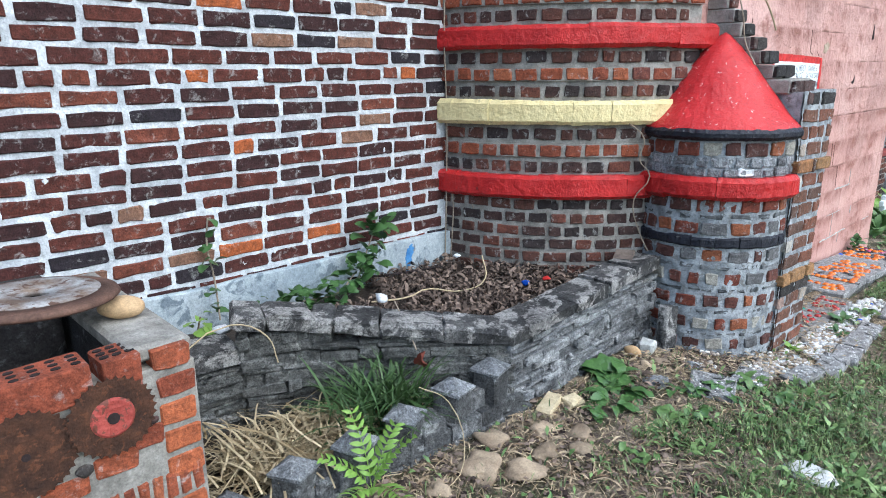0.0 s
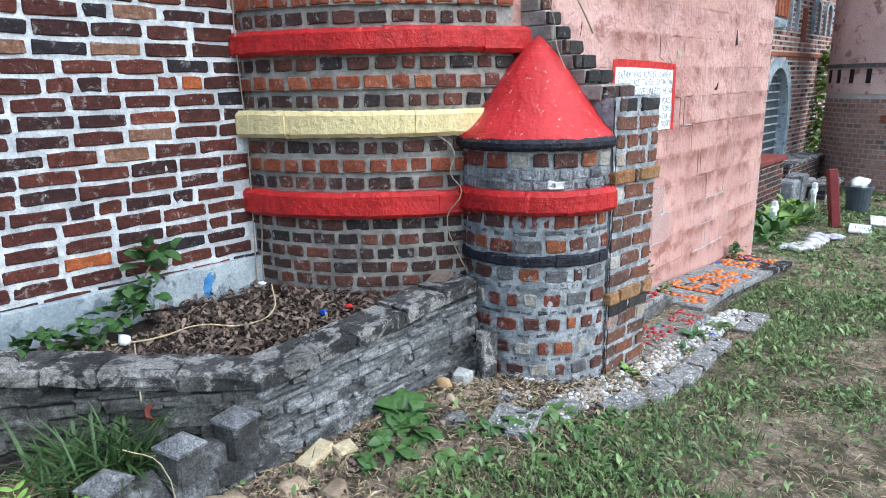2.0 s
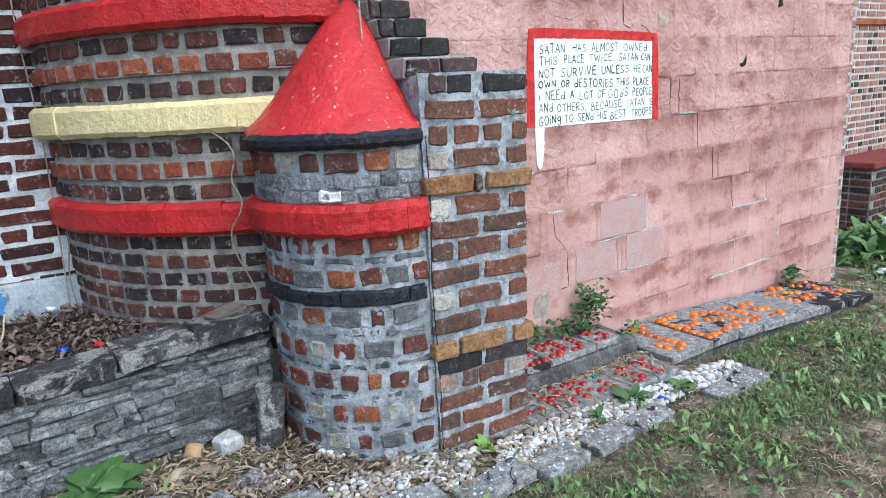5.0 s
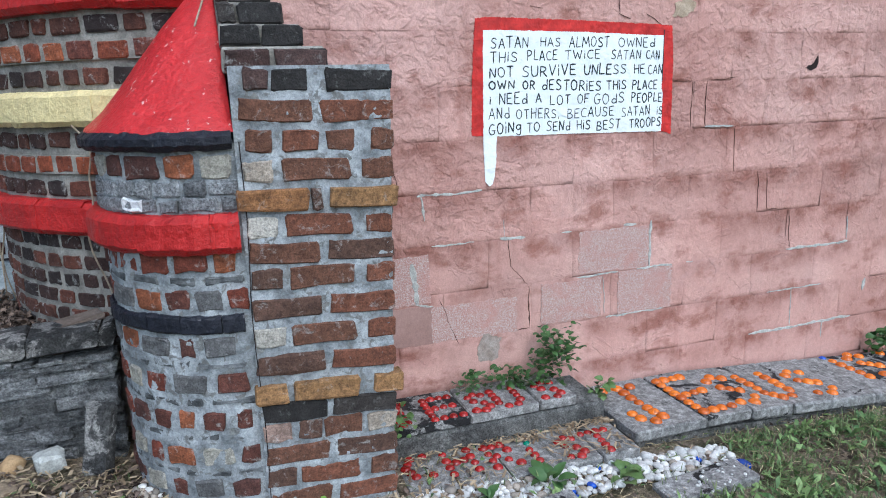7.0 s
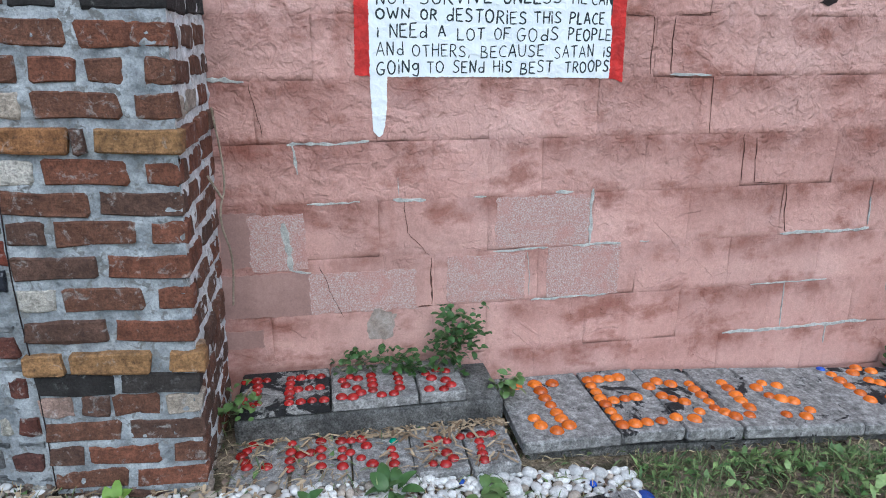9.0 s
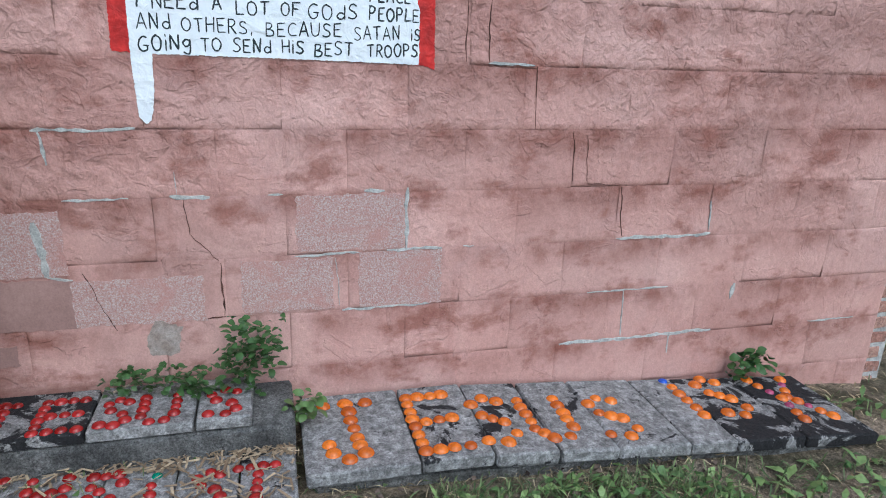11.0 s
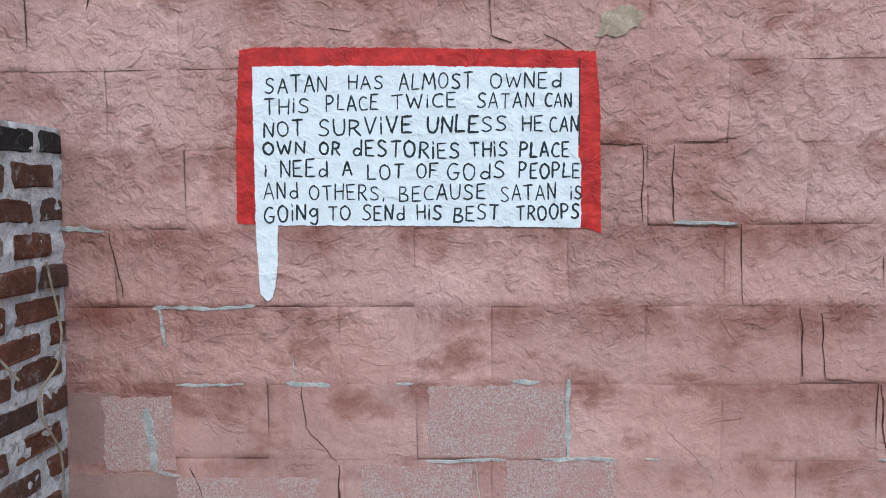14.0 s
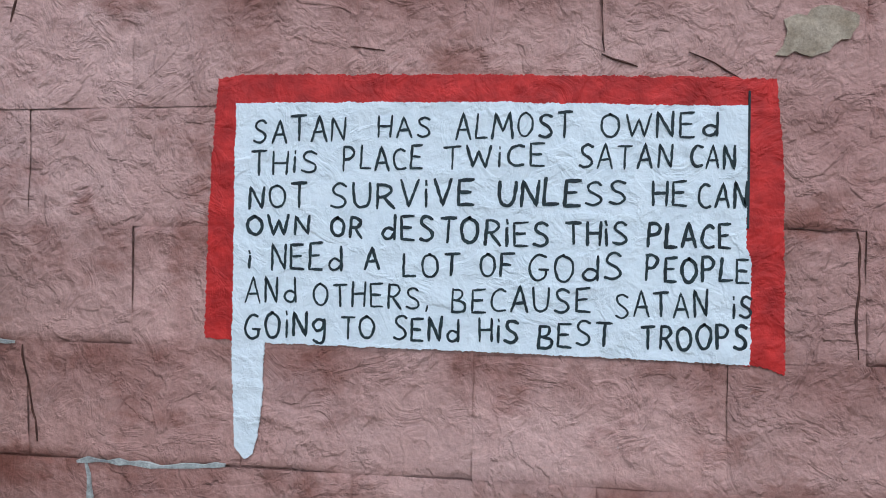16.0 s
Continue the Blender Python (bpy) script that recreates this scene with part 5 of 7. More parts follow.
# ---- rocks lying about ----
def build_rocks():
    for x, y, s, flat, mat, lab in ((1.66, 1.50, 0.13, 0.5, M_ROCK, "brown rounded rock on bare soil"), (1.86, 1.40, 0.12, 0.45, M_ROCK, "tan rounded rock on bare soil"), (1.50, 1.39, 0.15, 0.4, M_ROCK, "brown flat rock on bare soil"), (1.75, 1.30, 0.10, 0.4, M_ROCK, "brown flat rock on bare soil"),
                                    (1.60, 1.28, 0.14, 0.4, M_ROCK, "brown flat rock on bare soil"), (1.95, 1.28, 0.12, 0.4, M_ROCK, "brown flat rock on bare soil"), (1.85, 1.20, 0.10, 0.35, M_ROCK, "brown flat rock on bare soil"), (2.82, 1.575, 0.085, 0.85, M_TAN_STONE, "orange-tan rock beside the raised bed"),
                                    (2.72, 1.45, 0.12, 0.4, M_ROCK, "brown flat rock beside the raised bed"), (2.83, 1.42, 0.10, 0.45, M_ROCK, "brown rock beside the raised bed"), (2.62, 1.33, 0.13, 0.3, M_STONE, "grey flat rock in the weeds"), (2.33, 0.585, 0.16, 0.2, M_PEBBLE, "flat pale stone in the lawn"), (2.93, 1.30, 0.11, 0.3, M_STONE, "grey flat rock in the weeds"), (1.30, 1.40, 0.09, 0.4, M_ROCK, "brown rock on bare soil")):
        ob = link("rock", stone_mesh("rock", mat, flat, rough=0.34, sub=3), None, pose(x, y, gz(x) + s * flat * 0.10, R.uniform(-8, 8), R.uniform(-8, 8), R.uniform(0, 360)))
        ob.scale = (s, s, s)
        tagged(ob, lab, "rock", "loose rocks")
    ob = part("concrete_lump", box(-0.045, -0.04, 0, 0.045, 0.04, 0.065, 0.012, 0.006), M_BARE, None)
    ob.matrix_basis = pose(2.94, 1.56, gz(2.94) - 0.005, 0, 0, 15)
    tagged(ob, "pale broken lump of concrete beside the raised bed", "rubble")
    ob = part("leaning_stone", box(-0.05, -0.028, 0, 0.05, 0.028, 0.25, 0.010, 0.010), M_COPING, None)
    ob.matrix_basis = pose(3.085, 1.53, 0.205, -9, 7, -12)
    tagged(ob, "grey moulded stone leaning between turret and raised bed", "stone")
    for k, (x, y, w, a) in enumerate(((2.03, 1.50, 0.17, 20), (2.14, 1.46, 0.08, -10))):
        ob = part("wood_offcut", box(-w / 2, -0.035, 0, w / 2, 0.035, 0.028, 0.006, 0.006), M_WOOD, None)
        ob.matrix_basis = pose(x, y, gz(x) + 0.004, 4, -3, a)
        tagged(ob, "pale yellow split wood offcut on the ground", "wood", "wood offcuts")
    ob = part("slate_shard", box(-0.11, -0.05, 0, 0.11, 0.05, 0.012, 0.003, 0.006), M_DARK_SLATE, None)
    ob.matrix_basis = pose(3.02, 1.78, 0.685, 3, -6, 25)
    tagged(ob, "thin brown slate shard on the raised bed's coping", "slate")


build_rocks()


# ---- low edging of capped stones ----
def build_edging():
    for i in range(11):
        k = i / 10
        x, y = 0.70 + 1.10 * k, 1.672 - 0.040 * k
        tall = i % 2 == 0
        z1 = 0.400 + 0.108 * k - (0.0 if tall else 0.050)
        w = 0.056 if tall else 0.053
        bm = bmesh.new()
        add_box(bm, -w, -w, 0.22, w, w, z1, 0.008, 0.003)
        ob = part("edging_stone", bm, M_EDGING, None)
        ob.matrix_basis = pose(x, y, 0, R.uniform(-2, 2), R.uniform(-2, 2), -8 + R.uniform(-9, 9) + (24 if tall else 0))
        if tall:
            bm, c = bmesh.new(), w + 0.005
            foot = [bm.verts.new((a * c, b * c, z1 + 0.001)) for a, b in ((-1, -1), (1, -1), (1, 1), (-1, 1))]
            brim = [bm.verts.new((v.co.x + R.uniform(-1, 1) * 0.003, v.co.y + R.uniform(-1, 1) * 0.003, z1 + 0.012)) for v in foot]
            tip = bm.verts.new((R.uniform(-0.01, 0.01), R.uniform(-0.01, 0.01), z1 + 0.052))
            for p in range(4):
                bm.faces.new((foot[p], foot[(p + 1) % 4], brim[(p + 1) % 4], brim[p]))
                bm.faces.new((brim[p], brim[(p + 1) % 4], tip))
            bm.faces.new(list(reversed(foot)))
            part("pyramid_cap", bm, M_STONE, ob, "pale blue-grey pyramid cap")
        tagged(ob, "grey stone edging block with a pyramid top" if tall else "low grey stone edging block", "edging stone", "edging stones")
    low = tagged(thing("edging_wall", "low wall of rough grey stone under the edging caps", "wall"), kind="structure")
    for z0, start in ((0.19, 0.66), (0.255, 0.66), (0.32, 1.05)):
        x = start
        while x < 1.84:
            w = R.uniform(0.08, 0.17)
            y = 1.672 - 0.040 * (x - 0.70) / 1.10
            ob = part("edging_course_stone", box(0, -0.066 - R.uniform(0, 0.008), z0, w - 0.004, 0.066, z0 + 0.062, 0.007, 0.006), M_EDGING, low)
            ob.matrix_basis = pose(x, y, 0, 0, 0, -7.8)
            x += w


build_edging()


# ---- brick fire pit with saw blades ----
def build_firepit():
    pit = thing("brick_firepit", "orange brick fire pit with saw blades set in grey mortar", "fire pit")
    FY = 1.55
    part("mortar_front", box(-0.5, FY + 0.006, 0.25, 0.60, FY + 0.10, 0.97, 0.006, 0.002), M_MORTAR_DULL, pit, "grey mortar face")
    part("side_block", box(0.455, FY + 0.05, 0.25, 0.592, 2.30, 1.005, 0.01, 0.004), M_BLACK_BRICK, pit, "sooty brick side")
    part("plaster_cap", box(0.44, FY + 0.012, 0.985, 0.600, 2.30, 1.032, 0.012, 0.005), M_MORTAR_DULL, pit, "smeared pale mortar cap")
    part("back_block", box(-0.5, 2.12, 0.25, 0.44, 2.30, 1.06, 0.01, 0.004), M_BLACK_BRICK, pit, "sooty back bricks")
    # pit floor: one block in the near-black gap colour
    part("floor", box(-0.5, FY + 0.10, 0.25, 0.455, 2.12, 0.60), M_DARK, pit, "near-black pit floor")

    def b(w, h, x, z, tilt=0, mat=M_HOT_BRICK, d=0.08, out=0.0):
        link("brick", brick_mesh("brick", w, h, d, mat, 0.003), pit, pose(x, FY - out, z, 0, tilt, 0))

    for i in range(5):
        b(0.092, 0.058, 0.545 + R.uniform(-0.004, 0.004), 1.000 - i * 0.0755 - 0.01, R.uniform(-2, 2))
    for i, x in enumerate(np.arange(0.30, 0.60, 0.034)):
        b(0.026, 0.075, float(x), 0.640, R.uniform(-4, 4), M_TOWER_ORANGE)
    for x, z, w in ((0.27, 0.735, 0.10), (0.385, 0.760, 0.10), (0.465, 0.80, 0.075), (0.13, 0.69, 0.14), (0.10, 0.58, 0.2), (0.33, 0.56, 0.2), (0.53, 0.565, 0.12)):
        b(w, 0.056, x, z, R.uniform(-3, 3))
    # hollow bricks on the rim, with holes through the top
    for cx, w, z, n in ((0.235, 0.245, 0.985, 6), (0.425, 0.085, 0.982, 3), (-0.02, 0.24, 0.985, 6)):
        bm = bmesh.new()
        add_box(bm, -w / 2, -0.008, -0.045, w / 2, 0.10, 0.045, 0.004, 0.002)
        hb = part("hollow_brick", bm, M_HOT_BRICK, pit, "orange extruded brick with rows of holes")
        hb.matrix_basis = pose(cx, FY, z, 0, -1, 0)
        for i in range(n):
            for yy in (0.022, 0.048, 0.074):
                bm = bmesh.new()
                bmesh.ops.create_cone(bm, cap_ends=True, segments=10, radius1=0.0072, radius2=0.0072, depth=0.004)
                for v in bm.verts:
                    v.co.x *= 1.5
                h = part("hole", bm, M_DARK, hb, "dark core hole")
                h.matrix_basis = pose(-w / 2 + (i + 0.5) * w / n, yy, 0.0455)
    # two toothed saw blades on the face
    for cx, cz, r, red in ((0.386, 0.890, 0.098, True), (0.205, 0.862, 0.105, False)):
        blade = thing("saw_blade", "rusty round saw blade with a red-painted hub" if red else "rusty round saw blade set in the brick face", "saw blade", "rusty saw blades", at=(cx, FY - 0.006 - (0.006 if red else 0.0), cz))
        blade.rotation_euler = (radians(90), 0, 0)
        bm = bmesh.new()
        n = 96
        lo = [bm.verts.new(((r + (0.004 if i % 3 == 0 else -0.004)) * math.cos(2 * math.pi * i / n), (r + (0.004 if i % 3 == 0 else -0.004)) * math.sin(2 * math.pi * i / n), 0)) for i in range(n)]
        hi = [bm.verts.new((v.co.x, v.co.y, 0.004)) for v in lo]
        bm.faces.new(list(reversed(lo)))
        bm.faces.new(hi)
        for i in range(n):
            bm.faces.new((lo[i], lo[(i + 1) % n], hi[(i + 1) % n], hi[i]))
        part("disc", bm, M_RUST, blade)
        if red:
            bm = bmesh.new()
            bmesh.ops.create_cone(bm, cap_ends=True, segments=32, radius1=0.050, radius2=0.044, depth=0.005)
            part("hub", bm, M_HUB, blade, "chipped faded red hub").location = (0, 0, 0.0065)
        bm = bmesh.new()
        bmesh.ops.create_cone(bm, cap_ends=True, segments=16, radius1=0.014 if red else 0.009, radius2=0.014 if red else 0.009, depth=0.004)
        part("bore", bm, M_DARK, blade, "dark centre hole").location = (0, 0, 0.009 if red else 0.0035)
    for x, z, s in ((0.312, 0.775, 0.04), (0.478, 0.842, 0.026)):
        ob = link("clinker", stone_mesh("clinker", M_BLACK_BRICK, 0.8), pit, pose(x, FY - 0.004, z))
        ob.scale = (s, s * 0.6, s)
    # round steel plate lying over the pit
    disc = thing("steel_plate", "round worn steel plate with a rusty rim over the fire pit", "metal plate", at=(0.335, 1.865, 1.118))
    disc.rotation_euler = (radians(-1.5), radians(2), 0)
    bm = bmesh.new()
    prof = [(0.032, -0.004), (0.032, 0.010), (0.085, 0.012), (0.110, 0.018), (0.150, 0.014), (0.152, 0.004), (0.150, -0.004)]
    n = 56
    rows = [[bm.verts.new((q * math.cos(2 * math.pi * i / n), q * math.sin(2 * math.pi * i / n), z)) for i in range(n)] for q, z in prof]
    for p, q in zip(rows, rows[1:] + rows[:1]):
        for i in range(n):
            bm.faces.new((p[i], p[(i + 1) % n], q[(i + 1) % n], q[i]))
    bmesh.ops.recalc_face_normals(bm, faces=bm.faces)
    part("plate", bm, M_DISC, disc, "worn pale grey plate with a centre hole", True)
    bm = bmesh.new()
    rows = [[bm.verts.new((q * math.cos(2 * math.pi * i / n), q * math.sin(2 * math.pi * i / n), z)) for i in range(n)] for q, z in [(0.149, -0.004), (0.149, 0.013), (0.190, 0.006), (0.196, -0.004), (0.190, -0.010)]]
    for p, q in zip(rows, rows[1:] + rows[:1]):
        for i in range(n):
            bm.faces.new((p[i], p[(i + 1) % n], q[(i + 1) % n], q[i]))
    bmesh.ops.recalc_face_normals(bm, faces=bm.faces)
    part("rim", bm, M_DISC_RIM, disc, "brown rusted rim", True)
    part("post", box(-0.06, 0.09, -0.085, 0.06, 0.15, -0.004, 0.004), M_BLACK_BRICK, disc, "sooty brick prop")
    ob = link("river_stone", stone_mesh("river_stone", M_TAN_STONE, 0.42, sub=3, rough=0.04), None, pose(0.515, 1.80, 1.062, 0, 0, -35))
    ob.scale = (0.125, 0.10, 0.14)
    tagged(ob, "smooth oval tan river stone on the mortar cap", "stone")


build_firepit()


# ---- leaves and plants ----
def leaf_mesh(name, length, width, material, droop=0.5, fold=0.25, n=6, wavy=0.0, heart=False):
    """A leaf from the origin along +x: a midrib that rises and droops, two halves folded up."""
    bm = bmesh.new()
    rows = []
    s = R.uniform(0, 30)
    for i in range(n + 1):
        k = i / n
        w = width / 2 * (math.sin(math.pi * min(1, k * 0.92 + 0.06)) ** (0.55 if heart else 0.8))
        x, z = length * k * (1 - 0.15 * droop * k), length * (0.45 * k - (0.5 + droop) * k * k) * 0.6
        wz = wavy * width * noise.noise((k * 4, s, 0))
        rows.append([bm.verts.new((x, -w, z + fold * w + wz)), bm.verts.new((x, 0, z)), bm.verts.new((x, w, z + fold * w - wz))])
    for p, q in zip(rows, rows[1:]):
        bm.faces.new((p[0], q[0], q[1], p[1]))
        bm.faces.new((p[1], q[1], q[2], p[2]))
    return finish(name, bm, material, True)


def rosette(label, x, y, z, count, length, width, material, tilt=(5, 50), spread=0.02, name="weed", group="", droop=0.5):
    plant = thing(name, label, "plant", group, at=(x, y, z))
    kinds = [leaf_mesh("leaf", length * R.uniform(0.75, 1.1), width * R.uniform(0.8, 1.15), material, droop * R.uniform(0.6, 1.4), R.uniform(0.1, 0.35), 6, 0.25) for _ in range(5)]
    for i in range(count):
        a = 360 * i / count * 2.4 + R.uniform(-25, 25)
        ob = link("leaf", R.choice(kinds), plant, pose(R.uniform(-1, 1) * spread, R.uniform(-1, 1) * spread, R.uniform(0, 0.01), R.uniform(-20, 20), -R.uniform(*tilt), a))
        ob.scale = [R.uniform(0.7, 1.1)] * 3
    return plant


def climber(label, path, count, size, material, name="vine", spread=0.06, stems=True, group=""):
    """Leaves scattered along a stem."""
    plant = thing(name, label, "plant", group, at=path[0])
    o = Vector(path[0])
    pts = [Vector(p) - o for p in path]
    if stems:
        tube("stem", pts, 0.004, M_VINE, plant)
    kinds = [leaf_mesh("leaf", size * R.uniform(0.8, 1.2), size * R.uniform(0.65, 0.9), material, R.uniform(0.1, 0.6), R.uniform(0.05, 0.3), 4, 0.2, True) for _ in range(5)]
    for i in range(count):
        k = R.uniform(0, len(pts) - 1.001)
        p = pts[int(k)].lerp(pts[int(k) + 1], k % 1) + Vector((R.uniform(-1, 1), R.uniform(-1, 0.4), R.uniform(-0.6, 1))) * spread
        ob = link("leaf", R.choice(kinds), plant, pose(p.x, p.y, p.z, R.uniform(-40, 40), R.uniform(-60, 20), R.uniform(160, 380)))
        ob.scale = [R.uniform(0.6, 1.2)] * 3
    return plant


def build_plants():
    for x, y, n, ln, w, mt, tilt in ((2.50, 1.50, 19, 0.165, 0.080, M_DOCK, (-2, 42)), (2.40, 1.41, 12, 0.14, 0.068, M_DOCK, (-4, 28)), (2.27, 1.35, 13, 0.125, 0.060, M_DOCK, (-4, 26)), (2.13, 1.33, 6, 0.08, 0.04, M_DOCK, (0, 35))):
        rosette("broad-leaved dock plant beside the raised bed", x, y, gz(x), n, ln, w, mt, tilt, 0.05, "dock_plant", "broad-leaved weeds")
    for x, y, n, ln, w, mt in ((2.74, 1.10, 16, 0.15, 0.065, M_DOCK), (2.92, 1.02, 11, 0.13, 0.05, M_WEED), (2.62, 1.20, 9, 0.11, 0.045, M_DOCK), (2.34, 1.10, 12, 0.11, 0.050, M_WEED), (2.46, 1.02, 9, 0.09, 0.042, M_DOCK), (2.86, 0.82, 12, 0.11, 0.045, M_DOCK), (2.60, 0.86, 10, 0.09, 0.040, M_WEED), (3.10, 0.84, 9, 0.10, 0.040, M_WEED), (1.98, 1.06, 9, 0.09, 0.035, M_WEED)):
        rosette("broad-leaved weed at the lawn's edge", x, y, gz(x), n, ln * 0.85, w * 0.85, mt, (-3, 38), 0.06, "lawn_weed", "broad-leaved weeds")
    rosette("small weed among white pebbles", 4.62, 1.10, 0.07, 10, 0.09, 0.045, M_LEAF, (10, 60), 0.03, "weed", "weeds in the pebbles")
    rosette("small weed among white pebbles", 4.92, 1.06, 0.05, 12, 0.09, 0.045, M_WEED, (10, 60), 0.05, "weed", "weeds in the pebbles")
    rosette("small weed among white pebbles", 4.33, 1.04, 0.08, 9, 0.07, 0.035, M_LEAF, (10, 60), 0.04, "weed", "weeds in the pebbles")
    rosette("light green sprig at the pier's foot", 3.80, 1.13, 0.11, 9, 0.07, 0.035, M_LEAF_LIGHT, (20, 75), 0.02, "weed", "weeds in the pebbles")
    # grass tuft and straw in the bay before the bed
    tuft = thing("grass_tuft", "tuft of long green grass in the corner bay", "grass", at=(1.42, 1.84, 0.32))
    kinds = [leaf_mesh("blade", R.uniform(0.20, 0.40), R.uniform(0.006, 0.013), M_TUFT, R.uniform(0.4, 1.2), 0.2, 7) for _ in range(8)]
    for i in range(300):
        link("blade", R.choice(kinds), tuft, pose(R.gauss(0, 0.10), R.gauss(0, 0.045), 0.0, R.uniform(-20, 20), -R.uniform(35, 88), R.uniform(0, 360)))
    bm = bmesh.new()
    for i in range(1300):
        x, y = R.gauss(1.08, 0.21), R.gauss(1.90, 0.11)
        if x < 0.66 or y < 1.72:
            continue
        a, ln, w = R.gauss(0.5, 0.95), R.uniform(0.08, 0.34), R.uniform(0.0016, 0.0044)
        z = 0.33 + R.uniform(0, 0.08)
        bend, rise = R.uniform(-0.5, 0.5), R.uniform(-0.1, 0.35)
        prev = None
        for k in range(5):
            t = k / 4
            px, py = x + math.cos(a + bend * t) * ln * (t - 0.5), y + math.sin(a + bend * t) * ln * (t - 0.5)
            pz = z + rise * ln * t - 0.25 * ln * t * t
            q = [bm.verts.new((px - math.sin(a) * w, py + math.cos(a) * w, pz)), bm.verts.new((px + math.sin(a) * w, py - math.cos(a) * w, pz + 0.002))]
            if prev:
                bm.faces.new((prev[0], prev[1], q[1], q[0]))
            prev = q
    tagged(part("dry_straw", bm, M_STRAW, None, "heap of dry straw and grass stems in the corner bay"), category="straw", kind="stuff")
    bm = bmesh.new()
    bmesh.ops.create_grid(bm, x_segments=24, y_segments=12, size=0.5)
    for v in bm.verts:
        v.co = Vector((1.20 + v.co.x * 1.3, 1.95 + v.co.y * 0.62, 0.0))
        v.co.z = 0.325 + 0.04 * noise.noise(v.co * 4)
    tagged(part("bay_soil", bm, M_BED_SOIL, None, "dark soil under the straw", True), category="soil", kind="structure")
    # fern-like weed
    sumac = thing("fern_weed", "light green fern-like weed beside the edging stones", "plant", at=(1.12, 1.53, 0.31))
    lf = [leaf_mesh("leaflet", 0.045, 0.016, M_LEAF_LIGHT, 0.3, 0.1, 4) for _ in range(3)]
    for a, el, ln in ((20, 50, 0.22), (140, 45, 0.20), (260, 30, 0.22), (320, 60, 0.24), (85, 70, 0.26), (200, 25, 0.18)):
        fr = thing("frond", "feathered light green frond")
        fr.parent = sumac
        fr.matrix_basis = pose(0, 0, 0.02, 0, -el, a)
        tube("rib", [(0, 0, 0), (ln * 0.5, 0, 0.01), (ln, 0, -0.03)], 0.0018, M_LEAF_LIGHT, fr)
        for i in range(9):
            k = 0.2 + 0.8 * i / 8
            for s in (-1, 1):
                o = link("leaflet", R.choice(lf), fr, pose(ln * k, 0, 0.012 - 0.045 * max(0, k - 0.4) ** 2 * 2, R.uniform(-15, 15), 0, s * R.uniform(50, 70)))
                o.scale = [1.15 - 0.6 * abs(k - 0.5)] * 3
    # vines along the brick wall's base
    climber("dark green heart-leaved vine on the bed's soil", [(1.28, 2.55, 0.60), (1.50, 2.58, 0.62), (1.72, 2.56, 0.62), (1.85, 2.60, 0.68)], 130, 0.062, M_LEAF, "vine", 0.075, True, "vines")
    climber("dark green heart-leaved vine climbing the wall's base", [(1.86, 2.60, 0.62), (1.93, 2.62, 0.74), (2.00, 2.64, 0.84), (2.06, 2.66, 0.90)], 60, 0.072, M_LEAF, "vine", 0.07, True, "vines")
    climber("thin green climber against the brick wall", [(1.14, 2.62, 0.62), (1.16, 2.68, 0.78), (1.15, 2.70, 0.95), (1.17, 2.71, 1.06)], 14, 0.06, M_LEAF, "vine", 0.03, True, "vines")
    climber("light green sprig by the fire pit", [(0.98, 2.5, 0.62), (0.99, 2.46, 0.72)], 10, 0.06, M_LEAF_LIGHT, "sprig", 0.04)
    # weeds at the pink wall's foot
    climber("bushy green weed at the pink wall's foot", [(4.85, 1.66, 0.20), (4.92, 1.67, 0.30), (4.95, 1.67, 0.38)], 260, 0.030, M_LEAF, "wall_weed", 0.085, True, "weeds at the wall")
    climber("low green weed at the pink wall's foot", [(4.48, 1.66, 0.21), (4.58, 1.66, 0.25), (4.72, 1.65, 0.24), (4.78, 1.60, 0.22)], 170, 0.030, M_LEAF, "wall_weed", 0.05, True, "weeds at the wall")
    climber("green weed on the kerb's corner", [(5.06, 1.56, 0.12), (5.08, 1.53, 0.17), (5.12, 1.52, 0.20)], 40, 0.034, M_WEED, "wall_weed", 0.05, True, "weeds at the wall")
    climber("green weed beside the pier", [(4.13, 1.47, 0.20), (4.14, 1.42, 0.24), (4.17, 1.50, 0.26)], 36, 0.034, M_WEED, "wall_weed", 0.05, True, "weeds at the wall")
    climber("dark green weed at the pink wall's foot", [(6.90, 1.68, 0.02), (6.98, 1.67, 0.07), (7.08, 1.68, 0.03)], 60, 0.045, M_LEAF, "wall_weed", 0.055, True, "weeds at the wall")
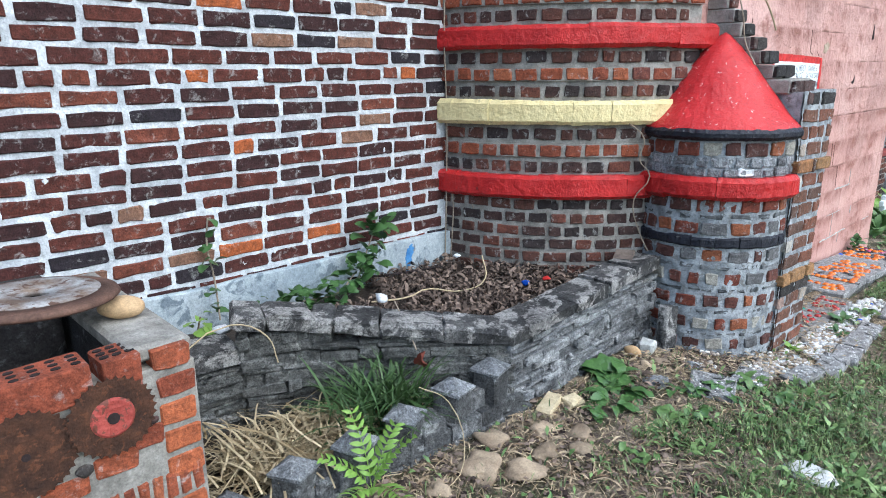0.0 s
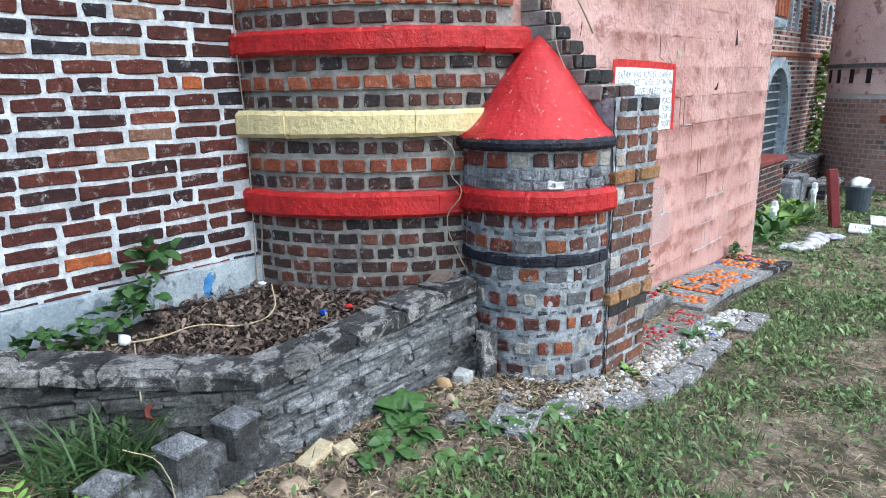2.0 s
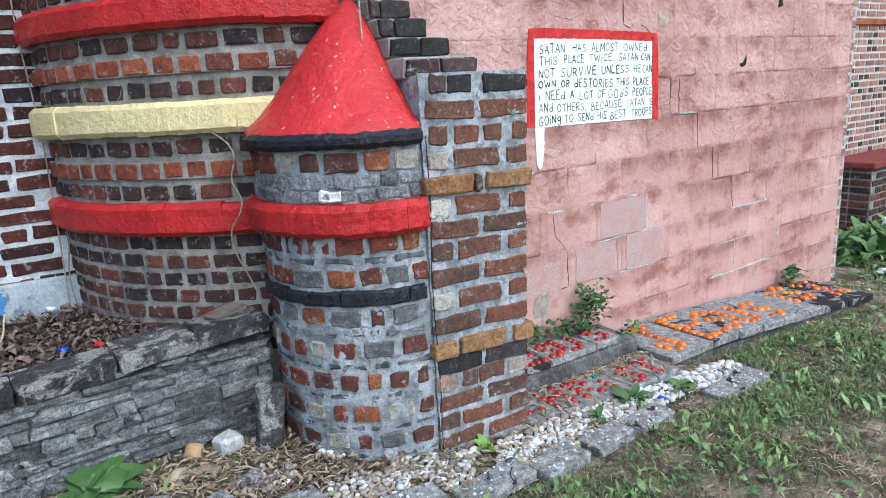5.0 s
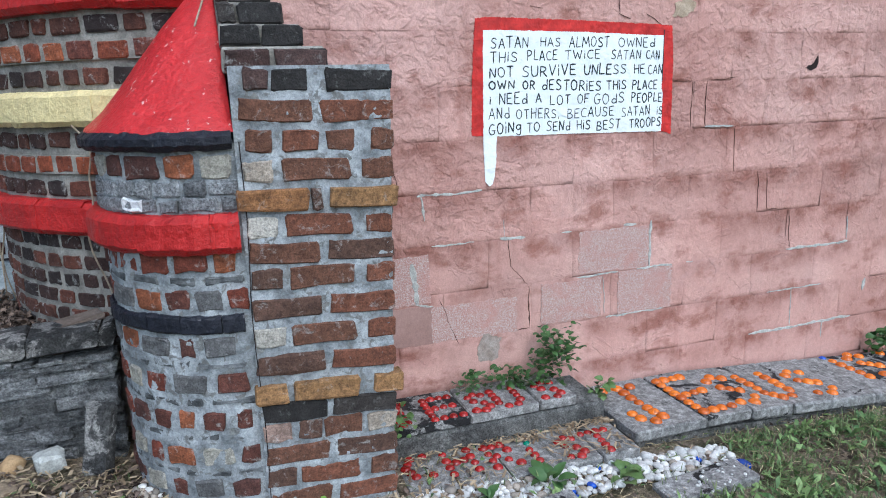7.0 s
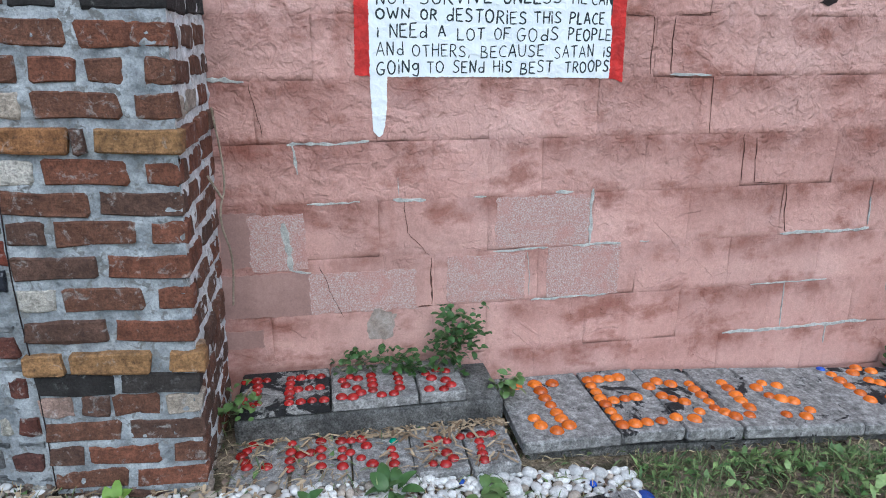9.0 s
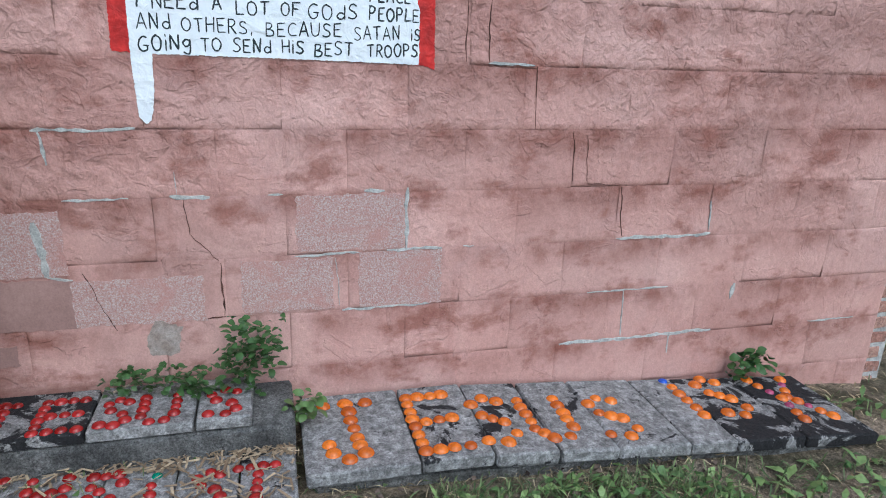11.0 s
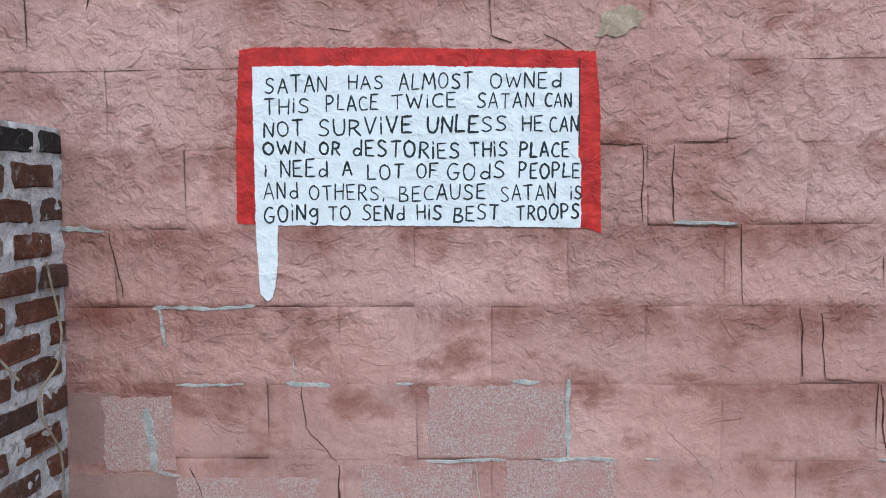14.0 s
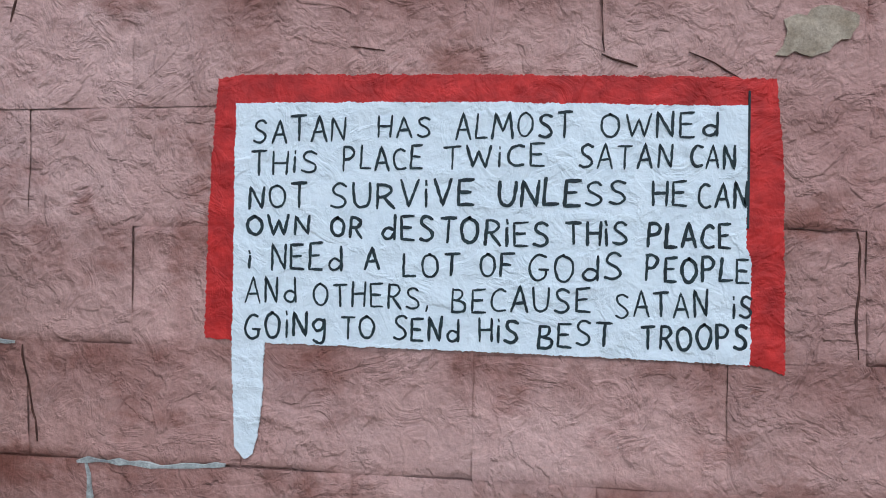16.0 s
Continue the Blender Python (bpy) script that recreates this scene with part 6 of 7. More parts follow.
    # dry vines hanging by the tower's corner and over the turret
    for pts in ([(2.62, 2.70, 0.55), (2.60, 2.66, 0.75), (2.625, 2.68, 0.95), (2.60, 2.69, 1.08)], [(2.66, 2.62, 0.58), (2.70, 2.52, 0.72), (2.665, 2.56, 0.92), (2.65, 2.60, 1.05)], [(2.58, 2.70, 0.60), (2.59, 2.70, 0.9), (2.60, 2.70, 1.4), (2.585, 2.70, 1.9), (2.60, 2.70, 2.2)],
                [(3.10, 1.86, 1.40), (3.165, 1.79, 1.31), (3.15, 1.80, 1.20), (3.16, 1.74, 1.12), (3.12, 1.80, 0.99), (3.17, 1.78, 0.80), (3.20, 1.74, 0.70)], [(3.56, 1.42, 1.68), (3.60, 1.50, 1.80), (3.62, 1.53, 1.92), (3.60, 1.60, 2.15)],
                [(4.115, 1.62, 1.20), (4.13, 1.63, 0.95), (4.12, 1.55, 0.86), (4.135, 1.60, 0.70), (4.12, 1.62, 0.52)], [(4.12, 1.40, 1.02), (4.15, 1.44, 0.94)]):
        tagged(tube("dry_stem", pts, 0.0035, M_VINE), "thin dry vine stem hanging on the brickwork", "vine", "dry stems")
    tagged(tube("dry_stem", [(1.62, 2.16, 0.70), (1.75, 2.1, 0.70), (2.0, 2.2, 0.66), (2.18, 2.15, 0.62), (2.30, 2.12, 0.66), (2.34, 2.18, 0.76)], 0.0035, M_STRAW), "pale dry stem lying on the leaf litter", "stem", "dry stems")
    tagged(tube("dry_stem", [(1.66, 2.05, 0.72), (1.60, 1.90, 0.66), (1.56, 1.80, 0.61)], 0.003, M_VINE), "thin dry stem with a red leaf over the coping", "stem", "dry stems")
    tagged(tube("dry_stem", [(0.62, 1.98, 0.72), (0.95, 2.10, 0.80), (1.06, 2.05, 0.74), (1.08, 2.02, 0.64)], 0.0026, M_STRAW), "bent pale grass stem by the fire pit", "stem", "dry stems")
    tagged(tube("dry_stem", [(1.42, 1.63, 0.56), (1.50, 1.56, 0.50), (1.44, 1.42, 0.34), (1.25, 1.36, 0.32), (1.10, 1.30, 0.33)], 0.0018, M_STRAW), "pale dry stem over the edging stones", "stem", "dry stems")
    tagged(tube("dry_stem", [(4.03, 0.03, 0.10), (4.3, 0.18, 0.10), (4.55, 0.42, 0.07)], 0.004, M_VINE), "thin twig lying on the lawn", "twig", "dry stems")
    tagged(tube("dry_stem", [(3.86, 1.45, 1.86), (3.80, 1.46, 1.94), (3.75, 1.50, 2.05)], 0.005, M_STRAW), "pale straw on the stepped bricks", "stem", "dry stems")
    tagged(tube("black_cable", [(1.85, 2.66, 0.64), (2.1, 2.62, 0.615), (2.4, 2.55, 0.61)], 0.006, M_DARK), "thin black cable across the leaf litter", "cable")
    for x, y, z in ((1.55, 1.76, 0.58), (1.62, 1.80, 0.66)):
        ob = link("fallen_leaf", leaf_mesh("fallen_leaf", 0.09, 0.06, M_RED_LEAF, 0.8, 0.3, 5, 0.4, True), None, pose(x, y, z, 70, 20, 40))
        tagged(ob, "curled dark red leaf hanging at the coping", "leaf", "red leaves")
    # litter on the bed and at the coping
    vs, fs = [], []
    for i in range(5200):
        x, y = R.uniform(1.35, 2.98), R.uniform(1.72, 2.70)
        if math.hypot(x - TX, y - TY) < TR + 0.02 or x + y < 3.62 or (x < 1.95 and y > 2.45):
            continue
        z, a = 0.572 + R.uniform(0, 0.045) + 0.02 * noise.noise((x * 3, y * 3, 0)), R.uniform(0, 6.28)
        s, w, curl, tip = R.uniform(0.007, 0.030), R.uniform(0.003, 0.011), R.uniform(-0.010, 0.014), R.uniform(-0.012, 0.016)
        b = len(vs)
        for k, kw in ((-1, 0.35), (-0.3, 1.0), (0.45, 0.85), (1, 0.2)):
            px, py = x + math.cos(a) * s * k, y + math.sin(a) * s * k
            zz = z + tip * k + curl * (1 - k * k)
            vs += [(px - math.sin(a) * w * kw, py + math.cos(a) * w * kw, zz + curl * 0.8), (px + math.sin(a) * w * kw, py - math.cos(a) * w * kw, zz + R.uniform(-0.004, 0.006))]
        fs += [(b, b + 1, b + 3, b + 2), (b + 2, b + 3, b + 5, b + 4), (b + 4, b + 5, b + 7, b + 6)]
    tagged(link("leaf_litter", sheet_object("leaf_litter", vs, fs, M_DEAD_LEAF)), "brown curled dead leaves covering the bed", "leaf litter", kind="stuff")
    for x, y, z, m, lab, s in ((2.50, 2.02, 0.62, M_BEAD_BLUE, "crumpled blue plastic scrap on the leaf litter", 0.045), (2.62, 1.98, 0.62, M_SIGN_RED, "red plastic scrap on the leaf litter", 0.035), (2.50, 2.52, 0.66, M_WHITE_BITS, "white plastic scrap by the wall's base", 0.04), (1.03, 2.36, 0.685, M_WHITE_BITS, "crumpled pale foil on the low wall", 0.06), (1.66, 2.14, 0.715, M_WHITE_BITS, "crumpled pale foil on the coping", 0.06)):
        ob = link("litter_scrap", stone_mesh("litter_scrap", m, 0.6, rough=0.5, sub=2), None, pose(x, y, z, 0, 0, R.uniform(0, 360)))
        ob.scale = [s] * 3
        tagged(ob, lab, "litter", "plastic scraps")
    for pts in ([(2.29, 0.60), (2.315, 0.595), (2.33, 0.64), (2.345, 0.70), (2.325, 0.725), (2.30, 0.71), (2.285, 0.66)], [(2.28, 0.555), (2.31, 0.55), (2.315, 0.575), (2.285, 0.58)]):
        ob = ragged("blue_splash", pts[::-1], BW_Y - 0.0375, 0.002, M_BLUE, None, "small splash of blue paint on the rendered base", 0.01, 0.006)
        tagged(ob, category="paint mark", kind="structure")


build_plants()


# ---- lawn ----
def blades(name, label, count, box_, length, width, material, lean, keep, seed, wide=0.35):
    """Many small blades or leaves in one mesh: a tapered strip of two faces each."""
    g = np.random.default_rng(seed)
    x0, x1, y0, y1 = box_
    x, y = g.uniform(x0, x1, count * 2), g.uniform(y0, y1, count * 2)
    ok = np.array([keep(a, b) > r for a, b, r in zip(x, y, g.random(count * 2))])
    x, y = x[ok][:count], y[ok][:count]
    n = len(x)
    z = np.array([gz(a) - 0.008 + 0.022 * noise.noise((a * 1.7, b * 1.7, 0)) for a, b in zip(x, y)])
    a, ln, w = g.uniform(0, 2 * np.pi, n), g.uniform(*length, n), g.uniform(*width, n)
    up = np.radians(g.uniform(*lean, n))
    dx, dy, dz = np.cos(a) * np.cos(up), np.sin(a) * np.cos(up), np.sin(up)
    sx, sy = -np.sin(a) * w / 2, np.cos(a) * w / 2
    lift = g.uniform(0, 0.02, n)
    p0 = np.stack([x, y, z + lift], 1)
    d = np.stack([dx, dy, dz], 1)
    s = np.stack([sx, sy, g.uniform(-0.3, 0.3, n) * w], 1)
    mid = p0 + d * (ln * 0.5)[:, None]
    tip = p0 + d * ln[:, None] - np.stack([np.zeros(n), np.zeros(n), ln * 0.22], 1)
    verts = np.stack([p0 - s * wide, p0 + s * wide, mid + s, mid - s, tip], 1).reshape(-1, 3)
    b = np.arange(n) * 5
    faces = np.stack([b, b + 1, b + 2, b + 3], 1).tolist() + np.stack([b + 3, b + 2, b + 4], 1).tolist()
    tagged(link(name, sheet_object(name, verts.tolist(), faces, material)), label, "grass" if "grass" in name else "lawn weeds", kind="stuff")


def lawn_keep(x, y):
    if y > float(np.interp(x, [0.5, 2.2, 2.8, 3.3, 3.6, 5.4, 5.45, 7.25, 7.4, 12], [1.25, 1.15, 1.05, 0.90, 0.80, 0.85, 1.20, 1.18, 1.6, 2.2])):
        return 0.04
    edge = min((x + 1.5) / 1.2, (y + 2.2) / 1.0)
    k = 0.55 + 1.1 * noise.noise((x * 1.1, y * 1.1, 5)) + 0.6 * noise.noise((x * 3.5, y * 3.5, 9))
    if x > 2.6:
        k -= max(0.0, min(0.9, (0.62 - y) * 1.5)) * (0.9 + 0.6 * noise.noise((x, y, 2)))
    if x < 2.1 and y > 0.7:
        k -= 0.5
    return min(1, max(0.05, k)) * max(0.0, min(1.0, edge))


def build_slab_litter():
    """Dry stems and leaf bits blown onto the lower slabs."""
    vs, fs = [], []
    for i in range(420):
        x, y = R.uniform(4.12, 5.05), R.choice((R.uniform(1.17, 1.42), R.gauss(1.40, 0.02)))
        if x < 4.6 and R.random() < 0.6:
            continue
        z, a, s, w = 0.089 + R.uniform(0, 0.008), R.uniform(0, 6.28), R.uniform(0.008, 0.035), R.uniform(0.001, 0.005)
        c, d = math.cos(a), math.sin(a)
        b = len(vs)
        vs += [(x - c * s - d * w, y - d * s + c * w, z), (x - c * s + d * w, y - d * s - c * w, z), (x + c * s + d * w, y + d * s - c * w, z + 0.004), (x + c * s - d * w, y + d * s + c * w, z + 0.006)]
        fs.append((b, b + 1, b + 2, b + 3))
    for i in range(380):
        x = R.uniform(2.7, 4.4)
        inner, outer = strip_edges(x)
        y = R.uniform(outer - 0.1, inner)
        z, a, s, w = gz(x) + 0.012 + R.uniform(0, 0.012), R.uniform(0, 6.28), R.uniform(0.006, 0.022), R.uniform(0.002, 0.007)
        c, d = math.cos(a), math.sin(a)
        b = len(vs)
        vs += [(x - c * s - d * w, y - d * s + c * w, z), (x - c * s + d * w, y - d * s - c * w, z), (x + c * s + d * w, y + d * s - c * w, z + 0.004), (x + c * s - d * w, y + d * s + c * w, z + 0.006)]
        fs.append((b, b + 1, b + 2, b + 3))
    tagged(link("blown_straw", sheet_object("blown_straw", vs, fs, M_DRY_BITS)), "dry stems and bits blown onto the slabs", "straw", kind="stuff")


def build_lawn():
    build_slab_litter()
    near, far = (-1.5, 6.5, -2.2, 1.6), (6.2, 15.0, -2.2, 2.2)
    blades("lawn_grass", "short patchy green lawn grass", 120000, near, (0.025, 0.075), (0.0025, 0.0055), M_GRASS, (15, 80), lawn_keep, 1)
    blades("lawn_grass", "short patchy green lawn grass", 24000, far, (0.04, 0.09), (0.004, 0.007), M_GRASS, (15, 80), lawn_keep, 2)
    blades("lawn_weeds", "small lance-shaped weed leaves in the lawn", 27000, near, (0.022, 0.070), (0.009, 0.023), M_WEED, (0, 60), lawn_keep, 3, 0.15)
    blades("lawn_weeds", "small lance-shaped weed leaves in the lawn", 11000, far, (0.045, 0.095), (0.018, 0.036), M_WEED, (-5, 50), lawn_keep, 4, 0.15)
    blades("lawn_weeds", "clumps of broader weed leaves in the lawn", 8000, near, (0.045, 0.100), (0.016, 0.030), M_WEED, (5, 60), lambda x, y: 1.0 if lawn_keep(x, y) > 0.2 and noise.noise((x * 3.6, y * 3.6, 12)) > 0.22 else 0.0, 8, 0.12)
    blades("dry_grass", "dry straw-coloured grass lying in the lawn", 26000, near, (0.02, 0.075), (0.002, 0.004), M_STRAW, (-4, 20), lambda x, y: 0.5 + 0.5 * noise.noise((x * 2, y * 2, 7)), 5)
    blades("dry_grass", "dry straw-coloured grass lying in the lawn", 9000, far, (0.04, 0.09), (0.004, 0.006), M_STRAW, (-4, 20), lambda x, y: 0.5, 6)
    blades("dead_leaf_bits", "brown dead leaves and bark bits lying before the raised bed", 2600, (0.9, 3.3, 0.75, 1.58), (0.012, 0.045), (0.008, 0.024), M_DEAD_LEAF, (-3, 24), lambda x, y: 0.35 + 0.7 * noise.noise((x * 3, y * 3, 21)), 9, 0.4)
    blades("dead_leaf_bits", "brown bark and leaf bits among the pebbles", 1500, (2.80, 3.75, 0.90, 1.45), (0.012, 0.045), (0.006, 0.016), M_DEAD_LEAF, (-3, 20), lambda x, y: 0.9 if x < 3.4 else 0.35, 12, 0.4)
    blades("dead_leaf_bits", "pale dry stems and bark bits lying before the raised bed", 4200, (0.9, 3.3, 0.75, 1.58), (0.015, 0.09), (0.002, 0.008), M_DRY_BITS, (-3, 14), lambda x, y: 0.4 + 0.7 * noise.noise((x * 3, y * 3, 31)), 10, 0.6)
    blades("dead_leaf_bits", "brown dead leaf bits scattered on the ground", 9000, near, (0.012, 0.04), (0.008, 0.020), M_DEAD_LEAF, (-4, 18), lambda x, y: 0.25 + (0.6 if y > 0.9 else 0.0), 7, 0.3)


build_lawn()


# ---- the far end of the yard ----
def horseshoe(parent, x, z, w, h, y):
    """A raised pale arch ornament on the far wall."""
    bm = bmesh.new()
    n = 14
    pts = [(x - w, z)] + [(x - w * math.cos(math.pi * i / n), z + h - w + w * math.sin(math.pi * i / n)) for i in range(n + 1)] + [(x + w, z)]
    rows = []
    for i, (px, pz) in enumerate(pts):
        cx, cz = x, z + h - w
        k = Vector((px - cx, max(0, pz - cz))).normalized() if pz >= cz else Vector((-1 if px < x else 1, 0))
        rows.append([bm.verts.new((px + k.x * o, yy, pz + k.y * o)) for o, yy in ((0, y), (0, y - 0.05), (0.07, y - 0.05), (0.07, y))])
    for p, q in zip(rows, rows[1:]):
        for i in range(3):
            bm.faces.new((p[i], p[i + 1], q[i + 1], q[i]))
    bmesh.ops.recalc_face_normals(bm, faces=bm.faces)
    part("arch_ornament", bm, M_PLASTER, parent, "pale blue-grey arch ornament")


def build_far():
    FY = 3.05
    AX0, AX1, AZ0, AZ1 = 11.98, 13.30, 0.22, 1.78   # the arched opening
    acx, aw = (AX0 + AX1) / 2, (AX1 - AX0) / 2

    def in_arch(x, z, pad=0.0):
        if z < AZ0 - pad or x < AX0 - pad or x > AX1 + pad:
            return False
        spring = AZ1 - aw * 1.2
        return z < spring or ((x - acx) / (aw + pad)) ** 2 + ((z - spring) / (aw * 1.2 + pad)) ** 2 < 1

    house = tagged(thing("wall_far", "pale pointed brick wall with an arched window", "wall"), kind="structure")
    # backing in three pieces round the opening
    for x0, z0, x1, z1 in ((7.6, -0.5, AX0, 5.2), (AX1, -0.5, 16.2, 5.2), (AX0, -0.5, AX1, AZ0), (AX0, AZ1, AX1, 5.2)):
        part("backing", box(x0, FY + 0.01, z0, x1, FY + 0.3, z1), M_FAR_MORTAR, house)
    vs, fs, vd, fd = [], [], [], []
    z, row = -0.3, 0
    while z < 4.9:
        x = 9.6 + (row % 2) * 0.12
        while x < 15.9:
            head = R.random() < 0.45
            w = 0.09 if head else 0.20
            if not in_arch(x + w / 2, z, 0.17) and not (1.93 < z < 2.02):
                tv, tf = (vd, fd) if head and R.random() < 0.6 else (vs, fs)
                b = len(tv)
                tv += [(x, FY, z), (x + w, FY, z), (x + w, FY, z + 0.052), (x, FY, z + 0.052), (x, FY + 0.02, z), (x + w, FY + 0.02, z), (x + w, FY + 0.02, z + 0.052), (x, FY + 0.02, z + 0.052)]
                tf += [(b, b + 1, b + 2, b + 3), (b + 4, b + 5, b + 1, b), (b + 3, b + 2, b + 6, b + 7), (b, b + 3, b + 7, b + 4), (b + 1, b + 5, b + 6, b + 2)]
            x += w + 0.04
        z += 0.078
        row += 1
    for tv, tf, mt in ((vs, fs, M_FAR_ROWS), (vd, fd, M_FAR_DARK_ROWS)):
        tagged(link("far_bricks", sheet_object("far_bricks", tv, tf, mt), house), "small red bricks in pale mortar", kind="stuff")
    part("red_course", box(9.6, FY - 0.03, 1.94, 15.9, FY + 0.02, 2.01, 0.006), M_TOWER_ORANGE, house, "projecting red brick course")
    # arched window
    win = thing("window_1", "arched window with pale surround and dark slatted infill", "window", kind="structure")
    spring = AZ1 - aw * 1.2
    outline = [(AX0, AZ0)] + [(acx - aw * math.cos(math.pi * i / 16), spring + aw * 1.2 * math.sin(math.pi * i / 16)) for i in range(17)] + [(AX1, AZ0)]
    bm = bmesh.new()
    rows = []
    for px, pz in outline:
        k = Vector((px - acx, (pz - spring) / 1.44)).normalized() if pz >= spring else Vector((-1 if px < acx else 1, 0))
        rows.append([bm.verts.new((px + k.x * o, yy, pz + k.y * o)) for o, yy in ((-0.02, FY + 0.2), (-0.02, FY - 0.04), (0.15, FY - 0.04), (0.15, FY + 0.02))])
    for p, q in zip(rows, rows[1:]):
        for i in range(3):
            bm.faces.new((p[i], p[i + 1], q[i + 1], q[i]))
    bmesh.ops.recalc_face_normals(bm, faces=bm.faces)
    part("surround", bm, M_PLASTER, win, "pale blue-grey plaster surround")
    bm = bmesh.new()
    for i in range(len(outline) - 1):
        (ax, az), (bx, bz) = outline[i], outline[i + 1]
        if abs(bx - ax) > 0.001:
            bm.faces.new([bm.verts.new((px, FY - 0.004, pz)) for px, pz in [(ax, az), (bx, bz), (bx, AZ1 + 0.02), (ax, AZ1 + 0.02)]])
    part("spandrel", bm, M_MORTAR, win, "pale mortar above the arch")
    part("infill", box(AX0 - 0.05, FY + 0.12, AZ0, AX1 + 0.05, FY + 0.2, AZ1), M_WINDOW, win, "dark blue-grey infill")
    for i in range(11):
        zz = AZ0 + 0.06 + i * 0.135
        part("slat", box(AX0, FY + 0.085, zz, AX1, FY + 0.12, zz + 0.022), M_PLASTER, win, "thin pale slat")
    for x, z in ((13.15, 2.35), (14.55, 2.35), (15.35, 2.35), (11.2, 2.35)):
        horseshoe(house, x, z, 0.16, 0.55, FY)
    part("fan_ornament", box(11.85, FY - 0.05, 2.36, 12.75, FY + 0.01, 2.52, 0.03, 0.02), M_PLASTER, house, "white shell-like ornament")
    for i in range(7):
        part("soldier_brick", box(11.75 + i * 0.16, FY - 0.04, 2.54, 11.87 + i * 0.16, FY + 0.01, 3.1, 0.008), M_TOWER_ORANGE, house)
    part("soldier_brick", box(13.75, FY - 0.04, 2.2, 13.90, FY + 0.01, 2.75, 0.008), M_TOWER_ORANGE, house)
    climber("green ivy climbing the far brick wall", [(14.8, 2.98, -0.1), (15.05, 2.98, 0.5), (15.1, 2.98, 1.1), (15.3, 2.98, 1.7), (15.35, 2.98, 1.95)], 420, 0.12, M_LEAF_LIGHT, "ivy", 0.20)
    # round tower at the yard's end
    CX, CY, CR = 14.56, 1.42, 1.30
    tow = tagged(thing("wall_far_tower", "round far tower, brick below and stained pink render above", "tower"), kind="structure")
    bm = bmesh.new()
    ring_wall(bm, CX, CY, CR - 0.02, 90, 280, -0.5, 1.32, 0.2, 40)
    part("mortar_drum", bm, M_FAR_MORTAR, tow)
    bm = bmesh.new()
    ring_wall(bm, CX, CY, CR, 85, 285, 1.32, 5.2, 0.25, 48)
    part("render_drum", bm, M_FAR_RENDER, tow, "stained pink render")
    bm = bmesh.new()
    ring_wall(bm, CX, CY, CR + 0.05, 85, 285, 1.74, 1.80, 0.2, 48)
    part("ledge", bm, M_CONCRETE, tow, "grimy ledge")
    for i in range(9):
        a = 120 + i * 13
        ob = part("notch", box(-0.035, -0.015, -0.11, 0.035, 0.05, 0.11), M_DARK, tow, "dark slot")
        ob.matrix_basis = on_ring(CX, CY, CR + 0.003, a, 1.60)
    tv, tf = [], []
    z, row = -0.34, 0
    while z < 1.26:
        a = 100 + (row % 2) * 3
        while a < 270:
            for aa, zz, r in ((a, z, CR), (a + 5.6, z, CR), (a + 5.6, z + 0.06, CR), (a, z + 0.06, CR)):
                tv.append((CX + r * math.cos(radians(aa)), CY + r * math.sin(radians(aa)), zz))
            b = len(tv) - 4
            tf.append((b, b + 1, b + 2, b + 3))
            a += 6.6
        z += 0.08
        row += 1
    tagged(link("far_bricks", sheet_object("far_bricks", tv, tf, M_FAR_ROWS), tow), "red bricks of the tower's foot", kind="stuff")
    for w, h, zz in ((0.09, 0.62, 0.85), (0.34, 0.09, 0.95)):
        ob = part("cross_bar", box(-w / 2, -0.03, -h / 2, w / 2, 0.03, h / 2, 0.008), M_TOWER_ORANGE, tow, "raised red brick cross")
        ob.matrix_basis = on_ring(CX, CY, CR, 178, zz)

    # planters, markers and odds and ends
    def planter(x0, y0, x1, y1, z0, z1, label, mat=M_TOWER_DARK, cap=M_RED_ROOF):
        pl = thing("brick_planter", label, "planter", "brick planters", at=(x0, y0, z0))
        part("core", box(0.01, 0.01, -0.1, x1 - x0 - 0.01, y1 - y0 - 0.01, z1 - z0 - 0.06), M_MORTAR_DULL, pl)
        z, row = 0.0, 0
        km = brick_mesh("brick", 0.20, 0.062, 0.05, mat)
        while z < z1 - z0 - 0.10:
            x = 0.1 if row % 2 else 0.02
            while x < x1 - x0 - 0.08:
                link("brick", km, pl, pose(min(x + 0.1, x1 - x0 - 0.1), 0, z + 0.035))
                x += 0.215
            y = 0.02
            while y < y1 - y0 - 0.1:
                link("brick", km, pl, pose(0, y + 0.1, z + 0.035, 0, 0, -90))
                y += 0.215
            z += 0.078
            row += 1
        part("cap", box(-0.03, -0.03, z1 - z0 - 0.07, x1 - x0 + 0.03, y1 - y0 + 0.03, z1 - z0, 0.012), cap, pl, "dark red cap course")

    planter(9.98, 2.46, 11.35, 2.95, -0.23, 0.50, "dark red brick planter before the arched window")
    planter(12.0, 2.55, 13.9, 3.0, -0.27, 0.30, "dark red brick planter under the arched window", cap=M_COPING)
    planter(12.1, 2.02, 13.05, 2.28, -0.32, 0.0, "low dark planter with a slate cap", M_BLACK_BRICK, M_COPING)
    for x, y, w, h in ((11.35, 2.30, 0.35, 0.34), (11.78, 2.30, 0.34, 0.40), (12.2, 2.28, 0.35, 0.28)):
        ob = part("stone_block", box(0, 0, -0.05, w, 0.25, h, 0.03, 0.015), M_STONE, None)
        ob.location = (x, y, gz(x))
        tagged(ob, "rough grey stone block before the planters", "stone", "grey stone blocks")
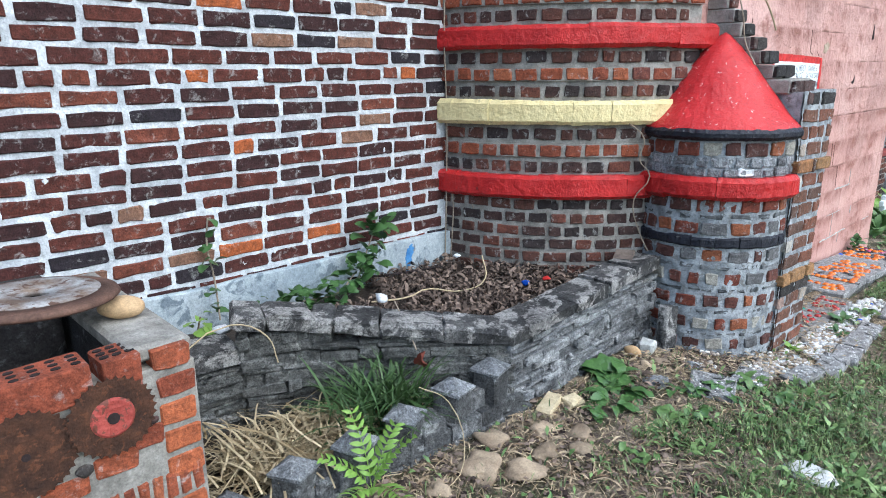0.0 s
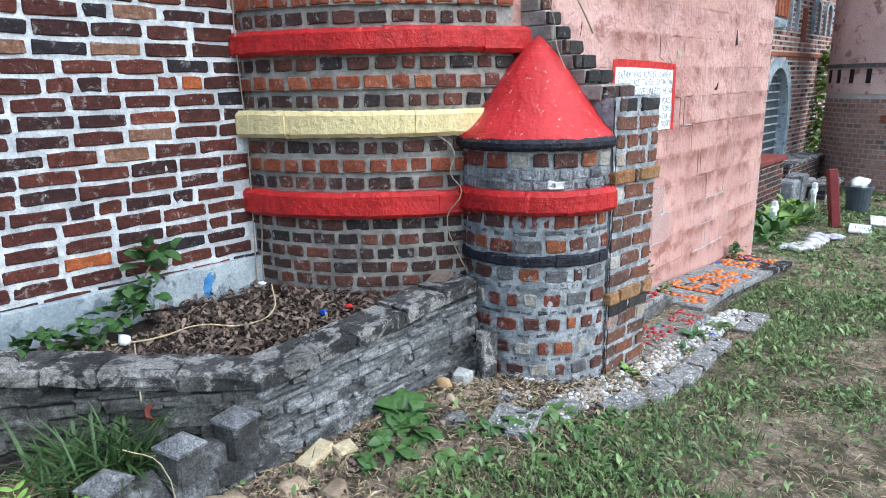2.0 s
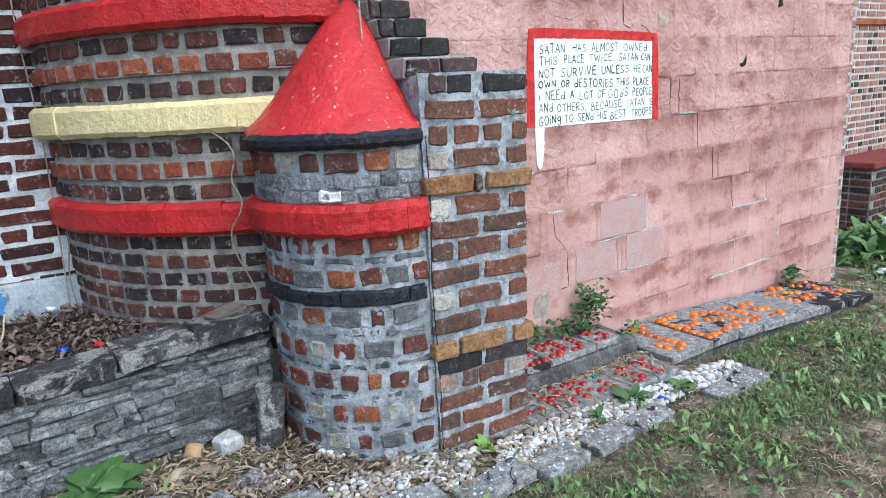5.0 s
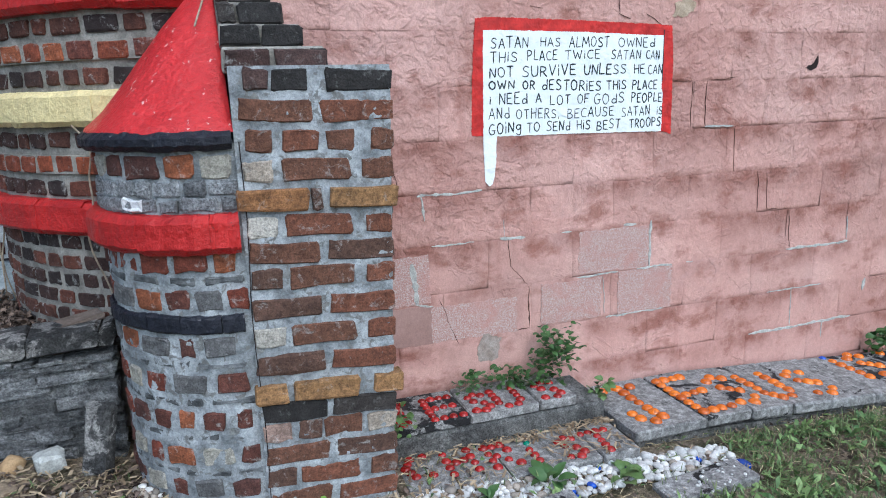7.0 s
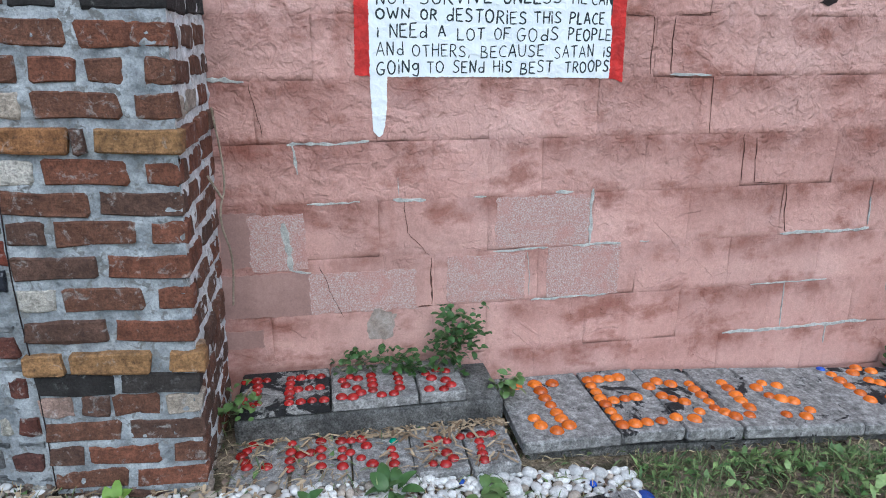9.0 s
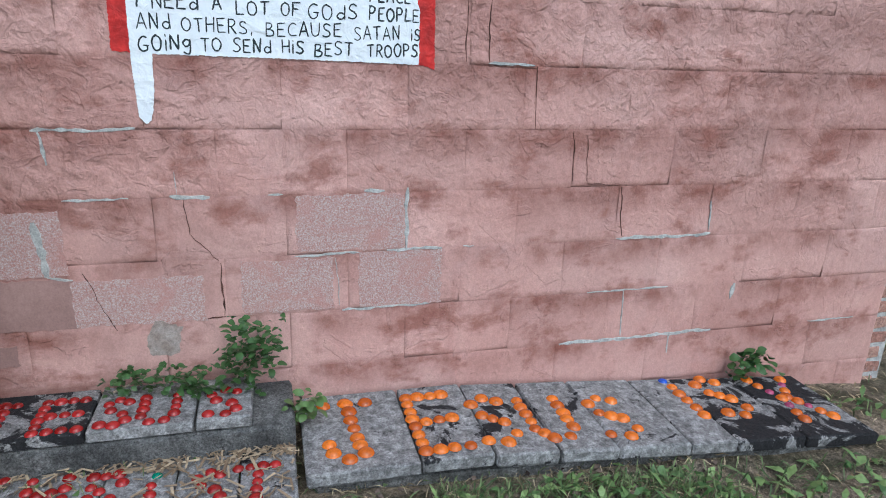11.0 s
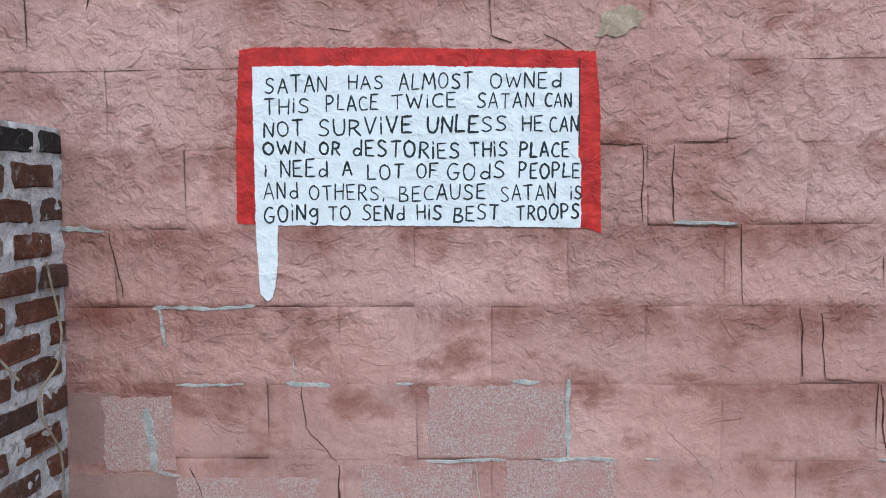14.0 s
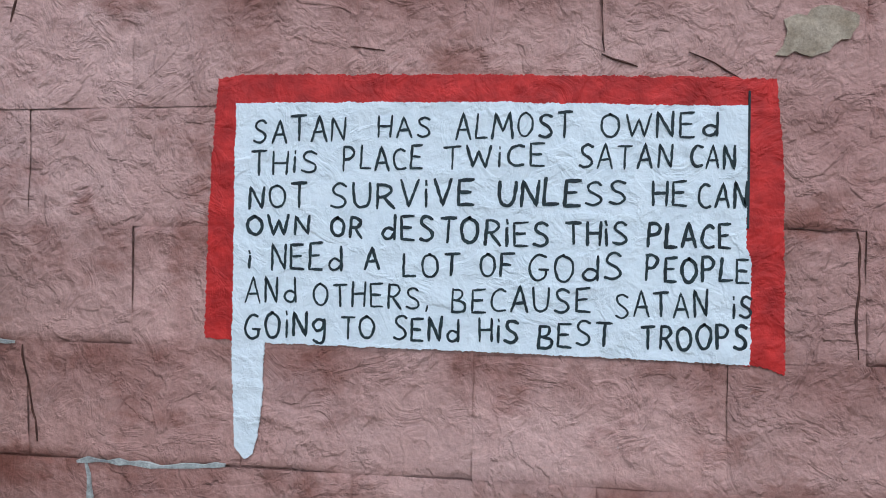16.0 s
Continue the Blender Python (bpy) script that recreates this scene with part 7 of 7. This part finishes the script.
    for x, y, h in ((9.36, 2.00, 0.34), (11.0, 1.95, 0.40)):
        cr = thing("small_cross", "small pale cross marker standing in the bed", "cross", "cross markers", at=(x, y, gz(x)))
        part("upright", box(-0.035, -0.03, -0.05, 0.035, 0.03, h, 0.008), M_WHITE_BITS, cr)
        part("arm", box(-0.11, -0.025, h * 0.62, 0.11, 0.025, h * 0.62 + 0.07, 0.008), M_WHITE_BITS, cr)
    ob = part("leaning_post", box(-0.055, -0.055, -0.05, 0.055, 0.055, 0.72, 0.012), M_MAROON, None)
    ob.matrix_basis = pose(9.97, 1.445, gz(9.97), -6, 9, 30)
    tagged(ob, "leaning maroon-painted wooden post in the grass", "post")
    binn = thing("plastic_bin", "grey-blue plastic bin by the planters", "bin", at=(11.36, 1.47, gz(11.36)))
    bm = bmesh.new()
    bmesh.ops.create_cone(bm, cap_ends=True, segments=20, radius1=0.135, radius2=0.165, depth=0.34)
    part("tub", bm, M_BLUE_BIN, binn).location = (0, 0, 0.17)
    bm = bmesh.new()
    ring_wall(bm, 0, 0, 0.178, 0, 359, 0.325, 0.352, 0.03, 24)
    part("rim", bm, M_BLUE_BIN, binn)
    ob = link("bag", stone_mesh("bag", M_WHITE_BITS, 0.7, rough=0.4, sub=3), None, pose(11.36, 1.47, gz(11.36) + 0.38))
    ob.scale = (0.24, 0.24, 0.22)
    tagged(ob, "crumpled white bag stuffed in the bin", "bag")
    whites = [stone_mesh("white_stone", M_PEBBLE, 0.4, sub=2, rough=0.2) for _ in range(4)]
    purple = [stone_mesh("white_stone", plain("pale_violet_stone", (0.42, 0.40, 0.50), (0.56, 0.54, 0.62), 12), 0.35, sub=2, rough=0.2)]
    dull_stone = stone_mesh("white_stone", M_PEBBLE_DULL, 0.4, sub=2, rough=0.2)
    for i in range(46):
        x = R.uniform(8.15, 9.25)
        y = 1.47 - (x - 8.2) * 0.12 + R.uniform(-0.13, 0.13)
        ob = link("flat_stone", R.choice(purple if x > 8.85 else whites + [dull_stone]), None, pose(x, y, gz(x) + 0.02, 0, 0, R.uniform(0, 360)))
        ob.scale = [R.uniform(0.07, 0.17)] * 3
        tagged(ob, "pale flat stone laid in the grass", "stone", "laid pale stones")
    for x, y, w, h in ((9.9, 1.16, 0.5, 0.02), (10.6, 1.05, 0.6, 0.02)):
        ob = part("white_sheet", box(-w / 2, -0.12, 0, w / 2, 0.12, h, 0.004, 0.004), M_WHITE_BITS, None)
        ob.matrix_basis = pose(x, y, gz(x) + 0.01, 2, 0, 10)
        tagged(ob, "white sheet lying on the grass", "sheet", "white sheets")
    for x, y, s, mt in ((8.85, 1.98, 0.34, M_WEED), (9.25, 2.08, 0.36, M_WEED), (9.65, 2.05, 0.40, M_LEAF_LIGHT), (10.1, 2.0, 0.36, M_WEED), (10.5, 2.05, 0.36, M_LEAF_LIGHT), (8.4, 2.0, 0.22, M_WEED)):
        rosette("leafy green shrub in the far bed", x, y, gz(x), 60, s * 0.75, s * 0.28, mt, (5, 88), 0.20, "shrub", "far shrubs")


build_far()
